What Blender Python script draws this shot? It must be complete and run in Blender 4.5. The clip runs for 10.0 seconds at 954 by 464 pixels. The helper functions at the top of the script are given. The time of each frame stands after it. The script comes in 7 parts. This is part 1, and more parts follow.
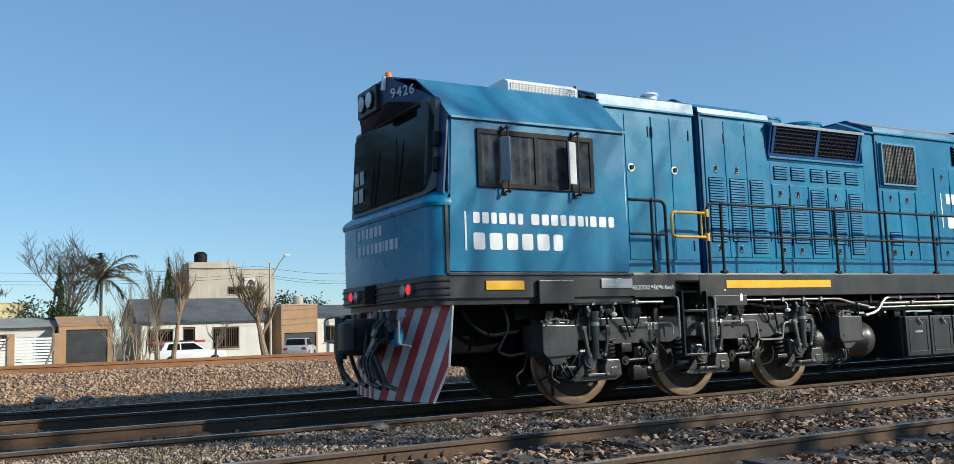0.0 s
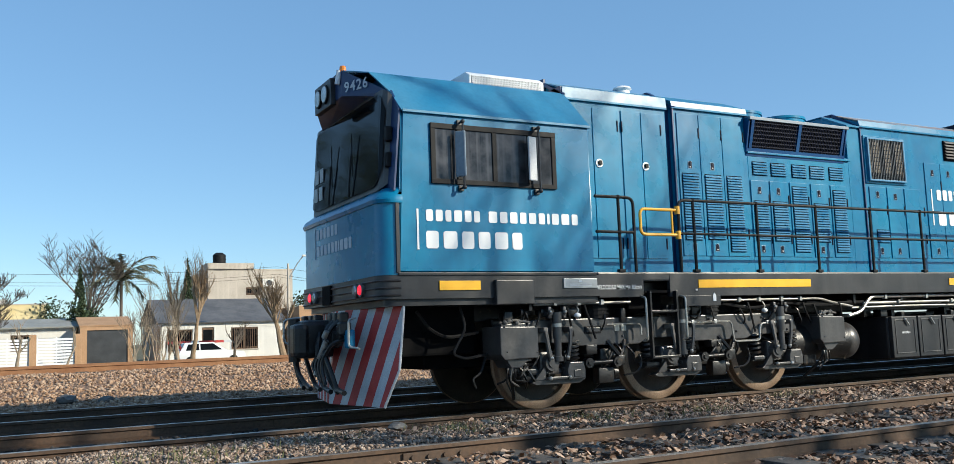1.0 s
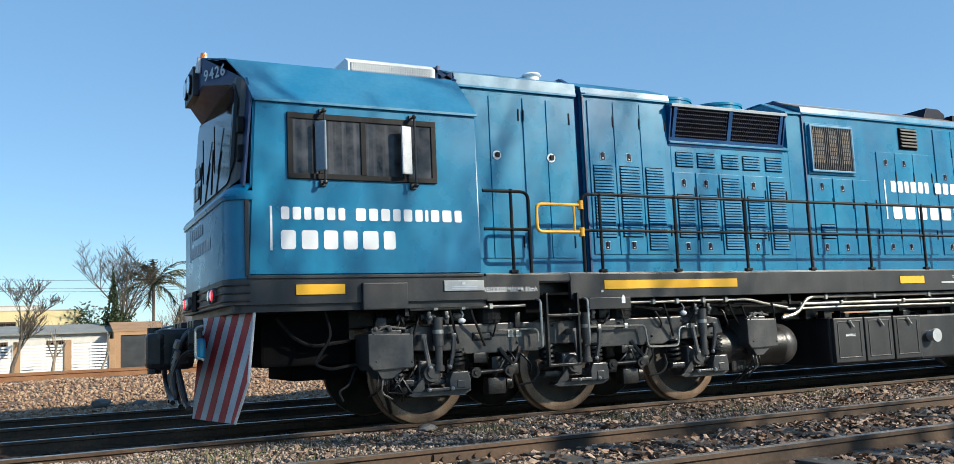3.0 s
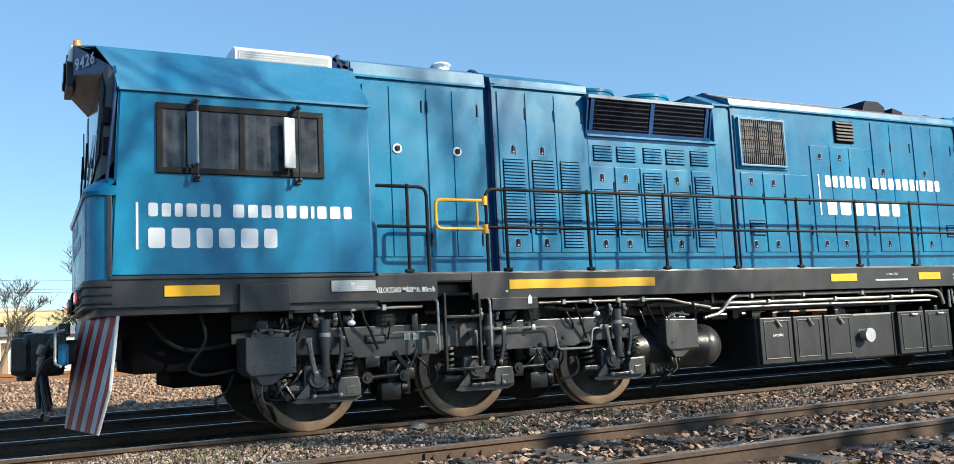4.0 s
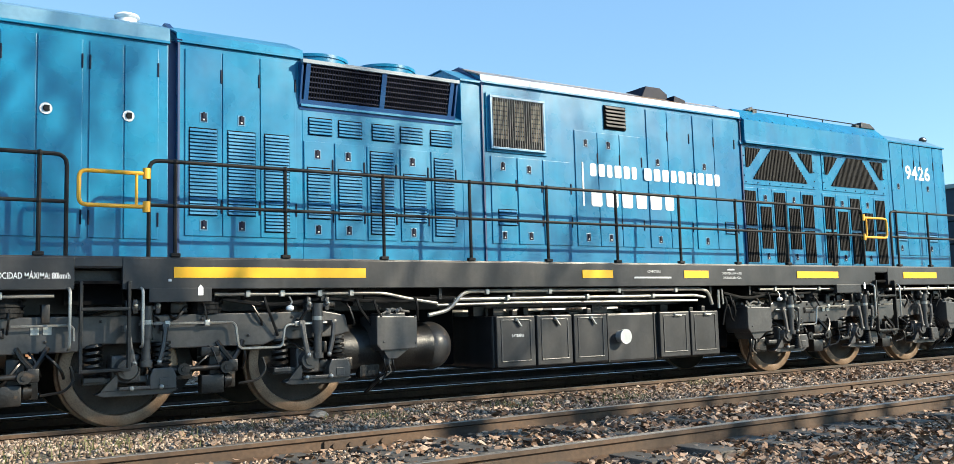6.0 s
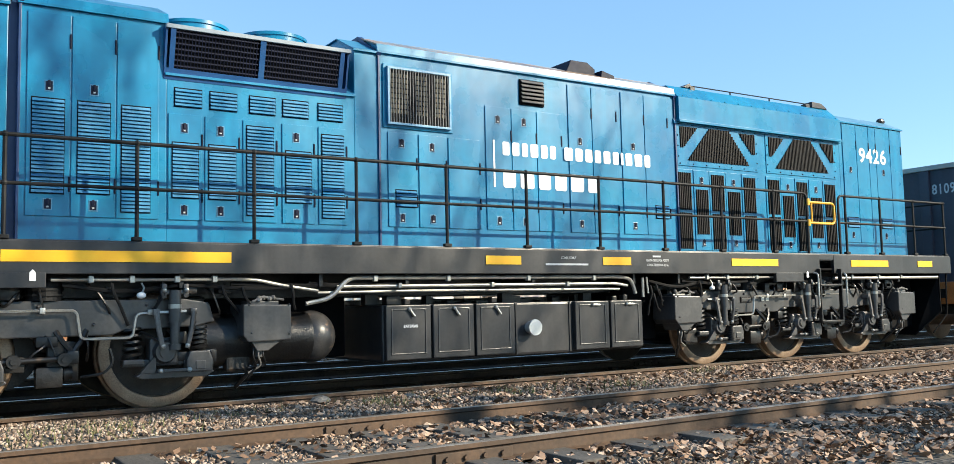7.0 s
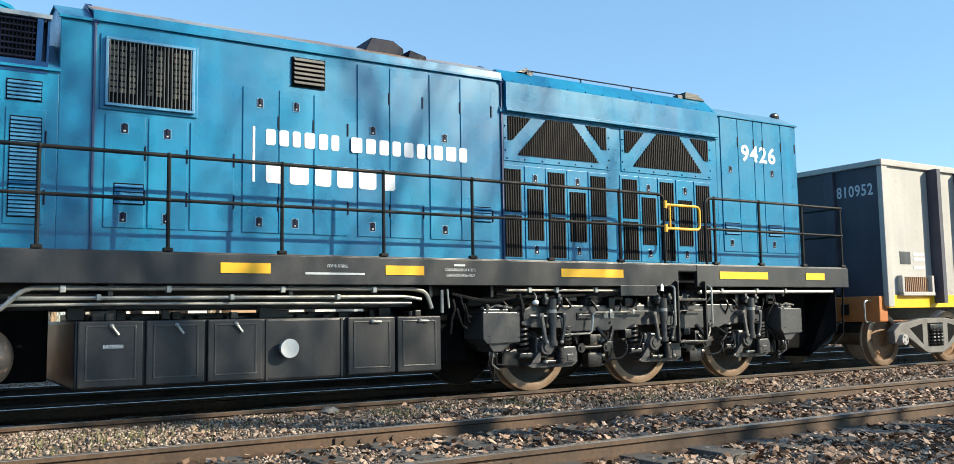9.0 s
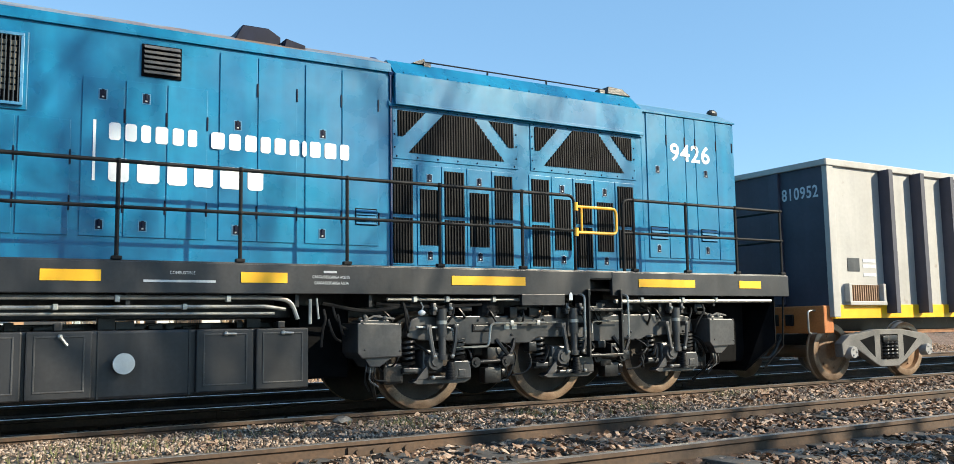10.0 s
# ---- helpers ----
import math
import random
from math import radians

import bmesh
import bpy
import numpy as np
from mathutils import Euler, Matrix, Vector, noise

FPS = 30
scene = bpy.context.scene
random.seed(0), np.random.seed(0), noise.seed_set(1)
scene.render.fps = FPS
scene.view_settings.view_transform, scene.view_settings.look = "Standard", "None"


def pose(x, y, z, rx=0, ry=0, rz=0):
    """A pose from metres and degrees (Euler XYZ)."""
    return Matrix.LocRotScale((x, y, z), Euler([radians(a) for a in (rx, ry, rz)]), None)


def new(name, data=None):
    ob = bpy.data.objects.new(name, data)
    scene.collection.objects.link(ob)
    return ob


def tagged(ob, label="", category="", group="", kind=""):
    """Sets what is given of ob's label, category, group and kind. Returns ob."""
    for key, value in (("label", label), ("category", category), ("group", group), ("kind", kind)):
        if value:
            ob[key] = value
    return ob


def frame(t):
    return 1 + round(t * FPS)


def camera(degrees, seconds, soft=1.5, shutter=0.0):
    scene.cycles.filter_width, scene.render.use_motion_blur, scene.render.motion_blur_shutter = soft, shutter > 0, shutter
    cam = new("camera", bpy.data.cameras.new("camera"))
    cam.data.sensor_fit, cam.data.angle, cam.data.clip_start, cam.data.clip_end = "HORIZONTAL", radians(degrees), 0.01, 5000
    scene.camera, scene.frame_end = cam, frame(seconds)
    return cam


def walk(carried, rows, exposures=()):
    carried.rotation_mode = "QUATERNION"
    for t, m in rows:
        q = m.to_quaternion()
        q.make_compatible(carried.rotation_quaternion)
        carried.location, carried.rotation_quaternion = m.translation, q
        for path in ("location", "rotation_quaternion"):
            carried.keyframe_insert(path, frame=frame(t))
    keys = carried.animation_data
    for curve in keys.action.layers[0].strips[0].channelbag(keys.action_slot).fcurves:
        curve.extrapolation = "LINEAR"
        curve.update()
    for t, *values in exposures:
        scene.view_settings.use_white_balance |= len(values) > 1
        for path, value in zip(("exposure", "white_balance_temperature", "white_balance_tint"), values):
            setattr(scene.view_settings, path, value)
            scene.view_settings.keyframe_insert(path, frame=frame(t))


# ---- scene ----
# ---- camera: stands on the ballast beside the track and pans by hand ----
cam = camera(56.1, 10.0, soft=0.75)
EYE, TURN, LEVEL, SCALE = 0.91, -29.2, 0.42, 12.5
# seconds, way along, way ahead, way up, yaw, pitch, roll: the camera seen from the train
ROWS = [
    (0.0, 0.0, 0.0, 0.0, 0.18, 6.54, 1.58),
    (0.5, 0.0262, 0.0139, -0.0, 0.67, 6.55, 1.62),
    (1.0, 0.0539, 0.029, -0.0, 1.29, 6.58, 1.65),
    (1.5, 0.0829, 0.045, 0.0002, 1.95, 6.66, 1.69),
    (2.0, 0.1137, 0.0626, 0.0003, 2.59, 6.73, 1.92),
    (2.5, 0.1465, 0.0813, 0.0004, 3.15, 6.77, 2.08),
    (4.0, 0.2589, 0.1447, 0.0006, 2.51, 6.67, 2.36),
    (4.5, 0.3007, 0.1685, 0.001, -0.33, 6.44, 2.37),
    (5.0, 0.3442, 0.1925, 0.0014, 0.31, 6.11, 2.18),
    (5.5, 0.3892, 0.2178, 0.0019, 0.71, 5.95, 1.96),
    (6.0, 0.4363, 0.2444, 0.0023, -3.62, 5.78, 1.3),
    (7.5, 0.5897, 0.3314, 0.0043, -3.24, 4.76, 0.74),
    (8.0, 0.644, 0.3615, 0.0051, -2.94, 4.97, 0.59),
    (8.5, 0.6994, 0.3918, 0.0055, -3.08, 5.17, 0.56),
    (9.0, 0.7558, 0.4228, 0.0063, -2.87, 5.58, 0.55),
    (9.5, 0.8135, 0.4555, 0.0067, -1.46, 6.22, 0.5),
    (10.0, 0.8726, 0.4883, 0.0074, -2.06, 6.18, 0.53),
]
BASE = pose(0, 0, 0, 0, LEVEL, 0) @ pose(0, 0, 0, 0, 0, TURN)
CAM_ROWS, TRAIN_WAY = [], []
for t, x, y, z, yaw, pitch, roll in ROWS:
    m = BASE @ pose(SCALE * x, SCALE * y, SCALE * z, 90 + pitch, roll, yaw)
    TRAIN_WAY.append((t, m.translation.x))
    m.translation = (0, m.translation.y, EYE + m.translation.z)
    CAM_ROWS.append((t, m))
walk(cam, CAM_ROWS, [(0, 0.14, 6080, 5), (1.0, 0.32, 6100, 5), (2.5, 0.34, 6100, 5), (4.0, 0.62, 6220, 5), (5.5, 0.95, 6470, 4), (7.5, 0.93, 6500, 5), (10, 0.78, 6470, 4)])

# ---- world, sun ----
SUN_WAY = Vector((-0.88, 1.0, -0.66)).normalized()
world = bpy.data.worlds.new("world")
scene.world = world
world.use_nodes = True
wn = world.node_tree
sky = wn.nodes.new("ShaderNodeTexSky")
sky.sky_type, sky.sun_disc = "NISHITA", False
sky.sun_elevation = math.asin(-SUN_WAY.z)
sky.sun_rotation = math.atan2(-SUN_WAY.x, -SUN_WAY.y)
sky.altitude, sky.air_density, sky.dust_density, sky.ozone_density = 300, 0.95, 0.05, 2.3
haze = wn.nodes.new("ShaderNodeMix")
haze.data_type, haze.blend_type = "RGBA", "MULTIPLY"
haze.inputs[0].default_value, haze.inputs[7].default_value = 1.0, (1.02, 1.05, 0.99, 1)
wn.links.new(sky.outputs[0], haze.inputs[6])
deep = wn.nodes.new("ShaderNodeMix")                # evens the gradient towards the horizon
deep.data_type = "RGBA"
deep.inputs[0].default_value, deep.inputs[7].default_value = 0.45, (1.42, 2.82, 5.0, 1)
wn.links.new(haze.outputs[2], deep.inputs[6])
wn.links.new(deep.outputs[2], wn.nodes["Background"].inputs[0])
wn.nodes["Background"].inputs[1].default_value = 0.125
sun = bpy.data.lights.new("sun", "SUN")
sun.energy, sun.angle, sun.color = 5.0, radians(0.55), (1.0, 0.87, 0.69)
sun_ob = new("sun", sun)
sun_ob.matrix_world = Matrix.Translation((20, -20, 30)) @ SUN_WAY.to_track_quat("-Z", "Y").to_matrix().to_4x4()


# ---- materials ----
def material(name, c1, c2, scale=4.0, rough=0.6, metal=0.0, bump=0.0, bump_scale=40.0, fine=0.0, streak=0.0, streak_scale=5.0, rust=None, rust_at=0.62, rough_var=0.12, coat=0.0, spec=0.5, object_random=0.0, wave=None):
    """A surface with colour drift at a coarse and a fine scale, run-down streaks, worn or rusty patches and a relief."""
    m = bpy.data.materials.new(name)
    m.use_nodes = True
    nt = m.node_tree
    N, L = nt.nodes, nt.links
    b = N["Principled BSDF"]
    co = N.new("ShaderNodeTexCoord")
    def noise_tex(sc, detail=6.0, stretch=None):
        n = N.new("ShaderNodeTexNoise")
        n.inputs["Scale"].default_value, n.inputs["Detail"].default_value = sc, detail
        if stretch:
            mp = N.new("ShaderNodeMapping")
            mp.inputs["Scale"].default_value = stretch
            L.new(co.outputs["Object"], mp.inputs[0]), L.new(mp.outputs[0], n.inputs[0])
        else:
            L.new(co.outputs["Object"], n.inputs[0])
        return n.outputs[0]
    def ramp(src, lo, hi):
        r = N.new("ShaderNodeMapRange")
        r.inputs[1].default_value, r.inputs[2].default_value = lo, hi
        L.new(src, r.inputs[0])
        return r.outputs[0]
    def mix(f, a, c):
        x = N.new("ShaderNodeMix")
        x.data_type = "RGBA"
        for sock, v in ((x.inputs[0], f), (x.inputs[6], a), (x.inputs[7], c)):
            if isinstance(v, (tuple, list)):
                sock.default_value = (*v, 1)
            elif isinstance(v, float):
                sock.default_value = v
            else:
                L.new(v, sock)
        return x.outputs[2]
    f = ramp(noise_tex(scale), 0.3, 0.7)
    col = mix(f, c1, c2)
    if fine:
        g = ramp(noise_tex(scale * 14, 4.0), 0.35, 0.65)
        mul = N.new("ShaderNodeMath")
        mul.operation = "MULTIPLY"
        mul.inputs[1].default_value = fine
        L.new(g, mul.inputs[0])
        col = mix(mul.outputs[0], col, tuple(v * 0.45 for v in c1))
    if streak:
        s = ramp(noise_tex(1.0, 5.0, (streak_scale, streak_scale, 0.35)), 0.5, 0.75)
        mul = N.new("ShaderNodeMath")
        mul.operation = "MULTIPLY"
        mul.inputs[1].default_value = streak
        L.new(s, mul.inputs[0])
        col = mix(mul.outputs[0], col, tuple(1.15 * v + 0.02 * v / max(c2) for v in c2))
    if rust:
        col = mix(ramp(noise_tex(scale * 2.3, 9.0), rust_at, rust_at + 0.08), col, rust)
    if object_random:
        oi = N.new("ShaderNodeObjectInfo")
        mul = N.new("ShaderNodeMath")
        mul.operation = "MULTIPLY"
        mul.inputs[1].default_value = object_random
        L.new(oi.outputs["Random"], mul.inputs[0])
        col = mix(mul.outputs[0], col, tuple(v * 0.4 for v in c1))
    L.new(col, b.inputs["Base Color"])
    r = N.new("ShaderNodeMapRange")
    r.inputs[3].default_value, r.inputs[4].default_value = max(0.02, rough - rough_var), min(1, rough + rough_var)
    L.new(noise_tex(scale * 3.1), r.inputs[0])
    L.new(r.outputs[0], b.inputs["Roughness"])
    b.inputs["Metallic"].default_value = metal
    b.inputs["Coat Weight"].default_value = coat
    b.inputs["Coat Roughness"].default_value = 0.12
    b.inputs["Specular IOR Level"].default_value = spec
    if bump:
        bp = N.new("ShaderNodeBump")
        bp.inputs["Strength"].default_value, bp.inputs["Distance"].default_value = bump, 0.01
        L.new(noise_tex(bump_scale, 5.0), bp.inputs["Height"])
        L.new(bp.outputs[0], b.inputs["Normal"])
    return m


BLUE = material("blue_paint", (0.003, 0.128, 0.280), (0.008, 0.204, 0.358), 0.8, 0.29, bump=0.22, bump_scale=1.6, streak=0.5, coat=0.08, fine=0.18, spec=0.47)
ROOF_BLUE = material("roof_paint", (0.015, 0.16, 0.31), (0.06, 0.22, 0.36), 1.6, 0.45, bump=0.05, bump_scale=6, fine=0.2, streak=0.1)
SOOTY_ROOF = material("sooty_roof_paint", (0.16, 0.22, 0.26), (0.33, 0.32, 0.30), 0.9, 0.34, fine=0.2, rust=(0.27, 0.18, 0.12), rust_at=0.46)
# paler than ROOF_BLUE: paints sky glare on the first hood's roof
PALE_ROOF = material("pale_roof_paint", (0.07, 0.21, 0.34), (0.16, 0.30, 0.42), 1.5, 0.40, fine=0.15, spec=0.3)
# faded blue, made pale to paint the sun's glint on louvre slats
FADED_GLINT_BLUE = material("faded_glint_blue_paint", (0.02, 0.165, 0.33), (0.10, 0.26, 0.41), 2.2, 0.30, fine=0.2, streak=0.4, spec=0.8)
NAVY = material("dark_blue_paint", (0.008, 0.025, 0.09), (0.012, 0.04, 0.13), 2, 0.4, fine=0.1)
BLACK = material("black_paint", (0.010, 0.010, 0.012), (0.033, 0.033, 0.036), 1.8, 0.40, bump=0.06, bump_scale=30, fine=0.3, streak=0.35, spec=0.5)
GRIME = material("greasy_black_steel", (0.004, 0.004, 0.005), (0.030, 0.028, 0.027), 3.5, 0.36, metal=0.1, bump=0.25, bump_scale=45, fine=0.4, rust=(0.06, 0.042, 0.03), rust_at=0.62, spec=0.5)
FRAME_GREY = material("dusty_grey_frame", (0.022, 0.022, 0.024), (0.078, 0.075, 0.075), 2.2, 0.34, bump=0.10, bump_scale=14, fine=0.35, streak=0.4, spec=0.6)
PIPE = material("bare_pipe", (0.32, 0.315, 0.30), (0.58, 0.57, 0.53), 7, 0.34, metal=0.6, fine=0.3)
YELLOW = material("yellow_reflective_tape", (0.83, 0.42, 0.004), (0.88, 0.49, 0.015), 5, 0.4, fine=0.06)
GATE_YELLOW = material("yellow_paint", (0.75, 0.36, 0.02), (0.82, 0.45, 0.04), 6, 0.45, fine=0.15)
WHITE = material("white_paint", (0.74, 0.76, 0.78), (0.82, 0.83, 0.84), 5, 0.5, fine=0.05)
FADED = material("faded_lettering", (0.44, 0.49, 0.55), (0.54, 0.58, 0.62), 5, 0.5)
RED = material("red_paint", (0.42, 0.03, 0.035), (0.55, 0.06, 0.05), 5, 0.5, fine=0.3)
PLOW_WHITE = material("dirty_white_paint", (0.5, 0.52, 0.55), (0.68, 0.69, 0.7), 5, 0.5, fine=0.3, streak=0.3)
SILVER = material("bare_aluminium", (0.55, 0.56, 0.57), (0.72, 0.72, 0.72), 4, 0.35, metal=0.6, fine=0.12)
LAMP_RED = material("lit_red_lamp_lens", (0.6, 0.01, 0.03), (0.75, 0.02, 0.05), 9, 0.15, coat=0.5)
bsdf = LAMP_RED.node_tree.nodes["Principled BSDF"]
bsdf.inputs["Emission Color"].default_value, bsdf.inputs["Emission Strength"].default_value = (1.0, 0.02, 0.05, 1), 0.9
LAMP_CLEAR = material("clear_lamp_lens", (0.45, 0.47, 0.48), (0.7, 0.7, 0.7), 30, 0.12, metal=0.5, coat=0.6)
CAR_RED = material("red_reflector", (0.4, 0.01, 0.02), (0.5, 0.02, 0.03), 9, 0.2, coat=0.4)
AMBER = material("amber_beacon", (0.8, 0.2, 0.01), (0.85, 0.28, 0.02), 9, 0.2, coat=0.4)
LATCH = material("navy_latch_enamel", (0.002, 0.004, 0.016), (0.004, 0.008, 0.028), 6, 0.5, spec=0.15)
# near-black that paints deep shade into openings and below the frame
SHADE_BLACK = material("painted_shade_black", (0.002, 0.002, 0.0025), (0.007, 0.007, 0.008), 5, 0.8, fine=0.2, spec=0.1)
DARK_BAR = material("dark_mesh_bar", (0.006, 0.006, 0.007), (0.018, 0.017, 0.017), 5, 0.6, fine=0.2, spec=0.2)
GLASS = material("tinted_glass", (0.004, 0.005, 0.006), (0.010, 0.011, 0.013), 1.3, 0.07, rough_var=0.03, spec=0.12)
# pale upright streaks paint curtains and reflections onto the dark pane
CURTAIN = material("curtain_reflection_pane", (0.006, 0.007, 0.008), (0.075, 0.075, 0.08), 6.0, 0.10, rough_var=0.05, streak=1.0, streak_scale=13.0, spec=0.4)
TREAD = material("polished_wheel_rim", (0.24, 0.155, 0.10), (0.46, 0.335, 0.235), 5, 0.42, metal=0.45, fine=0.45)
WHEEL = material("rusty_wheel_disc", (0.035, 0.028, 0.022), (0.09, 0.07, 0.055), 4, 0.7, fine=0.3, bump=0.2)
RAIL_TOP = material("worn_rail_head", (0.24, 0.20, 0.165), (0.42, 0.37, 0.32), 3, 0.34, metal=0.6, fine=0.25)
RAIL_SIDE = material("rusty_rail", (0.040, 0.025, 0.016), (0.125, 0.070, 0.038), 2, 0.7, fine=0.4, bump=0.2)
FAR_RAIL = material("orange_rusty_rail", (0.22, 0.10, 0.045), (0.33, 0.17, 0.08), 3, 0.8, fine=0.3)
SLEEPER = material("weathered_sleeper", (0.075, 0.066, 0.058), (0.16, 0.14, 0.12), 2.5, 0.85, fine=0.55, bump=0.6, bump_scale=25, object_random=0.5)
WAGON_GREY = material("grey_wagon_paint", (0.33, 0.32, 0.305), (0.42, 0.405, 0.385), 1.2, 0.55, fine=0.12, streak=0.35, bump=0.08, bump_scale=4, rust=(0.22, 0.17, 0.13), rust_at=0.66)
# dark copy of the wagon grey: shade painted on ends and ribs
WAGON_SHADE = material("shaded_wagon_grey", (0.034, 0.035, 0.055), (0.055, 0.056, 0.082), 1.3, 0.6, fine=0.15, streak=0.2, rust=(0.06, 0.04, 0.035), rust_at=0.68)
ORANGE_RUST = material("orange_primer", (0.42, 0.13, 0.03), (0.52, 0.19, 0.05), 3, 0.7, fine=0.35)
BOGIE_GREY = material("dusty_cast_steel", (0.11, 0.105, 0.10), (0.21, 0.20, 0.19), 4, 0.7, fine=0.4, bump=0.15)
RUSTY_DISC = material("rusty_wagon_wheel", (0.20, 0.115, 0.06), (0.32, 0.20, 0.12), 4, 0.7, fine=0.35, bump=0.15)
AXLE_CAP = material("pale_axle_paint", (0.26, 0.25, 0.245), (0.40, 0.39, 0.38), 6, 0.55, fine=0.4)
RUBBER = material("black_rubber", (0.008, 0.008, 0.009), (0.018, 0.018, 0.019), 6, 0.6, fine=0.2, spec=0.2)
INTAKE_LIP = material("pale_blue_lip", (0.16, 0.21, 0.27), (0.24, 0.29, 0.34), 2, 0.45, fine=0.2)
DUSTY_BAR = material("dusty_blue_bar", (0.03, 0.045, 0.06), (0.075, 0.09, 0.105), 4, 0.45, fine=0.3)
INTAKE_BLUE = material("deep_blue_paint", (0.003, 0.045, 0.16), (0.006, 0.075, 0.22), 2, 0.4, fine=0.15)
MESH_BACK = material("core_behind_mesh", (0.13, 0.105, 0.07), (0.25, 0.21, 0.15), 7, 0.6, fine=0.4)
RESERVOIR = material("scuffed_grey_enamel", (0.03, 0.03, 0.032), (0.085, 0.08, 0.078), 5, 0.34, fine=0.4, rust=(0.16, 0.11, 0.08), rust_at=0.62)
STICKER = material("plate_metal", (0.33, 0.34, 0.35), (0.42, 0.43, 0.44), 8, 0.35, metal=0.3)

# ---- helpers for meshes ----
ORIGIN = {}


def thing(name, base, label, category, group="", kind=""):
    ob = new(name)
    ob.location = base
    ORIGIN[name] = Vector(base)
    return tagged(ob, label, category, group, kind)


def root_of(ob):
    while ob.parent:
        ob = ob.parent
    return ob


def part(name, bm, mat, parent, label="", smooth=False):
    """Links a bmesh, given in the place's metres, as one mesh under a thing or a part."""
    me = bpy.data.meshes.new(name)
    base = root_of(parent)
    off = base.location
    bmesh.ops.translate(bm, verts=bm.verts, vec=-off)
    bmesh.ops.recalc_face_normals(bm, faces=bm.faces)
    bm.to_mesh(me)
    bm.free()
    for mt in (mat if isinstance(mat, (list, tuple)) else [mat]):
        me.materials.append(mt)
    if smooth:
        for p in me.polygons:
            p.use_smooth = True
        me.set_sharp_from_angle(angle=radians(40))
    ob = new(name, me)
    ob.parent = parent
    if label:
        ob["label"] = label
    return ob


def single(name, bm, mat, base, label="", category="", group="", kind="", smooth=False):
    """A thing of one mesh."""
    me = bpy.data.meshes.new(name)
    bmesh.ops.translate(bm, verts=bm.verts, vec=-Vector(base))
    bmesh.ops.recalc_face_normals(bm, faces=bm.faces)
    bm.to_mesh(me)
    bm.free()
    for mt in (mat if isinstance(mat, (list, tuple)) else [mat]):
        me.materials.append(mt)
    if smooth:
        for p in me.polygons:
            p.use_smooth = True
        me.set_sharp_from_angle(angle=radians(40))
    ob = new(name, me)
    ob.location = base
    return tagged(ob, label, category, group, kind)


def B():
    return bmesh.new()


def merge(bm, tmp, mat=0):
    me = bpy.data.meshes.new("tmp")
    for f in tmp.faces:
        f.material_index = mat
    tmp.to_mesh(me)
    tmp.free()
    bm.from_mesh(me)
    bpy.data.meshes.remove(me)
    return bm


def box(bm, x0, x1, y0, y1, z0, z1, bevel=0.0, mat=0, turn=None):
    tmp = bmesh.new()
    bmesh.ops.create_cube(tmp, size=1)
    for v in tmp.verts:
        v.co = Vector(((v.co.x + 0.5) * (x1 - x0) + x0, (v.co.y + 0.5) * (y1 - y0) + y0, (v.co.z + 0.5) * (z1 - z0) + z0))
    if bevel:
        bmesh.ops.bevel(tmp, geom=tmp.edges[:], offset=bevel, segments=2, affect="EDGES", profile=0.6)
    if turn is not None:
        c = Vector(((x0 + x1) / 2, (y0 + y1) / 2, (z0 + z1) / 2))
        bmesh.ops.transform(tmp, matrix=Matrix.Translation(c) @ turn @ Matrix.Translation(-c), verts=tmp.verts)
    return merge(bm, tmp, mat)


def cyl(bm, p0, p1, r, r1=None, seg=12, mat=0, caps=True):
    p0, p1 = Vector(p0), Vector(p1)
    tmp = bmesh.new()
    d = p1 - p0
    bmesh.ops.create_cone(tmp, cap_ends=caps, segments=seg, radius1=r, radius2=r if r1 is None else r1, depth=d.length)
    bmesh.ops.transform(tmp, matrix=Matrix.Translation((p0 + p1) / 2) @ d.to_track_quat("Z", "Y").to_matrix().to_4x4(), verts=tmp.verts)
    return merge(bm, tmp, mat)


def ball(bm, c, r, mat=0, seg=12, squash=(1, 1, 1)):
    tmp = bmesh.new()
    bmesh.ops.create_uvsphere(tmp, u_segments=seg, v_segments=max(6, seg // 2), radius=r)
    for v in tmp.verts:
        v.co = Vector((v.co.x * squash[0], v.co.y * squash[1], v.co.z * squash[2])) + Vector(c)
    return merge(bm, tmp, mat)


def prism(bm, pts, axis, a0, a1, mat=0, bevel=0.0):
    """A flat outline pulled along an axis: outline is (y, z) for x, (x, z) for y, (x, y) for z."""
    tmp = bmesh.new()
    def at(p, a):
        return {"x": (a, p[0], p[1]), "y": (p[0], a, p[1]), "z": (p[0], p[1], a)}[axis]
    lo = [tmp.verts.new(at(p, a0)) for p in pts]
    hi = [tmp.verts.new(at(p, a1)) for p in pts]
    tmp.faces.new(lo), tmp.faces.new(hi[::-1])
    n = len(pts)
    for i in range(n):
        tmp.faces.new((lo[i], lo[(i + 1) % n], hi[(i + 1) % n], hi[i]))
    bmesh.ops.recalc_face_normals(tmp, faces=tmp.faces)
    if bevel:
        bmesh.ops.bevel(tmp, geom=tmp.edges[:], offset=bevel, segments=2, affect="EDGES", profile=0.6)
    return merge(bm, tmp, mat)


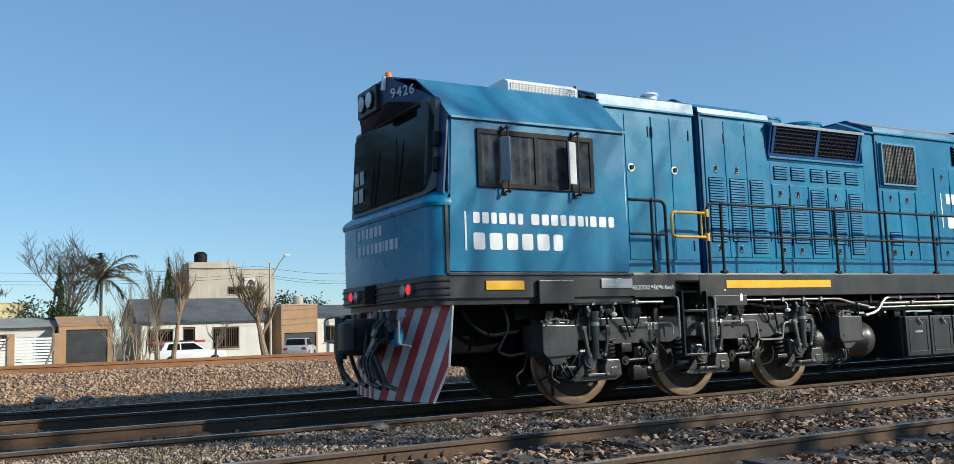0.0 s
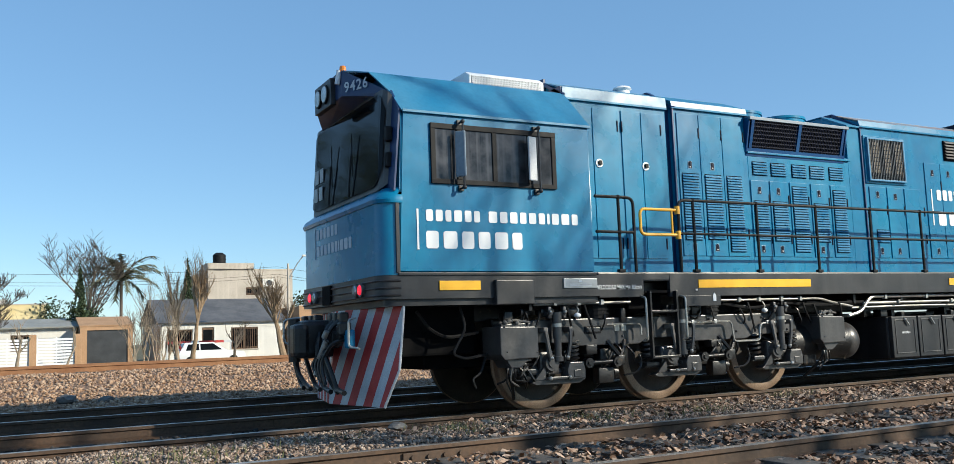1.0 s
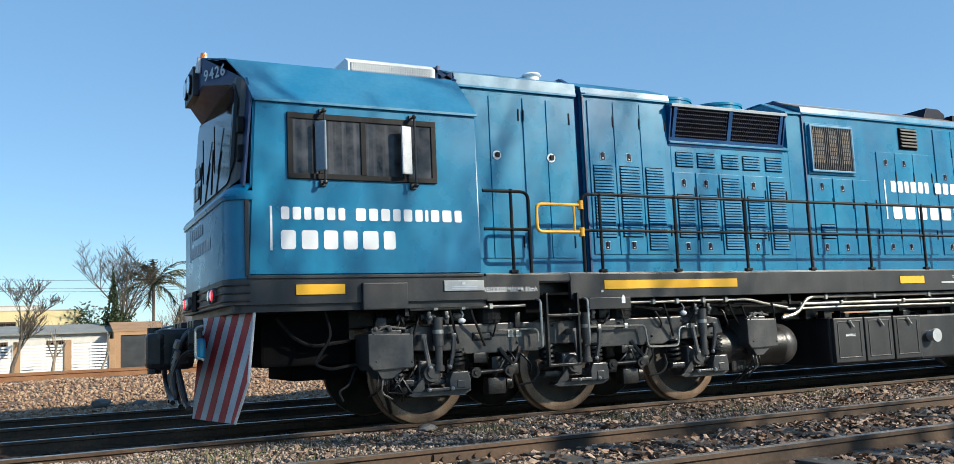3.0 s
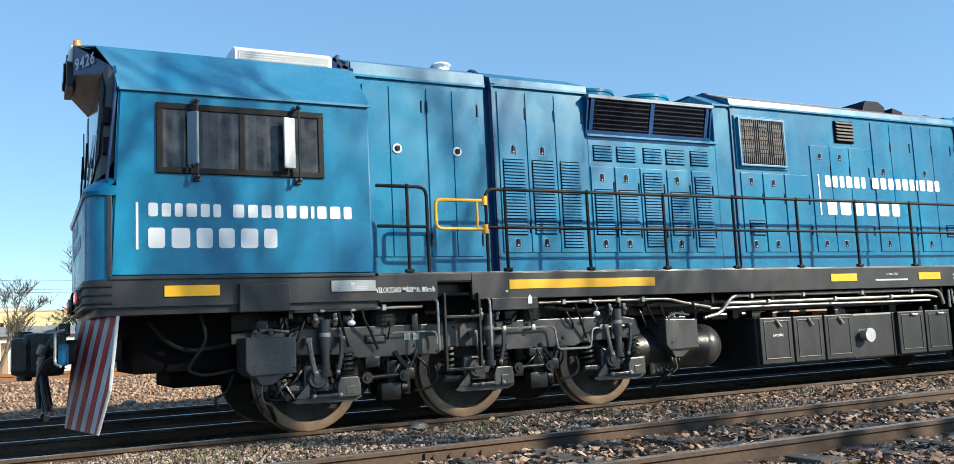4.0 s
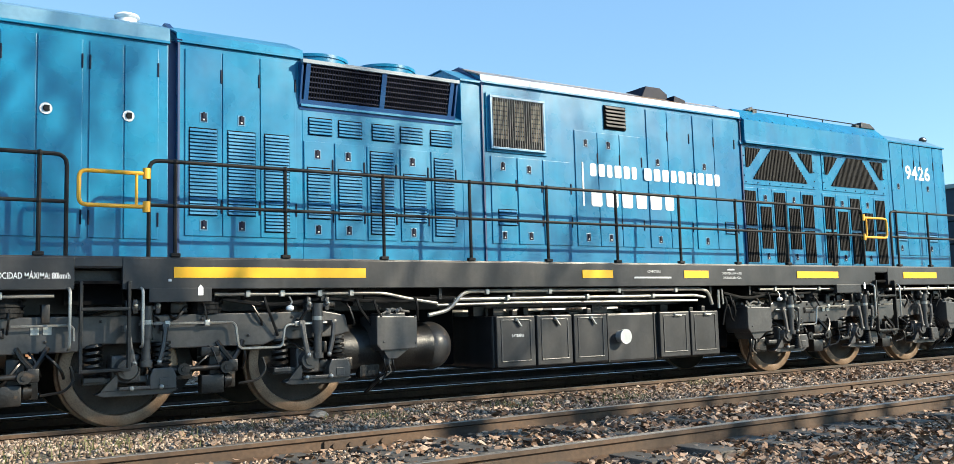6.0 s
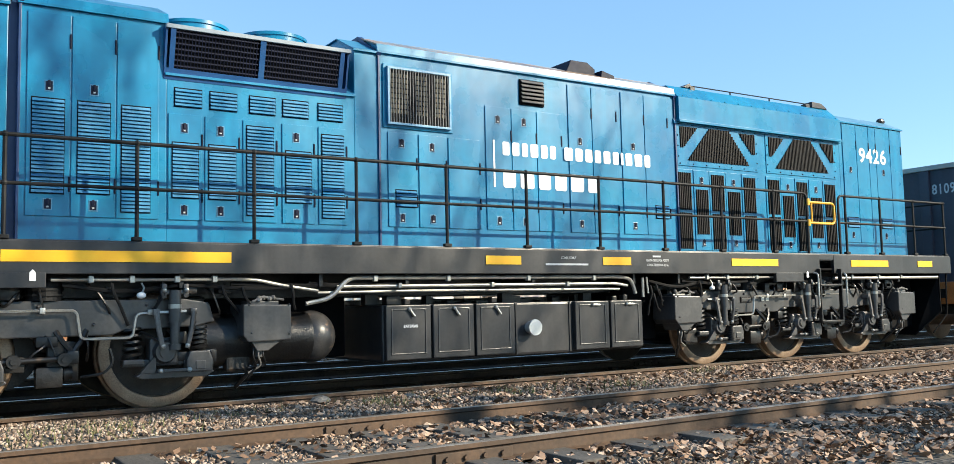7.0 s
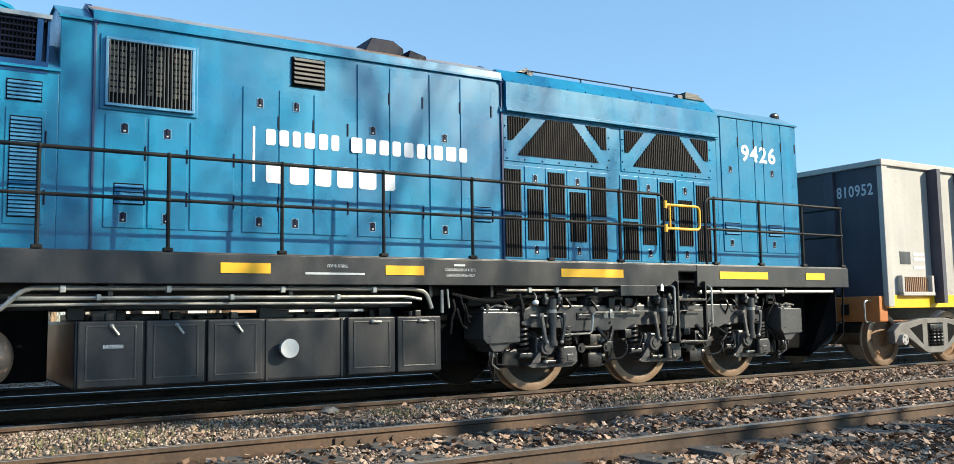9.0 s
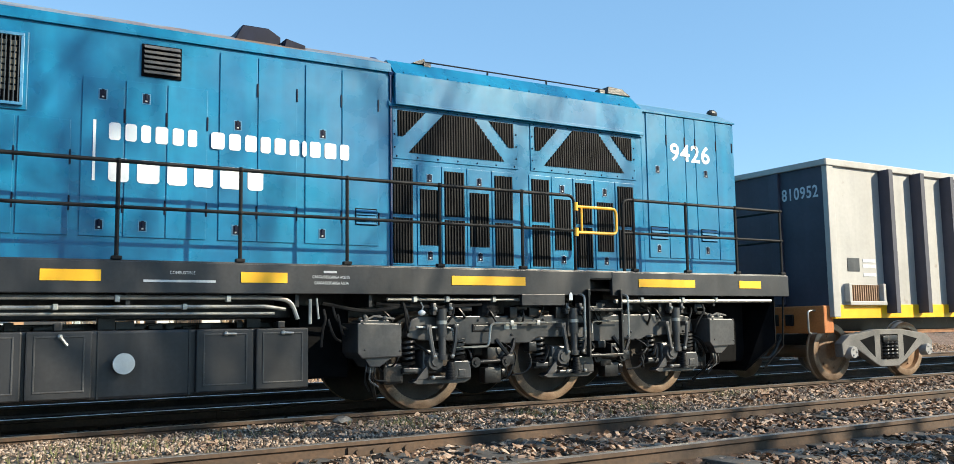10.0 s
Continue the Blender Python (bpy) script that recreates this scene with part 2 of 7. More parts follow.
def tube(bm, pts, r, seg=8, mat=0, round_at=0.0):
    """A pipe along a line of points, its bends rounded."""
    P = [Vector(p) for p in pts]
    if round_at:
        Q = [P[0]]
        for a, b, c in zip(P, P[1:], P[2:]):
            u, w = (a - b), (c - b)
            k = min(round_at, u.length * 0.45, w.length * 0.45)
            s, e = b + u.normalized() * k, b + w.normalized() * k
            for i in range(5):
                h = i / 4
                Q.append((1 - h) ** 2 * s + 2 * h * (1 - h) * b + h * h * e)
        P = Q + [P[-1]]
    tmp = bmesh.new()
    rings, side = [], None
    for i, p in enumerate(P):
        d = (P[min(i + 1, len(P) - 1)] - P[max(i - 1, 0)]).normalized()
        if side is None:
            side = d.orthogonal().normalized()
        side = (side - d * side.dot(d)).normalized()
        up = d.cross(side)
        rings.append([tmp.verts.new(p + r * (math.cos(6.28318 * k / seg) * side + math.sin(6.28318 * k / seg) * up)) for k in range(seg)])
    for a, b in zip(rings, rings[1:]):
        for k in range(seg):
            tmp.faces.new((a[k], a[(k + 1) % seg], b[(k + 1) % seg], b[k]))
    tmp.faces.new(rings[0][::-1]), tmp.faces.new(rings[-1])
    return merge(bm, tmp, mat)


def quad(bm, a, b, c, d, mat=0):
    f = bm.faces.new([bm.verts.new(p) for p in (a, b, c, d)])
    f.material_index = mat


def plate(bm, pts, thick, mat=0, bevel=0.0):
    """A flat plate through points in the place, thick to the side away from its normal."""
    tmp = bmesh.new()
    P = [Vector(p) for p in pts]
    n = (P[1] - P[0]).cross(P[2] - P[0]).normalized() * thick
    a, b = [tmp.verts.new(p) for p in P], [tmp.verts.new(p - n) for p in P]
    tmp.faces.new(a), tmp.faces.new(b[::-1])
    for i in range(len(P)):
        j = (i + 1) % len(P)
        tmp.faces.new((a[i], b[i], b[j], a[j]))
    if bevel:
        bmesh.ops.recalc_face_normals(tmp, faces=tmp.faces)
        bmesh.ops.bevel(tmp, geom=tmp.edges[:], offset=bevel, segments=2, affect="EDGES")
    return merge(bm, tmp, mat)


def writing(name, text, mat, parent, place, height, width=None, bold=0.0, turn=(90, 0, 0), thick=0.002, spacing=1.0):
    """Real letters from the built-in font; place is the lower left corner, height that of a capital."""
    cu = bpy.data.curves.new(name, "FONT")
    cu.body, cu.size, cu.offset, cu.space_character = text, 1.0, bold, spacing
    cu.resolution_u = 3
    ob = bpy.data.objects.new("tmp", cu)
    scene.collection.objects.link(ob)
    me = bpy.data.meshes.new_from_object(ob.evaluated_get(bpy.context.evaluated_depsgraph_get()))
    bpy.data.objects.remove(ob)
    bpy.data.curves.remove(cu)
    bm = bmesh.new()
    bm.from_mesh(me)
    bpy.data.meshes.remove(me)
    xs, ys = [v.co.x for v in bm.verts], [v.co.y for v in bm.verts]
    sy = height / (max(ys) - min(ys))
    sx = width / (max(xs) - min(xs)) if width else sy
    x0, y0 = min(xs), min(ys)
    for v in bm.verts:
        v.co = Vector(((v.co.x - x0) * sx, (v.co.y - y0) * sy, 0))
    bmesh.ops.transform(bm, matrix=pose(*place, *turn), verts=bm.verts)
    return part(name, bm, mat, parent)


def blocks(name, widths, mat, parent, place, height, width, turn=(90, 0, 0)):
    """A word mark as plain blocks with cut corners, one a letter: digits give their widths in tenths of the height, a space a gap."""
    wide = [0.42 if c == " " else int(c) / 10 for c in widths]
    gap = 0.13
    k, x = width / (sum(wide) + gap * (len(wide) - 1)), 0.0
    for c, w in zip(widths, wide):
        if c != " ":
            x0, x1 = (x + 0.08 * w) * k, (x + 0.92 * w) * k
            d = min(0.10 * height, 0.4 * (x1 - x0))
            bm = B()
            prism(bm, [(x0 + d, 0), (x1 - d, 0), (x1, d), (x1, height - d), (x1 - d, height), (x0 + d, height), (x0, height - d), (x0, d)], "z", -0.0015, 0.0015)
            bmesh.ops.transform(bm, matrix=pose(*place, *turn), verts=bm.verts)
            part(name, bm, mat, parent)
        x += w + gap


# ---- the locomotive, as it stands at the start ----
YC = 9.85                       # middle of its track
CAB_Y, HOOD_Y, DECK = 8.49, 8.99, 1.55
loco = thing("locomotive", (13.5, YC, 0.0), "blue diesel freight locomotive with black frame, moving slowly", "locomotive")


def mirror(y):
    return 2 * YC - y


def both(f):
    """Builds on the near and on the far side."""
    f(lambda y: y)
    f(mirror)


# deck and frame
bm = B()
box(bm, 6.9, 22.79, 8.52, mirror(8.52), 1.44, DECK, 0.008)
part("deck", bm, BLACK, loco, "black walkway deck")
for my in (lambda y: y, mirror):
    bm = B()
    for x0, x1 in ((6.9, 7.55), (7.95, 19.26), (19.6, 22.79)):
        y0, y1 = sorted((my(8.50), my(8.56)))
        box(bm, x0, x1, y0, y1, 1.25, 1.535, 0.006)
    for x0, x1 in ((8.18, 8.75), (18.26, 18.87)):   # deeper plates beside the steps
        y0, y1 = sorted((my(8.495), my(8.55)))
        box(bm, x0, x1, y0, y1, 1.13, 1.26, 0.005)
    for x0, x1 in ((7.55, 7.95), (19.26, 19.6)):    # above the step wells
        y0, y1 = sorted((my(8.505), my(8.55)))
        box(bm, x0, x1, y0, y1, 1.455, 1.535, 0.004)
        # back and tread of the well, painted with its inner shade
        y2, y3 = sorted((my(8.75), my(8.8)))
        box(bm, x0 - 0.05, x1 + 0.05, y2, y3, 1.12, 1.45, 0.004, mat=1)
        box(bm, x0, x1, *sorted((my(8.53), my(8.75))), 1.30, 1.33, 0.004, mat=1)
    part("side_sill", bm, [BLACK, SHADE_BLACK], loco, "black frame fascia with faded patches")
bm = B()
box(bm, 4.9, 22.6, 9.25, mirror(9.25), 1.02, 1.44, 0.01)
box(bm, 4.5, 22.7, 8.72, mirror(8.72), 1.30, 1.44, 0.01)
part("underframe", bm, GRIME, loco)
for x in (6.0, 9.9, 11.3, 12.3, 14.0, 15.6, 16.4, 21.4):
    bm = B()
    box(bm, x, x + 0.04, 8.6, mirror(8.6), 1.12, 1.30, 0.004)
    part("outrigger", bm, GRIME, loco)

# cab
bm = B()
prof = [(CAB_Y, 1.54), (CAB_Y, 3.27), (9.0, 3.785), (mirror(9.0), 3.785), (mirror(CAB_Y), 3.27), (mirror(CAB_Y), 1.54)]
tmp = bmesh.new()
front = {1.54: 4.38, 3.27: 4.46, 3.785: 4.46}
a = [tmp.verts.new((front[z], y, z)) for y, z in prof]
b = [tmp.verts.new((6.85, y, z)) for y, z in prof]
tmp.faces.new(a), tmp.faces.new(b[::-1])
for i in range(6):
    tmp.faces.new((a[i], b[i], b[(i + 1) % 6], a[(i + 1) % 6]))
bmesh.ops.recalc_face_normals(tmp, faces=tmp.faces)
bmesh.ops.bevel(tmp, geom=tmp.edges[:], offset=0.02, segments=3, affect="EDGES")
merge(bm, tmp)
cab = part("cab", bm, BLUE, loco, "blue cab with sloping roof edge", True)
for my in (lambda y: y, mirror):                        # roof skin that overhangs the sides
    bm = B()
    plate(bm, [(4.45, my(8.465), 3.262), (6.86, my(8.465), 3.262), (6.86, my(9.0), 3.80), (4.30, my(9.0), 3.80), (4.43, my(8.72), 3.519)], 0.014 if my(1) == 1 else -0.014)
    plate(bm, [(4.30, my(9.0), 3.80), (6.86, my(9.0), 3.80), (6.86, my(9.38), 3.885), (4.14, my(9.38), 3.905)], 0.014 if my(1) == 1 else -0.014)
    box(bm, 4.46, 6.86, *sorted((my(8.46), my(8.485))), 3.242, 3.272, 0.004)
    part("roof_panel", bm, ROOF_BLUE, cab, "faded blue sloping roof panel")
bm = B()
box(bm, 4.17, 6.86, 9.38, mirror(9.38), 3.865, 3.89, 0.004)
part("roof_panel", bm, ROOF_BLUE, cab, "faded blue roof panel")

# nose box with rounded corners
def nose_outline(x0, r=0.2, inset=0.0, back=4.5):
    y0, y1 = CAB_Y + inset, mirror(CAB_Y) - inset
    pts = [(back, y0)]
    for i in range(7):
        h = math.radians(-90 - 90 * i / 6)
        pts.append((x0 + r + r * math.cos(h), y0 + r + r * math.sin(h)))
    for i in range(7):
        h = math.radians(180 - 90 * i / 6)
        pts.append((x0 + r + r * math.cos(h), y1 - r + r * math.sin(h)))
    return pts + [(back, y1)]


bm = B()
prism(bm, nose_outline(4.19, inset=0.008, back=4.375), "z", 1.52, 2.27)
part("nose", bm, BLUE, cab, "rounded blue nose panel", True)
bm = B()
tmp = bmesh.new()
rings = []
for x0, z, ins in ((4.175, 2.27, -0.015), (4.165, 2.31, -0.02), (4.19, 2.36, 0.0), (4.30, 2.44, 0.03)):
    rings.append([tmp.verts.new((x, y, z)) for x, y in nose_outline(x0, inset=ins, back=4.44)])
for p, q in zip(rings, rings[1:]):
    for i in range(len(p) - 1):
        tmp.faces.new((p[i], p[i + 1], q[i + 1], q[i]))
tmp.faces.new(rings[0][::-1]), tmp.faces.new(rings[-1])
merge(bm, tmp)
part("nose_ledge", bm, BLUE, cab, "sloping ledge under the windscreen", True)
for my in (lambda y: y, mirror):                      # black strip between nose and side
    bm = B()
    box(bm, 4.36, 4.40, *sorted((my(8.478), my(8.5))), 1.54, 2.30, 0.004)
    box(bm, 4.38, 6.86, *sorted((my(8.475), my(8.5))), 1.515, 1.545, 0.004)
    part("edge_strip", bm, BLACK, cab)

# windscreen wrapped round the front, in a black band
def screen(bm, x_low, x_high, z0, z1, inset, r, s0=0.0, s1=1.0, mat=0, corner=0.12, steps=40):
    path0, path1 = nose_outline(x_low, r, inset, 4.44), nose_outline(x_high, r, inset, 4.52)
    def walkalong(path):
        P = [Vector((*p, 0)) for p in path]
        d = [0.0]
        for p, q in zip(P, P[1:]):
            d.append(d[-1] + (q - p).length)
        def at(s):
            s *= d[-1]
            for i in range(len(P) - 1):
                if s <= d[i + 1] + 1e-9:
                    return P[i].lerp(P[i + 1], (s - d[i]) / max(1e-9, d[i + 1] - d[i]))
            return P[-1]
        return at, d[-1]
    (f0, n0), (f1, n1) = walkalong(path0), walkalong(path1)
    cols = []
    for i in range(steps + 1):
        s = s0 + (s1 - s0) * i / steps
        e = min(s - s0, s1 - s) * n0
        cut = corner - math.sqrt(max(0, corner ** 2 - (corner - e) ** 2)) if e < corner else 0.0
        col = []
        for z in (z0 + cut, z1 - cut):
            h = (z - z0) / (z1 - z0)
            p = f0(s).lerp(f1(s), h)
            col.append(bm.verts.new((p.x, p.y, z)))
        cols.append(col)
    for p, q in zip(cols, cols[1:]):
        try:
            f = bm.faces.new((p[0], q[0], q[1], p[1]))
            f.material_index = mat
        except ValueError:
            pass


# black band coloured grey, the sun on its near end put into the paint
bm = B()
screen(bm, 4.275, 4.345, 2.43, 3.54, 0.17, 0.10, 0.0, 1.0, corner=0.26)
part("windscreen_surround", bm, FRAME_GREY, cab, "black rounded windscreen band, painted grey as if sunlit")
bm = B()
plate(bm, [(4.352, mirror(8.497), 2.40), (4.352, 8.497, 2.40), (4.432, 8.497, 3.28), (4.44, 8.73, 3.54), (4.44, mirror(8.73), 3.54), (4.432, mirror(8.497), 3.28)], 0.02)
part("front_pillar", bm, NAVY, cab, "dark blue front face round the windscreen")
for name, s0, s1 in (("windscreen", 0.06, 0.94),):
    bm = B()
    screen(bm, 4.265, 4.335, 2.48, 3.50, 0.16, 0.10, s0, s1, corner=0.20)
    w = part(name, bm, GLASS, cab, "dark tinted windscreen pane")
for y in (9.55, 10.25):
    bm = B()
    tube(bm, [(4.24, y, 2.48), (4.255, y - 0.06, 2.95)], 0.010, 6)
    box(bm, 4.258, 4.270, y - 0.075, y - 0.062, 2.70, 3.20, 0.003)
    part("wiper", bm, RUBBER, cab)
for z in (2.62, 2.90):                                # bulges of the frame at its near end
    bm = B()
    box(bm, 4.33, 4.40, 8.60, 8.68, z + 0.05, z + 0.21, 0.015)
    part("hinge_block", bm, RUBBER, cab)
bm = B()                                              # small white notices inside the far pane
for y, z in ((10.68, 2.60), (10.86, 2.60), (10.68, 2.83), (10.86, 2.83)):
    box(bm, 4.255 + 0.07 * (z - 2.5), 4.262 + 0.07 * (z - 2.5), y - 0.12, y + 0.01, z, z + 0.17, 0.0)
part("notice", bm, STICKER, cab, "pale notices on the pane")

# visor over the windscreen with headlights and running number
bm = B()
top = [(4.13, 9.40, 3.91), (4.13, mirror(9.40), 3.91), (4.44, mirror(8.73), 3.52), (4.60, mirror(8.80), 3.52), (4.75, mirror(9.2), 3.82), (4.75, 9.2, 3.82), (4.60, 8.80, 3.52), (4.44, 8.73, 3.52)]
low = [(4.13, 9.40, 3.61), (4.13, mirror(9.40), 3.61), (4.44, mirror(8.75), 3.47), (4.60, mirror(8.80), 3.45), (4.60, mirror(9.2), 3.45), (4.60, 9.2, 3.45), (4.60, 8.80, 3.45), (4.44, 8.75, 3.47)]
tv, lv = [bm.verts.new(p) for p in top], [bm.verts.new(p) for p in low]
bm.faces.new(tv), bm.faces.new(lv[::-1])
for i in range(8):
    bm.faces.new((tv[i], lv[i], lv[(i + 1) % 8], tv[(i + 1) % 8]))
visor = part("visor", bm, NAVY, loco, "dark blue headlight visor")
bm = B()
for y in (9.79, 10.03):
    cyl(bm, (4.08, y, 3.72), (4.05, y, 3.72), 0.112, seg=20, mat=1)
    cyl(bm, (4.06, y, 3.72), (4.043, y, 3.72), 0.095, seg=20)
part("headlight", bm, [LAMP_CLEAR, RUBBER], visor, "round clear headlights")
bm = B()
box(bm, 4.07, 4.14, 9.62, mirror(9.5), 3.56, 3.88, 0.01)
part("headlight_panel", bm, BLACK, visor)
bm = B()
cyl(bm, (4.16, 9.44, 3.90), (4.16, 9.44, 3.97), 0.045, 0.035)
cyl(bm, (4.10, 9.47, 3.76), (4.12, 9.45, 3.92), 0.03, mat=1)
part("beacon", bm, [AMBER, WHITE], visor, "amber beacon on a white stub")
writing("running_number", "9426", FADED, visor, (4.137, 9.34, 3.63), 0.125, 0.36, 0.02, (90, 0, -64.5), spacing=1.15)

# side window of the cab, both sides
def cab_window(my):
    s = 1 if my(1) == 1 else -1
    y = my(CAB_Y)
    def yy(a, b):
        return sorted((y - s * a, y - s * b))
    bm = B()
    box(bm, 4.78, 6.36, *yy(0.0, 0.028), 3.09, 3.15, 0.006)
    box(bm, 4.78, 6.36, *yy(0.0, 0.028), 2.49, 2.545, 0.006)
    for x in (4.78, 6.305):
        box(bm, x, x + 0.055, *yy(0.0, 0.026), 2.53, 3.10, 0.005)
    win = part("side_window", bm, RUBBER, loco, "black-framed sliding side window")
    for x in (5.095, 5.53, 5.985):
        bm = B()
        box(bm, x, x + 0.055, *yy(0.0, 0.026), 2.545, 3.09, 0.005)
        part("mullion", bm, RUBBER, win)
    for x0, x1 in ((4.835, 5.095), (5.15, 5.53), (5.585, 5.985), (6.04, 6.305)):
        bm = B()
        box(bm, x0, x1, *yy(0.002, 0.012), 2.545, 3.09)
        part("pane", bm, CURTAIN, win)
    for x in (5.13, 6.09):
        bm = B()
        tube(bm, [(x, y - s * 0.02, 3.17), (x, y - s * 0.10, 3.17), (x, y - s * 0.10, 2.45), (x, y - s * 0.02, 2.45)], 0.012, 8, round_at=0.03)
        for z in (3.17, 2.45):
            box(bm, x - 0.03, x + 0.03, *yy(0.0, 0.03), z - 0.03, z + 0.03, 0.005)
            ball(bm, (x, y - s * 0.10, z), 0.025)
        m = part("mirror", bm, BLACK, loco, "hinged rear-view mirror")
        bm = B()
        g0 = x - 0.10 if x > 6 else x - 0.04
        box(bm, g0 - 0.06, g0 + 0.06, *yy(0.095, 0.125), 2.56, 3.06, 0.014, turn=pose(0, 0, 0, 0, 0, s * 14 if x > 6 else -s * 48))
        # on the front mirror, pale blue paint draws in the reflected sky
        part("mirror_glass", bm, PLOW_WHITE if x > 6 else INTAKE_LIP, m)


both(cab_window)
for my, off in ((lambda y: y, -0.004), (mirror, 0.004)):
    turn = (90, 0, 0) if off < 0 else (90, 0, 180)
    y = my(CAB_Y) + off
    def px(x, w):
        return x if off < 0 else x + w
    bm = B()
    box(bm, 4.60, 4.622, y - 0.002, y + 0.002, 1.785, 2.215)
    part("word_mark_rule", bm, WHITE, cab)
    blocks("word_mark_block", "776876 9887873897", WHITE, cab, (px(4.70, 1.94), y, 2.087), 0.125, 1.94, turn)
    blocks("word_mark_block", "898897", WHITE, cab, (px(4.69, 1.20), y, 1.797), 0.187, 1.20, turn)
blocks("word_mark_block", "776876", FADED, cab, (4.186, 10.58, 2.085), 0.125, 0.78, (90, 0, -90))
blocks("word_mark_block", "9887873897", FADED, cab, (4.186, 10.58, 1.885), 0.125, 1.25, (90, 0, -90))
bm = B()
box(bm, 4.184, 4.188, 10.622, 10.638, 1.86, 2.235)
part("word_mark_rule", bm, FADED, cab)

# black skirt below the cab
bm = B()
prism(bm, nose_outline(4.17, 0.16, 0.005, 6.9), "z", 1.27, 1.515)
prism(bm, nose_outline(4.26, 0.12, 0.05, 6.9), "z", 1.20, 1.275)
skirt = part("cab_skirt", bm, BLACK, loco, "black skirt with ribs below the cab", True)
bm = B()
for z in (1.31, 1.385, 1.46):
    tmp_path = [(x, y, z) for x, y in nose_outline(4.163, 0.165, 0.0, 4.40)]
    tube(bm, tmp_path, 0.012, 6)
part("rib", bm, BLACK, skirt)
bm = B()
box(bm, 4.145, 4.18, 9.98, 10.27, 1.28, 1.50, 0.006)
part("socket", bm, SHADE_BLACK, skirt)
for y in (8.98, mirror(8.98) + 0.0):
    s = 1 if y < YC else -1
    for dy, mt, nm in ((0.0, LAMP_RED, "tail_lamp"), (0.16, LAMP_CLEAR, "marker_lamp")):
        bm = B()
        cyl(bm, (4.17, y + s * dy, 1.39), (4.135, y + s * dy, 1.39), 0.075, seg=18, mat=1)
        cyl(bm, (4.14, y + s * dy, 1.39), (4.122, y + s * dy, 1.39), 0.06, 0.045, seg=18)
        part(nm, bm, [mt, BOGIE_GREY], skirt)
bm = B()
box(bm, 4.84, 5.33, 8.478, 8.49, 1.355, 1.455, 0.003)
part("yellow_plate", bm, YELLOW, skirt, "yellow reflective plate")
bm = B()
box(bm, 5.50, 5.98, 8.44, 8.55, 1.19, 1.46, 0.012)
part("door_box", bm, BLACK, skirt)
bm = B()
box(bm, 6.40, 6.86, 8.478, 8.492, 1.365, 1.475, 0.003)
sign = part("builder_plate", bm, STICKER, skirt, "grey metal plate")
bm = B()
box(bm, 6.60, 6.64, 8.473, 8.478, 1.43, 1.455)
for z in (1.385, 1.405):
    box(bm, 6.48, 6.78, 8.474, 8.478, z, z + 0.008)
part("plate_print", bm, FADED, sign)
writing("speed_notice", "VELOCIDAD MÁXIMA: 80km/h", WHITE, loco, (6.865, 8.494, 1.345), 0.068, 0.65, 0.006)

# snow-plough-like pilot with red and white stripes
def pilot(x_mid, x_side, flip):
    s = 1 if not flip else -1
    for side in (1, -1):
        o0 = Vector((x_mid, YC, 0))
        def at(u, z):                                  # u from the middle to the side, bent back
            y = YC - side * u
            return Vector((x_mid + (x_side - x_mid) * u / 1.3 + s * 0.10 * z, y, z))
        bmw = B()
        plate(bmw, [at(0, 0.16), at(1.08, 0.16), at(1.3, 0.55), at(1.3, 1.2), at(0, 1.2)], 0.02 * s * side)
        p = part("pilot", bmw, PLOW_WHITE, loco, "red and white striped steel pilot plate")
        bmr = B()
        # slanted stripes clipped to the plate
        poly = [(0, 0.16), (1.08, 0.16), (1.3, 0.55), (1.3, 1.2), (0, 1.2)]
        for k in range(-3, 9):
            lo = k * 0.31
            ps = poly
            for sign, lim in ((1, lo), (-1, lo + 0.155)):
                out = []
                for i in range(len(ps)):
                    p0, p1 = ps[i], ps[(i + 1) % len(ps)]
                    f0, f1 = [sign * ((q[0] - 0.42 * q[1]) - lim) for q in (p0, p1)]
                    if f0 >= 0:
                        out.append(p0)
                    if f0 * f1 < 0:
                        h = f0 / (f0 - f1)
                        out.append((p0[0] + h * (p1[0] - p0[0]), p0[1] + h * (p1[1] - p0[1])))
                ps = out
                if len(ps) < 3:
                    break
            if len(ps) >= 3:
                off = Vector((-0.004 * s, 0, 0))
                plate(bmr, [at(u, z) + off for u, z in ps], 0.003 * s * side)
        part("stripe", bmr, RED, p)
        bme = B()
        tube(bme, [at(1.31, 1.2), at(1.31, 0.55), at(1.09, 0.16)], 0.014, 6)
        part("edge_bar", bme, PLOW_WHITE, p)


pilot(4.06, 4.33, False)
# end plate at the rear, its deep shade painted near-black
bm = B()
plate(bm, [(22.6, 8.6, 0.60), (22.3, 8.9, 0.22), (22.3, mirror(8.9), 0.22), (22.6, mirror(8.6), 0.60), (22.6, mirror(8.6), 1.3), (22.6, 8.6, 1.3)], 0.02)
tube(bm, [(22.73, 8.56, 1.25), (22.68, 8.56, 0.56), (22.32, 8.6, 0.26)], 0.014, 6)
part("rear_pilot", bm, SHADE_BLACK, loco, "end plate with deep shade painted in")
# added block that fills in the dark below the rear deck
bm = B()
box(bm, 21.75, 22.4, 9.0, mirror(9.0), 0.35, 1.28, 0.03)
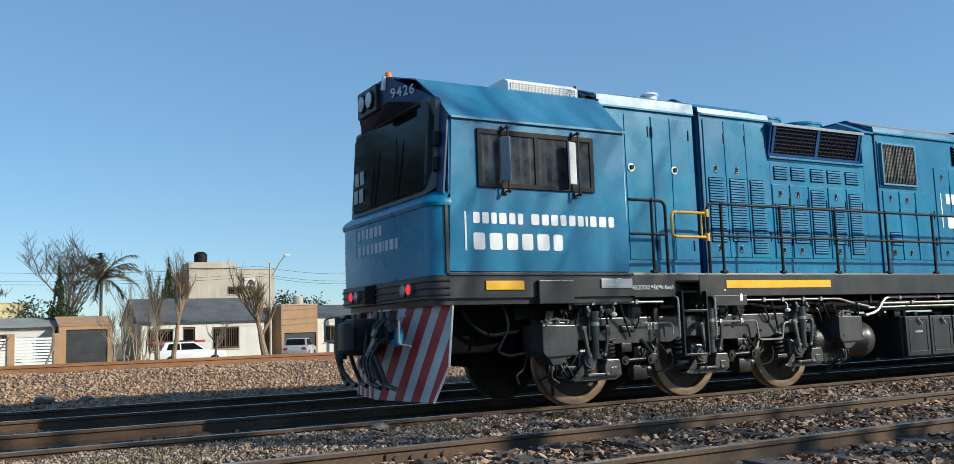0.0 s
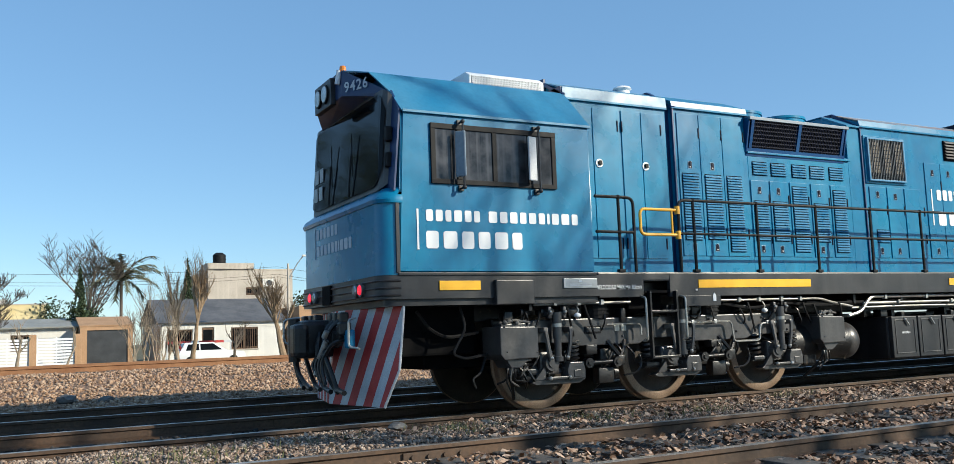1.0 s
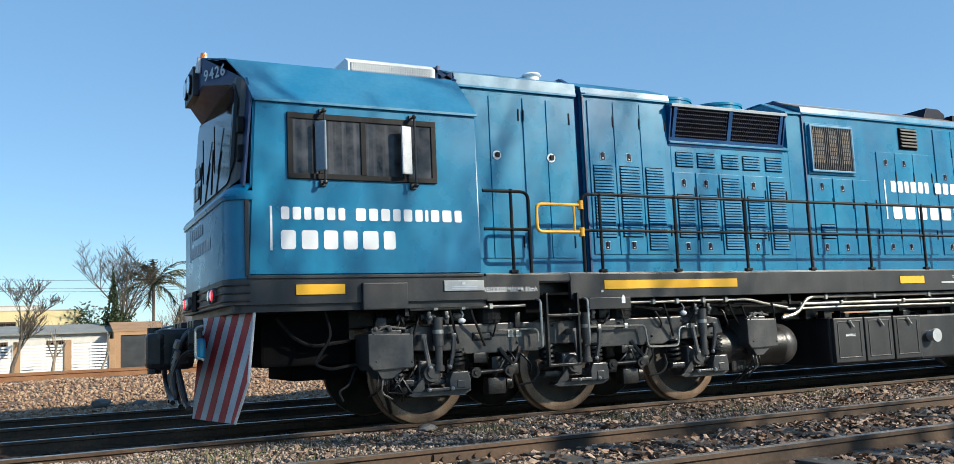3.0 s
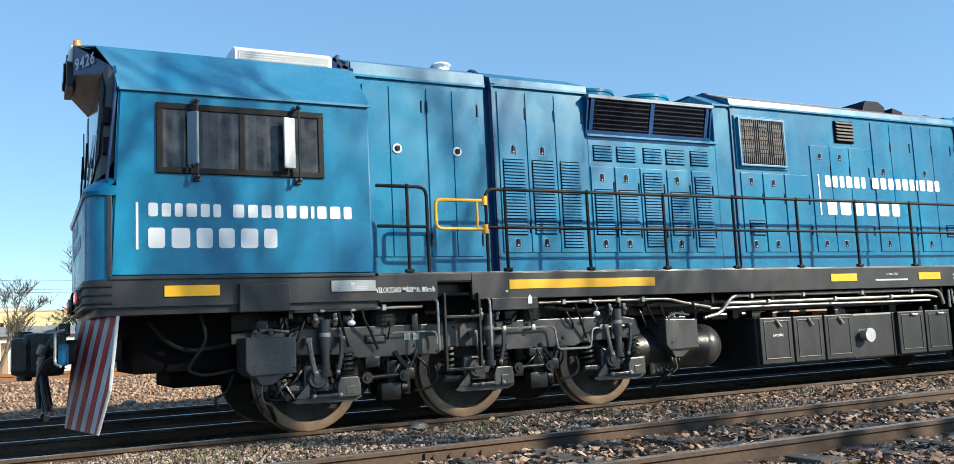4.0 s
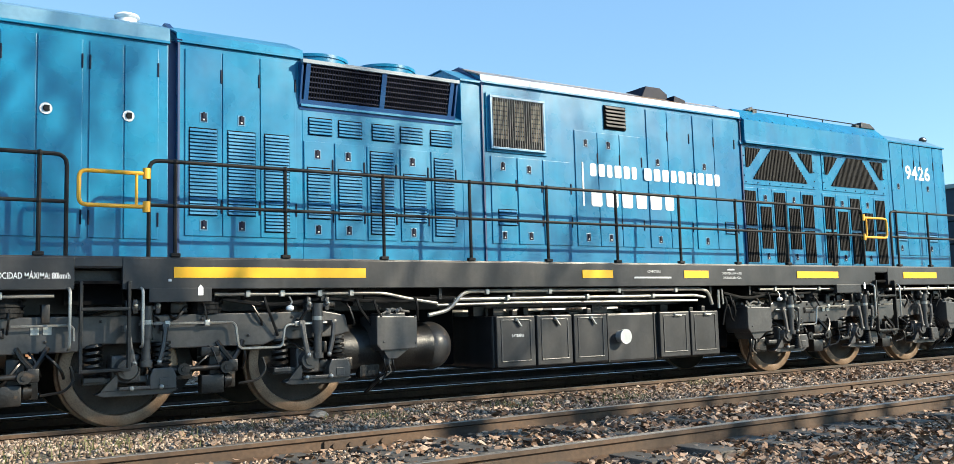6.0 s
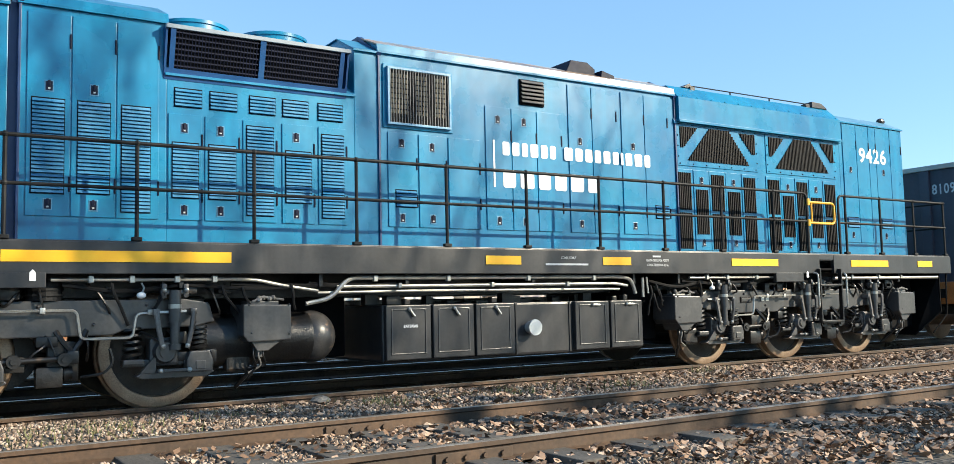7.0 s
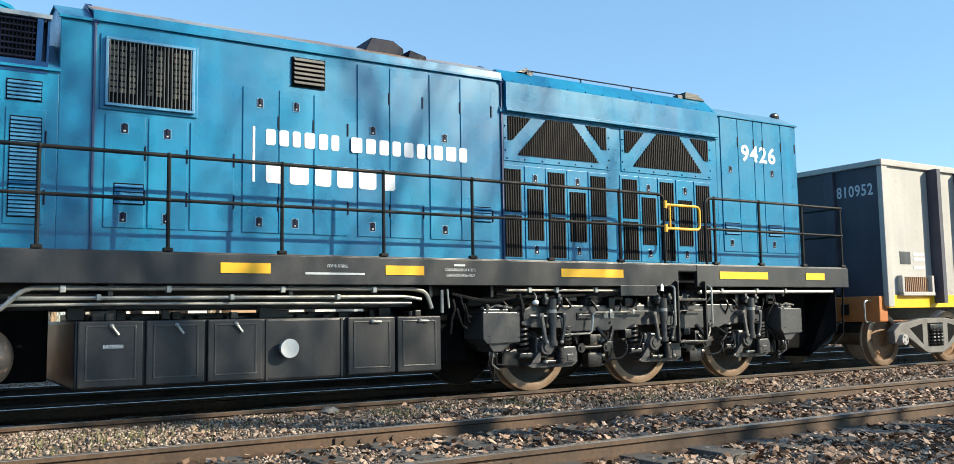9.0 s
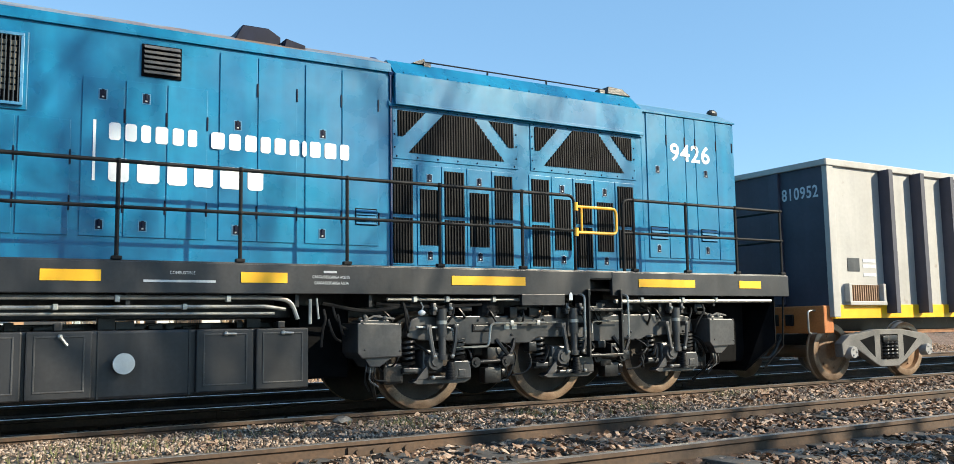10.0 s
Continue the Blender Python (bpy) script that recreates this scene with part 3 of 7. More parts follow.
part("rear_gear", bm, SHADE_BLACK, loco, "near-black block for the shade below the rear deck")
# added near-black block in place of the shade between tank and bogie
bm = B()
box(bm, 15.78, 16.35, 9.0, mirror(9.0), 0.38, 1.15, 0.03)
part("equipment_case", bm, SHADE_BLACK, loco, "near-black block for the shade beside the tank")

# couplers
def coupler(bm, x, s):
    box(bm, min(x, x + s * 0.9), max(x, x + s * 0.9), YC - 0.13, YC + 0.13, 0.78, 1.02, 0.03)
    box(bm, min(x - s * 0.02, x + s * 0.35), max(x - s * 0.02, x + s * 0.35), YC - 0.24, YC + 0.24, 0.68, 1.10, 0.06)
    box(bm, min(x - s * 0.12, x + s * 0.06), max(x - s * 0.12, x + s * 0.06), YC - 0.26, YC - 0.04, 0.70, 1.06, 0.05)
    cyl(bm, (x, YC + 0.14, 0.64), (x, YC + 0.14, 1.12), 0.07)


bm = B()
coupler(bm, 3.72, 1)
for i, y0 in enumerate((9.28, 9.45, 9.62, 10.15, 10.32, 10.6)):
    g = random.Random(40 + i)
    x0 = 3.98 - g.uniform(0, 0.1)
    tube(bm, [(4.08, y0, 1.12), (x0, y0 + 0.05, 1.02), (x0 - 0.08, y0 + g.uniform(-0.1, 0.15), 0.78), (x0 - 0.05, y0 + g.uniform(-0.1, 0.2), 0.52), (x0 - 0.02, y0 - g.uniform(0.1, 0.25), 0.36), (x0 - 0.04, y0 - g.uniform(0.3, 0.45), 0.33)], 0.027, 8, round_at=0.16)
    box(bm, 4.0, 4.10, y0 - 0.06, y0 + 0.06, 1.05, 1.17, 0.02)
for i in range(4):
    y0 = 9.18 + i * 0.10
    tube(bm, [(4.05, y0, 0.88), (3.90, y0 + 0.05, 0.84 - 0.03 * i), (3.82, y0 + 0.2, 0.62), (3.84, y0 + 0.1, 0.40 + 0.03 * i)], 0.022, 6, round_at=0.12)
for i in range(9):
    ang = i * 0.7
    box(bm, 3.93 + 0.05 * math.sin(ang), 4.06, 9.05 + i * 0.13, 9.15 + i * 0.13, 0.86 + 0.06 * math.cos(ang * 2), 1.0 + 0.06 * math.cos(ang * 2), 0.02)
part("front_coupler", bm, GRIME, loco, "black coupler with hanging air hoses")
for y0, z in ((9.22, 0.80), (9.30, 0.74), (9.38, 0.68), (9.2, 0.9), (9.5, 0.5)):
    bm = B()
    cyl(bm, (3.84, y0 + 0.1, z), (3.86, y0 + 0.06, z + 0.07), 0.03, seg=8)
    part("hose_fitting", bm, PIPE, loco)
bm = B()
coupler(bm, 23.2, -1)
for y0 in (YC - 0.45, YC - 0.6):
    tube(bm, [(22.62, y0, 0.9), (22.8, y0, 0.62), (23.0, y0 + 0.05, 0.36), (23.3, y0 + 0.05, 0.36), (23.55, y0, 0.75)], 0.025, 8, round_at=0.12)
part("rear_coupler", bm, GRIME, loco)
bm = B()
tube(bm, [(4.04, 8.86, 1.10), (3.96, 8.86, 1.08), (3.96, 8.86, 0.80), (4.0, 8.66, 0.78)], 0.012, 8, round_at=0.05)
tube(bm, [(4.1, 11.0, 1.16), (3.9, 11.05, 1.14), (3.9, 11.05, 0.85), (4.05, 11.0, 0.82)], 0.014, 8, round_at=0.06)
part("grab_iron", bm, PIPE, loco)
bm = B()
box(bm, 3.99, 4.08, 8.97, 9.10, 0.78, 0.98, 0.03)
part("jumper_socket", bm, BLUE, loco)

# ---- long hood in sections ----
def hood(name, x0, x1, eave, ridge, y_side=HOOD_Y, in_y=0.42, mat=BLUE, label="", roof_mat=None, lip=0.0):
    """A box of sheet steel with a bevelled roof; lip: the height of an upright fascia below the slope."""
    bm = B()
    p = [(y_side, DECK - 0.005), (y_side, eave), (y_side + 0.015, eave + lip), (y_side + in_y, ridge)] if lip else [(y_side, DECK - 0.005), (y_side, eave), (y_side + in_y, ridge)]
    p += [(mirror(a), b) for a, b in reversed(p)]
    prism(bm, p, "x", x0, x1, bevel=0.008)
    h = part(name, bm, mat, loco, label)
    bm = B()
    for my in (lambda y: y, mirror):
        s = 1 if my(1) == 1 else -1
        foot = (y_side - 0.03, eave - 0.012)
        if lip:
            top = (y_side - 0.012, eave + lip + 0.012)
            plate(bm, [(x0 - 0.02, my(foot[0]), foot[1]), (x1 + 0.01, my(foot[0]), foot[1]), (x1 + 0.01, my(top[0]), top[1]), (x0 - 0.02, my(top[0]), top[1])], 0.015 * s, mat=1 if lip < 0.1 else 0)
            foot = top
        plate(bm, [(x0 - 0.02, my(foot[0]), foot[1]), (x1 + 0.01, my(foot[0]), foot[1]), (x1 + 0.01, my(y_side + in_y), ridge + 0.012), (x0 - 0.02, my(y_side + in_y), ridge + 0.012)], 0.015 * s)
        box(bm, x0 - 0.02, x1 + 0.01, *sorted((my(y_side - 0.032), my(y_side - 0.005))), eave - 0.035, eave - 0.008, 0.003, mat=1)
    box(bm, x0 - 0.02, x1 + 0.01, y_side + in_y, mirror(y_side + in_y), ridge, ridge + 0.015, 0.003)
    part("hood_roof", bm, [roof_mat or ROOF_BLUE, mat], h, "weathered roof skin")
    return h


hood_a = hood("hood", 6.872, 8.47, 3.765, 4.07, y_side=9.02, in_y=0.50, lip=0.115, mat=BLUE, label="blue hood section with tall doors", roof_mat=PALE_ROOF)
hood_b = hood("hood", 8.56, 9.87, 3.79, 4.03, lip=0.055, label="blue hood section with louvred doors")
hood_c = hood("hood", 9.87, 11.90, 3.27, 3.62, in_y=0.55, label="blue hood section below the air intake")
hood_c2 = hood("hood", 11.90, 12.2, 3.80, 4.0, label="narrow blue hood section")
hood_d = hood("hood", 12.2, 16.84, 3.815, 4.05, lip=0.06, label="blue engine hood section", roof_mat=SOOTY_ROOF)
hood_e = hood("hood", 16.84, 20.58, 3.43, 3.90, in_y=0.22, label="blue radiator hood section")
hood_f = hood("hood", 20.58, 22.35, 3.785, 3.94, in_y=0.3, label="blue rear hood section", roof_mat=PALE_ROOF)
bm = B()
box(bm, 8.455, 8.575, 9.06, mirror(9.06), DECK, 3.78)
part("section_gap", bm, NAVY, loco)
for x in (8.56, 12.2, 16.85):                           # raised ribs where sections meet
    bm = B()
    plate(bm, [(x - 0.03, 8.95, 3.78), (x + 0.03, 8.95, 3.78), (x + 0.03, 9.45, 4.09), (x - 0.03, 9.45, 4.09)], 0.04)
    box(bm, x - 0.03, x + 0.03, 9.45, mirror(9.45), 4.03, 4.09, 0.004)
    box(bm, x - 0.012, x + 0.012, 8.968, 9.0, DECK, 3.80, 0.003)
    part("section_rib", bm, NAVY, loco)


def paddle_latch(parent, lx, lz, y):
    """A recessed pocket with a rounded rim, a black paddle and a pale block painted as its highlight."""
    bm = B()
    box(bm, lx - 0.040, lx + 0.040, y - 0.0175, y - 0.012, lz - 0.056, lz + 0.052, 0.002)
    box(bm, lx - 0.030, lx + 0.030, y - 0.0195, y - 0.017, lz - 0.046, lz + 0.042, 0.0, mat=1)
    box(bm, lx - 0.012, lx + 0.012, y - 0.026, y - 0.018, lz - 0.008, lz + 0.050, 0.004, mat=1)
    box(bm, lx - 0.010, lx + 0.010, y - 0.024, y - 0.019, lz - 0.034, lz - 0.018, 0.002, mat=2)
    part("latch", bm, [FADED_GLINT_BLUE, LATCH, STICKER], parent)


def door(parent, x0, x1, z0, z1, y=HOOD_Y, latch=(), louvres=(), hinge=None, near=True):
    """A hood door, its skin proud of the hood, with louvre slats, latches and hinges."""
    bm = B()
    box(bm, x0 + 0.006, x1 - 0.006, y - 0.014, y + 0.002, z0, z1, 0.004)
    d = part("hood_door", bm, BLUE, loco)
    for lx0, lx1, lz0, lz1 in louvres:
        louvre(d, lx0, lx1, lz0, lz1, y - 0.014)
    for lx, lz in latch:
        paddle_latch(d, lx, lz, y)
    if hinge:
        for hz in hinge[1:]:
            bm = B()
            box(bm, hinge[0] - 0.008, hinge[0] + 0.008, y - 0.024, y - 0.004, hz - 0.07, hz + 0.07, 0.004)
            part("hinge", bm, LATCH, d)
    return d


def louvre(parent, x0, x1, z0, z1, y):
    bm = B()
    # backing sheet paints the dark between the slats
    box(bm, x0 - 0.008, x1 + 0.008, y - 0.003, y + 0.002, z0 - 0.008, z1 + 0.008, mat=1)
    n = max(3, round((z1 - z0) / 0.036))
    st = (z1 - z0) / n
    for i in range(n):
        z = z0 + i * st
        # slat faces carry the glint in their pale blue
        quad(bm, (x0, y - 0.005, z + st * 0.88), (x1, y - 0.005, z + st * 0.88), (x1, y - 0.026, z + 0.004), (x0, y - 0.026, z + 0.004))
        quad(bm, (x0, y - 0.026, z + 0.004), (x1, y - 0.026, z + 0.004), (x1, y - 0.005, z), (x0, y - 0.005, z))
        for x in (x0, x1):
            v = [bm.verts.new(p) for p in ((x, y - 0.005, z + st * 0.88), (x, y - 0.026, z + 0.004), (x, y - 0.005, z))]
            bm.faces.new(v)
    return part("louvre", bm, [FADED_GLINT_BLUE, SHADE_BLACK], parent)


# section behind the cab
for x0, x1 in ((6.97, 7.28), (7.28, 7.68), (7.73, 8.05), (8.05, 8.38)):
    door(hood_a, x0, x1, 1.76, 3.66, 9.02, hinge=(x1 - 0.01 if x0 in (7.28, 8.05) else x0 + 0.01, 3.45, 1.95))
for x in (7.36, 8.09):
    bm = B()
    cyl(bm, (x, 9.01, 2.955), (x, 8.995, 2.955), 0.055, seg=18)
    cyl(bm, (x, 9.0, 2.955), (x, 8.985, 2.955), 0.028, seg=12, mat=1)
    box(bm, x - 0.02, x + 0.03, 8.975, 8.99, 2.93, 2.985, 0.004, mat=1)
    part("round_lock", bm, [WHITE, RUBBER], hood_a, "white round door lock")
# louvred section
for x0, x1, lx0, lx1, lz0, lt in ((8.62, 9.0, 8.67, 8.94, 2.01, 1), (9.0, 9.4, 9.06, 9.34, 2.02, 1), (9.4, 9.8, 9.45, 9.71, 1.86, 0)):
    door(hood_b, x0, x1, 1.80, 3.70, latch=((lx0 + 0.14, 3.01), (lx0 + 0.14, 1.91)) if lt else (), louvres=((lx0, lx1, lz0, 2.89),), hinge=(x1 - 0.01, 3.45, 2.1))
# section below the intake
for x0, x1 in ((9.95, 10.21), (10.30, 10.57), (10.71, 10.98), (11.07, 11.35), (11.47, 11.75)):
    louvre(hood_c, x0, x1, 2.94, 3.12, HOOD_Y - 0.002)
for x0, x1, lz0, lz1, lat in ((9.88, 10.22, 2.02, 2.57, 1), (10.24, 10.60, 2.02, 2.57, 1), (10.63, 11.0, 1.87, 2.80, 0), (11.05, 11.42, 2.02, 2.57, 1), (11.46, 11.80, 1.87, 2.78, 0)):
    door(hood_c, x0, x1, 1.80, 2.86, latch=((x0 + 0.16, 2.72), (x0 + 0.16, 1.90)) if lat else (), louvres=((x0 + 0.045, x1 - 0.045, lz0, lz1),), hinge=(x1 - 0.005, 2.6, 2.05))
# engine section
for x0, x1, z1, lat, lou in ((12.30, 12.68, 2.88, ((12.48, 2.76), (12.48, 1.90)), ((12.40, 12.66, 2.03, 2.22),)), (12.70, 13.08, 2.88, ((12.88, 2.74), (12.88, 1.90)), ()),
                             (13.1, 13.55, 2.88, (), ()), (13.63, 14.02, 3.32, ((13.815, 3.16), (13.81, 1.91)), ()), (14.02, 14.41, 3.32, ((14.21, 3.16), (14.2, 1.91)), ()),
                             (14.41, 14.81, 3.32, (), ()), (14.92, 15.32, 3.73, ((15.11, 2.99), (15.10, 1.91)), ()), (15.32, 15.75, 3.73, (), ()),
                             (15.835, 16.256, 3.73, ((16.035, 2.99), (16.03, 1.91)), ()), (16.256, 16.70, 3.73, (), ((16.42, 16.66, 2.03, 2.2),))):
    door(hood_d, x0, x1, 1.80, z1, latch=lat, louvres=lou, hinge=(x1 - 0.006, z1 - 0.35, 2.1))
bm = B()
box(bm, 12.25, 13.17, HOOD_Y - 0.022, HOOD_Y, 2.93, 3.665, 0.008)
for z in (2.962, 3.605):
    box(bm, 12.29, 13.13, HOOD_Y - 0.062, HOOD_Y - 0.02, z, z + 0.028, 0.004, mat=1)
for x in (12.29, 13.102):
    box(bm, x, x + 0.028, HOOD_Y - 0.062, HOOD_Y - 0.02, 2.99, 3.605, 0.004, mat=1)
gr = part("filter_frame", bm, [BLUE, FADED_GLINT_BLUE], loco, "blue filter frame with a bright worn edge")
bm = B()
box(bm, 12.318, 13.102, HOOD_Y - 0.030, HOOD_Y - 0.020, 2.99, 3.605)
for i in range(9):
    for j in range(8):
        if i in (3, 6):
            continue
        box(bm, 12.34 + i * 0.084, 12.40 + i * 0.084, HOOD_Y - 0.038, HOOD_Y - 0.029, 3.10 + j * 0.06, 3.142 + j * 0.06, mat=1)
part("filter_core", bm, [SHADE_BLACK, MESH_BACK], gr, "brown filter core")
for i in range(22):
    bm = B()
    x = 12.325 + i * 0.0362
    box(bm, x, x + 0.009, HOOD_Y - 0.060, HOOD_Y - 0.048, 2.985, 3.61)
    part("bar", bm, DUSTY_BAR, gr)
bm = B()
# near-black base puts the shade behind the vent's slats
box(bm, 14.16, 14.54, HOOD_Y - 0.02, HOOD_Y, 3.385, 3.71, 0.006)
vent = part("vent", bm, SHADE_BLACK, loco, "dark vent with pale slats")
for i in range(6):
    bm = B()
    z = 3.41 + i * 0.05
    plate(bm, [(14.18, HOOD_Y - 0.02, z + 0.035), (14.52, HOOD_Y - 0.02, z + 0.035), (14.52, HOOD_Y - 0.05, z), (14.18, HOOD_Y - 0.05, z)], 0.006)
    part("slat", bm, BOGIE_GREY, vent)
for turn, yoff, my in (((90, 0, 0), -0.018, lambda y: y),):
    y = HOOD_Y + yoff
    bm = B()
    box(bm, 13.737, 13.762, y - 0.002, y + 0.002, 2.325, 2.905)
    part("word_mark_rule", bm, WHITE, hood_d)
    blocks("word_mark_block", "776876 9887873897", WHITE, hood_d, (13.868, y, 2.725), 0.17, 2.48, turn)
    blocks("word_mark_block", "898897", WHITE, hood_d, (13.862, y, 2.325), 0.225, 1.535, turn)
# exhaust
bm = B()
prism(bm, [(15.14, 3.98), (15.24, 4.17), (15.52, 4.17), (15.66, 4.09), (15.66, 3.98)], "y", 9.27, mirror(9.27), bevel=0.012)
prism(bm, [(15.66, 3.95), (15.68, 4.05), (15.90, 4.0), (15.90, 3.95)], "y", 9.15, mirror(9.15), bevel=0.008)
part("exhaust_hood", bm, LATCH, loco, "soot-black exhaust hood")

# air intake with two fans
bm = B()
plate(bm, [(9.85, 8.86, 3.73), (11.79, 8.86, 3.73), (11.79, 9.30, 3.83), (9.85, 9.30, 3.83)], 0.03)
box(bm, 9.83, 11.81, 8.85, 8.90, 3.685, 3.73, 0.006)
intake = part("air_intake", bm, INTAKE_LIP, loco, "projecting louvred air intake with pale hood")
bm = B()
box(bm, 9.85, 11.79, 9.05, mirror(9.05), 3.2, 3.77, 0.006)
part("intake_body", bm, NAVY, intake)
bm = B()
for x in (9.835, 11.78):
    plate(bm, [(x, 8.87, 3.72), (x, 9.06, 3.72), (x, 9.06, 3.21), (x, 8.985, 3.21)], 0.02)
plate(bm, [(10.79, 8.855, 3.7), (10.85, 8.855, 3.7), (10.85, 8.965, 3.29), (10.79, 8.965, 3.29)], -0.03)
plate(bm, [(9.84, 8.96, 3.31), (11.79, 8.96, 3.31), (11.79, 8.985, 3.2), (9.84, 8.985, 3.2)], -0.02)
for x in (9.9, 11.71):
    plate(bm, [(x - 0.02, 8.855, 3.7), (x + 0.03, 8.855, 3.7), (x + 0.03, 8.965, 3.29), (x - 0.02, 8.965, 3.29)], -0.02)
part("intake_frame", bm, INTAKE_BLUE, intake, "deep blue grille frame")
for x0, x1 in ((9.93, 10.79), (10.85, 11.69)):
    # sheet behind the grille, its depth painted as shade
    bm = B()
    plate(bm, [(x0, 8.90, 3.69), (x1, 8.90, 3.69), (x1, 9.0, 3.31), (x0, 9.0, 3.31)], -0.01)
    part("grille_back", bm, SHADE_BLACK, intake)
    for i in range(7):
        h = (i + 0.5) / 7
        bm = B()
        y, z = 8.875 + 0.095 * h, 3.685 - 0.37 * h
        box(bm, x0, x1, y - 0.003, y + 0.012, z - 0.006, z + 0.006)
        part("grille_bar", bm, LATCH, intake)
    bm = B()
    n = 26
    for i in range(n + 1):
        x = x0 + (x1 - x0) * i / n
        plate(bm, [(x - 0.004, 8.868, 3.69), (x + 0.004, 8.868, 3.69), (x + 0.004, 8.966, 3.31), (x - 0.004, 8.966, 3.31)], -0.004)
    part("grille_wire", bm, LATCH, intake)
for x in (10.28, 11.18):
    bm = B()
    cyl(bm, (x, YC - 0.25, 3.66), (x, YC - 0.25, 3.92), 0.375, seg=36)
    cyl(bm, (x, YC - 0.25, 3.90), (x, YC - 0.25, 3.935), 0.39, seg=36)
    part("roof_fan", bm, BLUE, loco, "round blue roof fan housing", True)

# radiator end: meshes and eave
for my in (lambda y: y, mirror):
    bm = B()
    prism(bm, [(my(8.925), 3.44), (my(8.922), 3.772), (my(8.94), 3.78), (my(9.16), 3.985), (my(9.3), 3.985), (my(9.3), 3.44)], "x", 16.885, 20.56)
    box(bm, 16.88, 20.565, *sorted((my(8.908), my(8.935))), 3.41, 3.45, 0.005)
    part("radiator_eave", bm, BLUE, hood_e, "projecting sloped eave")
bm = B()
box(bm, 16.885, 20.56, 9.305, mirror(9.305), 3.95, 3.995, 0.005)
part("radiator_roof", bm, ROOF_BLUE, hood_e)
bm = B()
tube(bm, [(17.42, 9.22, 3.98), (17.42, 9.22, 4.05), (20.1, 9.22, 4.055), (20.1, 9.22, 3.98)], 0.009, 6)
for x in (18.3, 19.2):
    cyl(bm, (x, 9.22, 3.98), (x, 9.22, 4.055), 0.012, seg=6)
prism(bm, [(17.22, 4.0), (17.38, 4.07), (17.40, 4.0)], "y", 9.16, 9.3)
box(bm, 17.36, 17.46, 9.14, 9.26, 3.96, 4.02, 0.008)
prism(bm, [(20.16, 3.99), (20.18, 4.09), (20.42, 4.08), (20.56, 4.0), (20.56, 3.99)], "y", 9.15, 9.34, bevel=0.008)
box(bm, 20.04, 20.14, 9.17, 9.27, 3.98, 4.04, 0.008)
part("roof_bracket", bm, GRIME, hood_e)
bm = B()
for i in range(13):
    ball(bm, (17.0 + i * 0.29, 8.955, 3.795), 0.010, seg=6)
part("bolt", bm, LATCH, hood_e)["kind"] = "stuff"


def mesh_panel(parent, outline, y, name="radiator_mesh"):
    """Flat sheet painted with the opening's shade, behind upright bars; outline is (x, z)."""
    bm = B()
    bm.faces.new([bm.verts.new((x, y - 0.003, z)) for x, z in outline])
    x0, x1 = min(p[0] for p in outline), max(p[0] for p in outline)
    def span(x):
        zs = []
        for (xa, za), (xb, zb) in zip(outline, outline[1:] + outline[:1]):
            if xa != xb and min(xa, xb) <= x <= max(xa, xb):
                zs.append(za + (zb - za) * (x - xa) / (xb - xa))
        return (min(zs), max(zs)) if len(zs) > 1 else None
    n = int((x1 - x0) / 0.034)
    for i in range(n):
        x = x0 + (i + 0.5) * (x1 - x0) / n
        s = span(x)
        if s and s[1] - s[0] > 0.03:
            box(bm, x - 0.007, x + 0.007, y - 0.016, y - 0.006, s[0], s[1], mat=1)
    return part(name, bm, [SHADE_BLACK, DARK_BAR], parent)


for x0 in (16.87, 18.76):
    bm = B()
    y = HOOD_Y
    box(bm, x0, x0 + 1.70, y - 0.012, y + 0.002, 2.80, 3.42, 0.005)
    pn = part("radiator_panel", bm, BLUE, loco, "blue panel with angular mesh openings")
    mesh_panel(pn, [(x0 + 0.06, 3.06), (x0 + 0.06, 3.36), (x0 + 0.42, 3.36), (x0 + 0.13, 3.06)], y - 0.012)
    mesh_panel(pn, [(x0 + 0.20, 2.88), (x0 + 0.66, 3.37), (x0 + 1.07, 3.37), (x0 + 1.50, 2.88)], y - 0.012)
    bm = B()
    for k in range(7):
        for z in (2.83, 3.395):
            ball(bm, (x0 + 0.05 + k * 0.266, y - 0.013, z), 0.011, seg=6)
    for k in range(3):
        for x in (x0 + 0.025, x0 + 1.675):
            ball(bm, (x, y - 0.013, 2.93 + k * 0.15), 0.011, seg=6)
    part("bolt", bm, LATCH, pn)["kind"] = "stuff"
    mesh_panel(pn, [(x0 + 1.64, 3.06), (x0 + 1.64, 3.36), (x0 + 1.28, 3.36), (x0 + 1.56, 3.06)], y - 0.012)
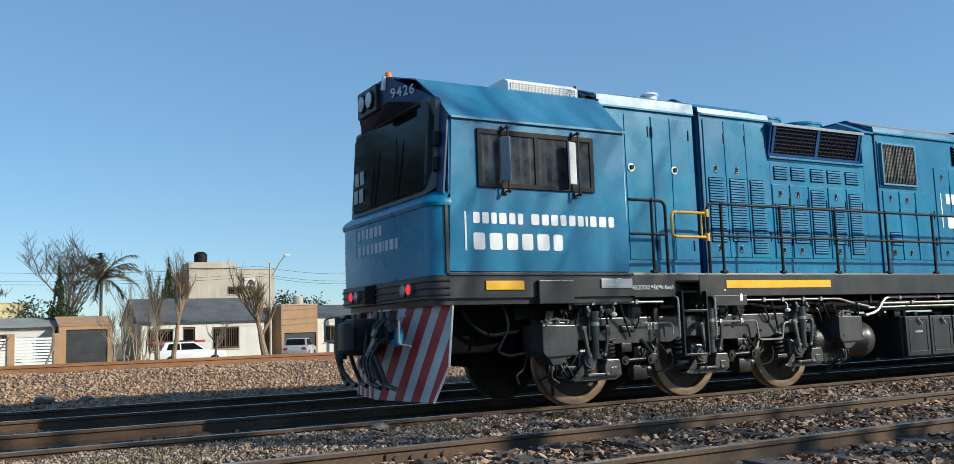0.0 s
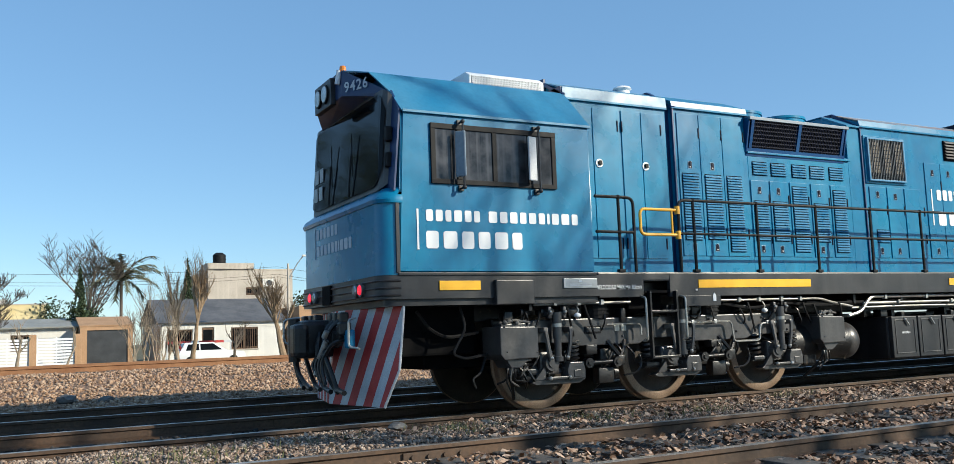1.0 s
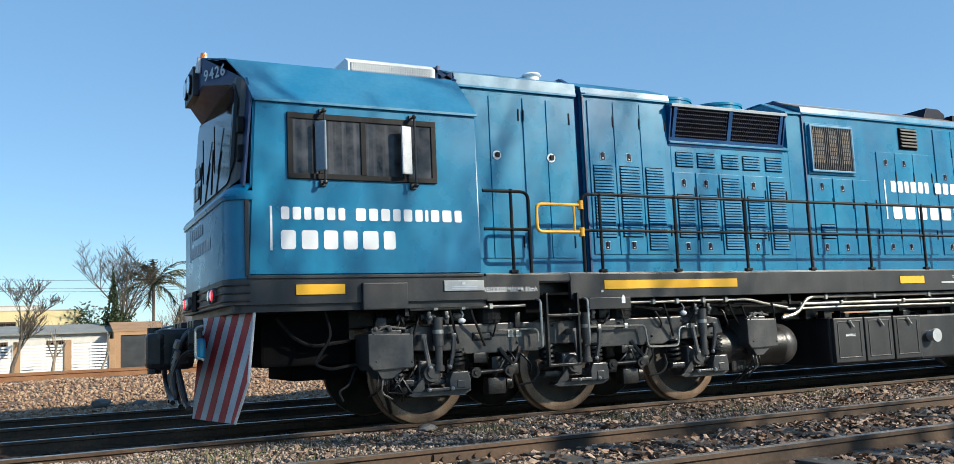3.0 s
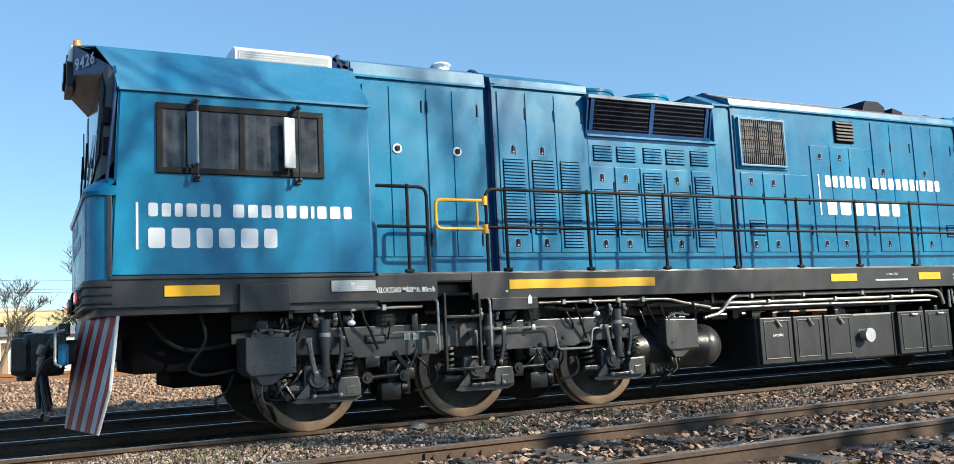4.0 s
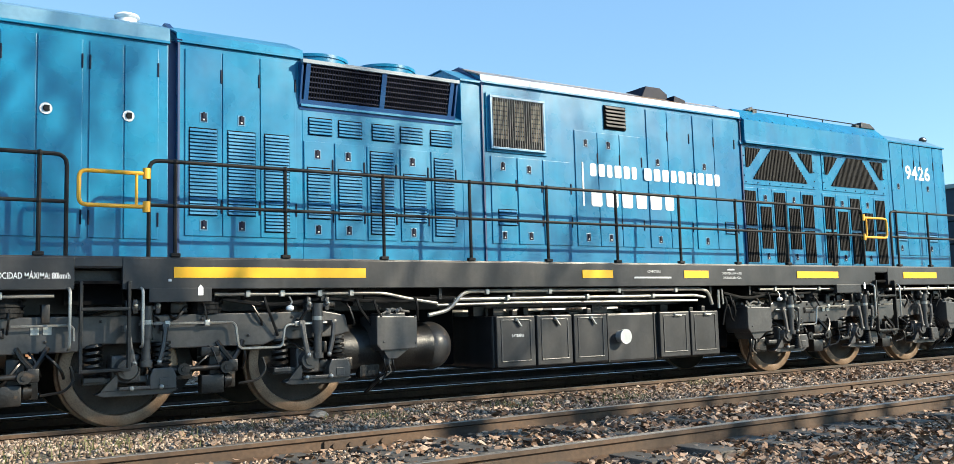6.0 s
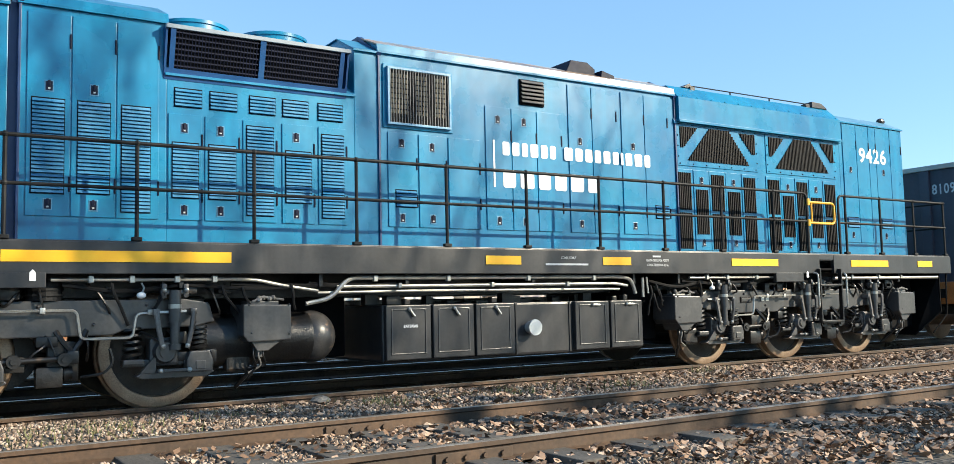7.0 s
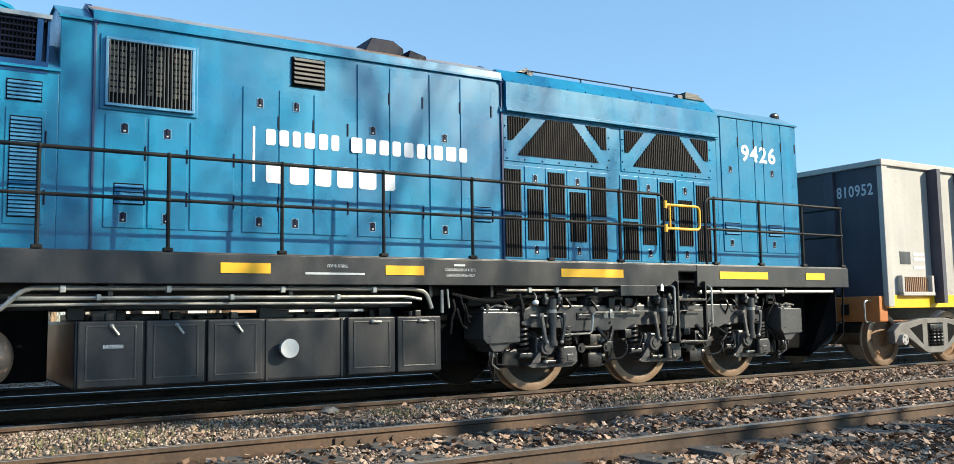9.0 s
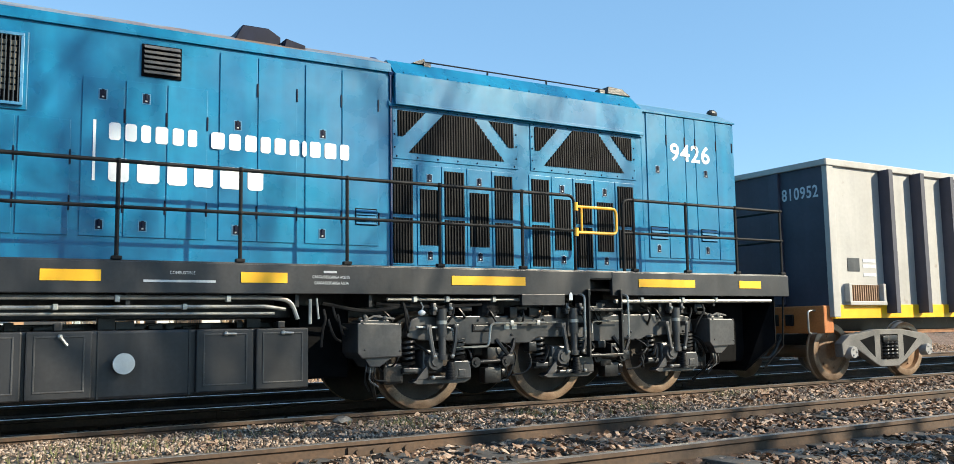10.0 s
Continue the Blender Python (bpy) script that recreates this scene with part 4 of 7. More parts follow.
for x0, x1, tall in ((16.87, 17.12, 1), (17.21, 17.46, 0), (17.53, 17.80, 1), (17.87, 18.14, 0), (18.22, 18.48, 1), (18.76, 19.03, 1), (19.10, 19.36, 0), (19.44, 19.70, 1), (19.78, 20.05, 0), (20.13, 20.40, 1)):
    z0, z1 = (1.62, 2.70) if tall else (1.83, 2.47)
    bm = B()
    box(bm, x0 - 0.03, x1 + 0.03, HOOD_Y - 0.012, HOOD_Y + 0.002, 1.60, 2.75, 0.004)
    dd = part("mesh_door", bm, BLUE, loco)
    if tall:
        mesh_panel(dd, [(x0, z0), (x0, 2.13), (x1, 2.13), (x1, z0)], HOOD_Y - 0.012)
        mesh_panel(dd, [(x0, 2.17), (x0, z1), (x1, z1), (x1, 2.17)], HOOD_Y - 0.012)
    else:
        mesh_panel(dd, [(x0, z0), (x0, z1), (x1, z1), (x1, z0)], HOOD_Y - 0.012)
        for lz in (2.60, 1.71):
            paddle_latch(dd, (x0 + x1) / 2, lz, HOOD_Y)
# rear section
for x0, x1, lat, lou in ((20.664, 21.03, ((20.85, 2.98), (20.83, 1.90)), ((20.70, 20.99, 2.03, 2.19),)), (21.03, 21.373, (), ()), (21.373, 21.571, (), ()), (21.571, 21.979, ((21.755, 2.98), (21.735, 1.90)), ((21.63, 21.92, 2.03, 2.19),)), (21.979, 22.30, (), ())):
    door(hood_f, x0, x1, 1.78, 3.74, latch=lat, louvres=lou, hinge=(x1 - 0.006, 3.4))
writing("running_number", "9426", WHITE, hood_f, (21.09, HOOD_Y - 0.0185, 3.12), 0.255, 0.75, 0.022, spacing=1.1)
bm = B()
ball(bm, (22.27, 9.3, 3.975), 0.06, squash=(1.6, 1, 1))
part("roof_lamp", bm, BLACK, hood_f)

# equipment on the roofs
bm = B()
prism(bm, [(9.20, 3.80), (9.20, 3.97), (9.30, 4.03), (10.3, 4.03), (10.3, 3.80)], "x", 5.66, 6.71, bevel=0.01)
ac = part("cooling_unit", bm, WHITE, loco, "white roof cooling unit with vents")
bm = B()
box(bm, 5.69, 6.66, 9.192, 9.198, 3.855, 3.96)
for i in range(45):
    x = 5.70 + i * 0.0213
    box(bm, x, x + 0.009, 9.186, 9.196, 3.855, 3.96, mat=1)
for z in (3.878, 3.903, 3.928):
    box(bm, 5.69, 6.66, 9.186, 9.196, z, z + 0.009, mat=1)
part("vent_grille", bm, [FRAME_GREY, WHITE], ac)
for x, y in ((7.15, 9.85), (8.17, 9.51)):
    bm = B()
    cyl(bm, (x, y, 4.0), (x, y, 4.11), 0.10, 0.10, 18)
    ball(bm, (x, y, 4.11), 0.13, squash=(1, 1, 0.35))
    part("antenna_dome", bm, WHITE, loco, "white roof antenna", True)
bm = B()                                              # front edge of the hood above the cab roof
for my in (lambda y: y, mirror):
    plate(bm, [(6.83, my(8.97), 3.80), (6.87, my(8.97), 3.80), (6.87, my(9.52), 4.10), (6.83, my(9.52), 4.10)], 0.04 if my(1) == 1 else -0.04)
box(bm, 6.83, 6.87, 9.02, mirror(9.02), 3.78, 3.90, 0.003)
box(bm, 6.83, 6.87, 9.40, mirror(9.40), 3.88, 4.09, 0.003)
part("hood_front_edge", bm, NAVY, loco)

# ---- handrails ----
HR = 8.535
def rail_run(xs, x_start, x_end, curl_start, curl_end, y=HR, top=2.45, mid=2.03):
    bm = B()
    pts = ([(x_start, y, DECK), (x_start, y, top)] if curl_start else [(x_start, y, top)]) + ([(x_end, y, top), (x_end, y, DECK)] if curl_end else [(x_end, y, top)])
    tube(bm, pts, 0.019, 8, round_at=0.10)
    tube(bm, [(x_start, y, mid), (x_end, y, mid)], 0.017, 8)
    h = part("handrail", bm, RUBBER, loco, "black tubular handrail", True)
    for x in xs:
        bm = B()
        cyl(bm, (x, y, DECK), (x, y, top + 0.01), 0.019, seg=8)
        box(bm, x - 0.045, x + 0.045, y - 0.03, y + 0.03, DECK, DECK + 0.035, 0.008)
        ball(bm, (x, y, top), 0.03, seg=8)
        ball(bm, (x, y, mid), 0.03, seg=8)
        part("post", bm, RUBBER, h)


for y in (HR, mirror(HR)):
    rail_run([7.26], 6.92, 7.48, False, True, y)
    rail_run([8.42, 9.50, 10.60, 11.70, 12.80, 13.90, 15.02, 16.13, 17.22, 18.31], 8.18, 19.07, True, True, y)
    rail_run([20.0, 20.90, 21.82, 22.71], 19.83, 22.75, True, False, y)
    for x0, x1, xp in ((7.58, 8.15, 8.16), (19.13, 19.72, 19.09)):
        bm = B()
        tube(bm, [(xp, y, 2.32), (x0 if xp > x1 else x1, y, 2.32), (x0 if xp > x1 else x1, y, 2.01), (xp, y, 2.01)], 0.019, 8, round_at=0.07)
        cyl(bm, (xp - 0.09 if xp > x1 else xp + 0.09, y, 2.01), (xp - 0.09 if xp > x1 else xp + 0.09, y, 2.32), 0.014, seg=8)
        for z in (2.32, 2.01):
            cyl(bm, (xp, y, z - 0.05), (xp, y, z + 0.05), 0.035, seg=10)
        part("safety_gate", bm, GATE_YELLOW, loco, "yellow swing gate across the steps", True)
bm = B()
for z in (2.45, 2.03):
    tube(bm, [(22.71, HR, z), (22.71, mirror(HR), z)], 0.018, 8)
part("end_handrail", bm, RUBBER, loco)

# ---- reflective marks on the sill ----
bm = B()
for x0, x1 in ((8.40, 10.36), (13.28, 13.77), (15.02, 15.48), (17.34, 18.31), (20.02, 20.98), (21.80, 22.22)):
    box(bm, x0, x1, 8.491, 8.4985, 1.355, 1.455)
    part("yellow_strip", bm, YELLOW, loco, "yellow reflective strip")
    bm = B()
bm.free()
for x0, x1, z in ((14.13, 14.78, 1.35), (15.86, 16.0, 1.46), (8.35, 8.38, 1.32)):
    bm = B()
    box(bm, x0, x1, 8.493, 8.4985, z, z + 0.022)
    part("sill_notice", bm, PLOW_WHITE, loco, "small unreadable white notice")
for text, x0, w, z in (("COMBUSTIBLE", 14.36, 0.23, 1.425), ("CARGA/DESCARGA ACEITE", 15.74, 0.40, 1.405), ("CARGA/DESCARGA AGUA", 15.76, 0.37, 1.345)):
    writing("sill_notice", text, PLOW_WHITE, loco, (x0, 8.4935, z), 0.030, w, 0.006)
for x in (8.62, 18.93):
    bm = B()
    prism(bm, [(x, 1.19), (x + 0.05, 1.19), (x + 0.05, 1.26), (x + 0.025, 1.29), (x, 1.26)], "y", 8.489, 8.4935)
    part("jacking_mark", bm, WHITE, loco)

# ---- fuel tank and boxes below the frame ----
bm = B()
box(bm, 12.04, 15.76, 8.66, mirror(8.66), 0.30, 0.92, 0.03)
for x in (13.78, 14.58):
    box(bm, x, x + 0.02, 8.648, 8.67, 0.31, 0.91)
tank = part("fuel_tank", bm, BLACK, loco, "black fuel tank with battery boxes")
for i, (x0, x1) in enumerate(((12.06, 12.61), (12.64, 13.17), (13.20, 13.73), (14.64, 15.18), (15.21, 15.74))):
    bm = B()
    box(bm, x0, x1, 8.60, 8.67, 0.325, 0.915, 0.012)
    d = part("box_door", bm, BLACK, loco, "black hinged box door")
    bm = B()
    for a in ((x0 + 0.06, x0 + 0.075, 0.40, 0.86), (x1 - 0.075, x1 - 0.06, 0.40, 0.86)):
        box(bm, a[0], a[1], 8.592, 8.602, a[2], a[3], 0.003)
    for z in (0.385, 0.86):
        box(bm, x0 + 0.06, x1 - 0.06, 8.592, 8.602, z, z + 0.014, 0.003)
    part("trim", bm, FRAME_GREY, d)
    bm = B()
    xc = (x0 + x1) / 2
    ball(bm, (xc, 8.585, 0.87), 0.024, seg=8)
    tube(bm, [(xc, 8.58, 0.87), (xc + (0.06 if i < 3 else 0.10), 8.575, 0.79 if i < 3 else 0.865)], 0.014, 8)
    part("handle", bm, PIPE, d)
    if i in (0, 2, 4):
        bm = B()
        box(bm, xc - 0.05, xc + 0.02, 8.6, 8.68, 0.915, 0.985, 0.01)
        part("catch", bm, GRIME, d)
writing("battery_notice", "BATERÍAS", WHITE, tank, (12.27, 8.597, 0.67), 0.04, 0.17, 0.02)
bm = B()
cyl(bm, (13.99, 8.67, 0.62), (13.99, 8.56, 0.62), 0.075, seg=24)
cyl(bm, (13.99, 8.575, 0.62), (13.99, 8.54, 0.62), 0.094, seg=24)
part("filler_cap", bm, SILVER, tank, "pale round filler cap", True)
bm = B()
g = random.Random(17)
box(bm, 12.1, 15.7, 9.6, 10.1, 0.92, 0.985, 0.01)
for i in range(22):
    x = 12.1 + i * 0.165 + g.uniform(-0.04, 0.04)
    w, h = g.uniform(0.03, 0.09), g.uniform(0.03, 0.13)
    y = g.uniform(8.8, 9.6)
    box(bm, x - w, x + w, y, y + 0.12, 0.92, 0.92 + h, 0.008)
part("tank_fitting", bm, GRIME, loco, "dark fittings on top of the tank")["kind"] = "stuff"
# added blocks, near-black for the dark void below the cab
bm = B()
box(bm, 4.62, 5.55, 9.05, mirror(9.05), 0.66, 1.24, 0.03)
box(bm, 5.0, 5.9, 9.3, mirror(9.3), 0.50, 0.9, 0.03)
part("traction_gear", bm, SHADE_BLACK, loco, "near-black block for the shade below the cab")
bm = B()
cyl(bm, (10.1, 8.92, 0.61), (11.31, 8.92, 0.61), 0.262, seg=32)
ball(bm, (11.33, 8.92, 0.61), 0.272, seg=32, squash=(0.95, 1, 1), mat=1)
part("air_reservoir", bm, [GRIME, RESERVOIR], loco, "grey air reservoir with domed end", True)
# added block that paints the black shadow before the tank
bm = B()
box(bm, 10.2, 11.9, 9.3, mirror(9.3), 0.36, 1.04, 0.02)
part("equipment_case", bm, SHADE_BLACK, loco)

# ---- pipes along the frame ----
Y = 8.585
for pts, r, rd in (([(11.15, Y, 0.95), (11.42, Y, 1.0), (11.62, Y, 1.21), (15.35, Y, 1.215), (15.55, Y, 1.19), (15.62, Y, 1.0)], 0.023, 0.10),
                   ([(11.5, Y + 0.02, 1.12), (15.3, Y + 0.02, 1.13), (15.5, Y + 0.02, 1.10)], 0.018, 0.05),
                   ([(8.8, Y, 1.20), (10.6, Y, 1.20), (10.9, Y + 0.03, 1.14), (11.3, Y + 0.05, 1.08)], 0.017, 0.1),
                   ([(6.05, Y, 1.19), (7.4, Y, 1.20)], 0.017, 0.0), ([(15.75, Y, 0.95), (15.75, Y, 1.2)], 0.018, 0.0),
                   ([(15.84, Y, 1.0), (15.82, Y, 1.21)], 0.012, 0.0),
                   ([(16.6, Y, 1.20), (18.5, Y, 1.20)], 0.017, 0.0), ([(19.7, Y, 1.18), (22.5, Y, 1.19)], 0.025, 0.0),
                   ([(11.3, Y + 0.06, 1.06), (12.4, Y + 0.06, 1.07), (15.4, Y + 0.06, 1.06)], 0.015, 0.1)):
    bm = B()
    tube(bm, pts, r, 8, round_at=rd)
    part("pipe", bm, PIPE, loco, "bare steel air pipe", True)
for x in (6.3, 6.62, 6.95, 9.1, 9.45, 9.85, 10.2, 11.9, 12.8, 13.9, 14.9, 16.9, 17.3, 17.9, 20.1, 20.8, 21.4):
    bm = B()
    box(bm, x, x + 0.045, Y - 0.035, Y + 0.02, 1.17, 1.235, 0.006)
    part("pipe_clamp", bm, PIPE, loco)
for x in (12.2, 13.4, 14.5):
    bm = B()
    box(bm, x, x + 0.04, Y - 0.02, Y + 0.04, 1.10, 1.155, 0.006)
    part("pipe_clamp", bm, PIPE, loco)
rng = random.Random(5)
HOSES = []
for x, z in ((6.5, 1.17), (6.75, 1.17), (9.3, 1.17), (9.75, 1.17), (10.3, 1.15), (10.5, 1.13), (11.0, 1.15), (16.8, 1.16), (17.4, 1.15), (15.9, 1.1), (15.95, 1.0), (16.0, 1.12), (16.05, 1.05), (21.2, 1.15)):
    n = rng.uniform(-0.1, 0.25)
    HOSES.append(([(x, 8.60, z), (x + 0.02, 8.585, z - 0.1), (x + n * 0.5, 8.62, z - 0.2), (x + n, 8.66, z - 0.2 - rng.random() * 0.2)], 0.014, 0.08))
for x0, x1, sag in ((8.9, 9.9, 0.08), (9.9, 11.4, 0.06), (15.9, 16.9, 0.10), (10.4, 11.9, 0.03), (16.5, 17.8, 0.05), (11.2, 12.2, 0.05)):
    HOSES.append(([(x0, 8.64, 1.16), ((x0 + x1) / 2, 8.63, 1.16 - sag), (x1, 8.64, 1.15)], 0.02, 0.3))
HOSES.append(([(5.2, 8.75, 1.2), (5.25, 8.70, 0.95), (5.12, 8.66, 0.78), (5.05, 8.65, 0.68), (5.2, 8.66, 0.62), (5.5, 8.7, 0.66)], 0.016, 0.1))
HOSES.append(([(4.75, 8.9, 1.15), (4.9, 8.9, 0.95), (5.1, 8.9, 0.85), (5.5, 8.9, 0.9)], 0.02, 0.1))
HOSES.append(([(5.5, 8.75, 0.62), (5.42, 8.72, 0.45), (5.30, 8.70, 0.40), (5.35, 8.70, 0.30)], 0.014, 0.06))
for pts, r, rd in HOSES:
    bm = B()
    tube(bm, pts, r, 6, round_at=rd)
    part("hose", bm, RUBBER, loco, "hanging black hose", True)
for x in (6.62, 9.55, 17.0):
    bm = B()
    tube(bm, [(x + 0.01, 8.60, 1.17), (x + 0.03, 8.58, 1.12), (x, 8.565, 1.07)], 0.009, 6, mat=1)
    ball(bm, (x, 8.56, 1.055), 0.038, seg=12, squash=(1.15, 1, 0.8))
    part("step_lamp", bm, [WHITE, PIPE], loco, "small white lamp", True)


# ---- bogies ----
def coil(bm, c, r, z0, z1, wire, turns=5):
    n = turns * 10
    tube(bm, [(c[0] + r * math.cos(6.2832 * i / 10), c[1] + r * math.sin(6.2832 * i / 10), z0 + (z1 - z0) * i / n) for i in range(n + 1)], wire, 5)


def bogie(xs, end_boxes, mirror_x):
    """Three axles; the side facing the camera carries springs, dampers, rods and boxes."""
    d = -1 if mirror_x else 1
    xm = xs[1]
    for my in (lambda y: y, mirror):
        near = my(1) == 1
        def Y2(a, b):
            return sorted((my(a), my(b)))
        bm = B()
        lo, hi = xs[0] - 0.30, xs[2] + 0.48
        outline = [(lo, 0.80), (lo + 0.05, 0.98), (xs[0] - 0.15, 1.02), (xs[2] + 0.2, 1.02), (hi - 0.05, 0.98), (hi, 0.80), (xs[2] + 0.3, 0.76), (xs[2] - 0.35, 0.74), (xs[2] - 0.45, 0.70), (xs[1] + 0.42, 0.70), (xs[1] + 0.3, 0.76), (xs[1] - 0.3, 0.76), (xs[1] - 0.42, 0.70), (xs[0] + 0.45, 0.70), (xs[0] + 0.35, 0.74), (xs[0] - 0.15, 0.76)]
        prism(bm, outline, "y", my(8.70), my(8.84), bevel=0.012)
        fr = part("bogie_frame", bm, FRAME_GREY, loco, "dusty dark bogie side frame")
        if near:
            bm = B()
            box(bm, xs[0] + 0.52, xs[0] + 0.75, 8.685, 8.70, 0.84, 0.93, 0.008)
            box(bm, xs[0] + 0.54, xs[0] + 0.73, 8.68, 8.69, 0.86, 0.91, 0.004, mat=1)
            part("cast_plate", bm, [RUBBER, FRAME_GREY], fr)
            for x in (xs[0] + 0.95, xs[0] + 1.05):
                bm = B()
                box(bm, x, x + 0.07, 8.69, 8.70, 0.86, 0.93, 0.003)
                part("label_plate", bm, PIPE, fr)
        for x in (xs[0] + 0.75, xs[1] + 0.75):
            bm = B()
            cyl(bm, (x, my(8.8), 1.02), (x, my(8.8), 1.20), 0.15, seg=18)
            for z in (1.06, 1.11, 1.16):
                cyl(bm, (x, my(8.8), z), (x, my(8.8), z + 0.02), 0.165, seg=18)
            part("secondary_spring", bm, RUBBER, fr)
        for k, x in enumerate(xs):
            bm = B()
            box(bm, x - 0.13, x + 0.13, *Y2(8.66, 8.86), 0.40, 0.66, 0.03)
            cyl(bm, (x, my(8.67), 0.53), (x, my(8.60), 0.53), 0.115, 0.09, 18)
            cyl(bm, (x, my(8.605), 0.53), (x, my(8.585), 0.53), 0.055, seg=12)
            for a in range(6):
                ball(bm, (x + 0.085 * math.cos(a * 1.047), my(8.622), 0.53 + 0.085 * math.sin(a * 1.047)), 0.014, seg=6)
            for s in (-1, 1):
                box(bm, x + s * 0.27 - 0.09, x + s * 0.27 + 0.09, *Y2(8.66, 8.84), 0.42, 0.47, 0.01)
                box(bm, min(x + s * 0.1, x + s * 0.36), max(x + s * 0.1, x + s * 0.36), *Y2(8.70, 8.80), 0.40, 0.46, 0.01)
            prism(bm, [(x - 0.26, 0.315), (x - 0.20, 0.29), (x + 0.38, 0.285), (x + 0.46, 0.325), (x + 0.44, 0.345), (x - 0.20, 0.345)], "y", my(8.64), my(8.78), bevel=0.006)
            prism(bm, [(x + 0.19, 0.335), (x + 0.43, 0.335), (x + 0.43, 0.45), (x + 0.40, 0.53), (x + 0.22, 0.53), (x + 0.19, 0.45)], "y", my(8.58), my(8.74), bevel=0.012)
            box(bm, x + 0.27, x + 0.36, *Y2(8.572, 8.585), 0.36, 0.44, 0.006)
            prism(bm, [(x - 0.22, 0.345), (x - 0.08, 0.345), (x - 0.08, 0.50)], "y", my(8.63), my(8.67))
            box(bm, x - 0.08, x + 0.19, *Y2(8.575, 8.615), 0.345, 0.375, 0.006)
            axle = part("axle_box", bm, FRAME_GREY, fr)
            for s in (-1, 1):
                bm = B()
                coil(bm, (x + (0.31 if s > 0 else -0.27), my(8.67 if s > 0 else 8.75)), 0.072, 0.53 if s > 0 else 0.47, 0.76, 0.019, 5)
                part("spring", bm, GRIME, fr, "", True)
            if near:
                xd = x + 0.08 if k != 1 else x + 0.16
                bm = B()
                cyl(bm, (xd, 8.60, 0.55), (xd, 8.60, 0.90), 0.042, seg=14)
                cyl(bm, (xd, 8.60, 0.80), (xd, 8.60, 1.10), 0.055, seg=14)
                cyl(bm, (xd, 8.60, 0.545), (xd, 8.60, 0.60), 0.058, seg=14)
                cyl(bm, (xd, 8.60, 0.93), (xd, 8.60, 0.97), 0.058, seg=14, mat=1)
                box(bm, xd - 0.13, xd + 0.13, 8.59, 8.66, 1.06, 1.10, 0.01)
                for s in (-1, 1):
                    box(bm, xd + s * 0.10 - 0.022, xd + s * 0.10 + 0.022, 8.58, 8.64, 1.03, 1.16, 0.008)
                part("damper", bm, [FRAME_GREY, PIPE], fr, "upright hydraulic damper", True)
                if mirror_x:                            # ribbed boot over the pushrod
                    bm = B()
                    for q in range(6):
                        cyl(bm, (x + 0.17, 8.575, 0.52 - q * 0.032), (x + 0.17, 8.575, 0.492 - q * 0.032), 0.034 + q * 0.004, 0.044 + q * 0.005, 12)
                    part("boot", bm, RUBBER, fr, "ribbed rubber boot", True)
                for s in (-1, 1):
                    bm = B()
                    tube(bm, [(xd + s * 0.17, 8.58, 0.90), (xd + s * 0.15, 8.57, 0.74), (xd + s * 0.11, 8.58, 0.56)], 0.024, 6)
                    box(bm, xd + s * 0.17 - 0.03, xd + s * 0.17 + 0.03, 8.57, 8.70, 0.87, 0.93, 0.01)
                    part("link", bm, BOGIE_GREY if s < 0 else FRAME_GREY, fr, "", True)
                    for bx, bz in ((xd + s * 0.11, 0.585), (xd + s * 0.13, 0.36), (xd + s * 0.10, 1.10)):
                        bm = B()
                        ball(bm, (bx, 8.57, bz), 0.024, seg=8)
                        part("bolt", bm, PIPE, fr)
        for k in (0, 1):
            x = (xs[k] + xs[k + 1]) / 2
            bm = B()
            x2 = xs[k] + 0.96
            tube(bm, [(xs[k] + 0.38, my(8.63), 0.50), (x2, my(8.63), 0.515)], 0.026, 10)
            for xe in (xs[k] + 0.50, x2 - 0.06):
                cyl(bm, (xe, my(8.585), 0.505), (xe, my(8.67), 0.505), 0.058, seg=14)
                cyl(bm, (xe, my(8.57), 0.505), (xe, my(8.60), 0.505), 0.028, seg=8)
            box(bm, x2 - 0.04, x2 + 0.06, *Y2(8.60, 8.70), 0.46, 0.58, 0.02)
            for dx in (0.13, -0.12):
                tube(bm, [(x2 + 0.01, my(8.63), 0.56), (x2 + dx * 0.6, my(8.65), 0.66), (x2 + dx, my(8.70), 0.75)], 0.024, 6)
            cyl(bm, (x - 0.10, my(8.74), 0.38), (x + 0.10, my(8.74), 0.38), 0.06, seg=14)
            cyl(bm, (x + 0.03, my(8.74), 0.38), (x + 0.07, my(8.74), 0.38), 0.078, seg=14)
            box(bm, x - 0.20, x + 0.02, *Y2(8.66, 8.8), 0.26, 0.44, 0.02)
            box(bm, x - 0.10, x + 0.16, *Y2(8.75, 8.85), 0.30, 0.66, 0.02)
            tube(bm, [(x + 0.16, my(8.66), 0.34), (x + 0.36, my(8.66), 0.36), (x + 0.44, my(8.66), 0.46), (x + 0.40, my(8.66), 0.58)], 0.013, 6, round_at=0.06)
            part("brake_gear", bm, GRIME, fr, "brake rods and cylinder", True)
        if near:
            bm = B()
            x = xs[1]
            tube(bm, [(x + d * a, 8.62, b) for a, b in ((0.10, 0.935), (0.97, 0.93), (1.0, 0.90), (1.03, 0.675), (1.47, 0.672), (1.50, 0.89), (1.95, 0.905))], 0.0135, 6, round_at=0.05)
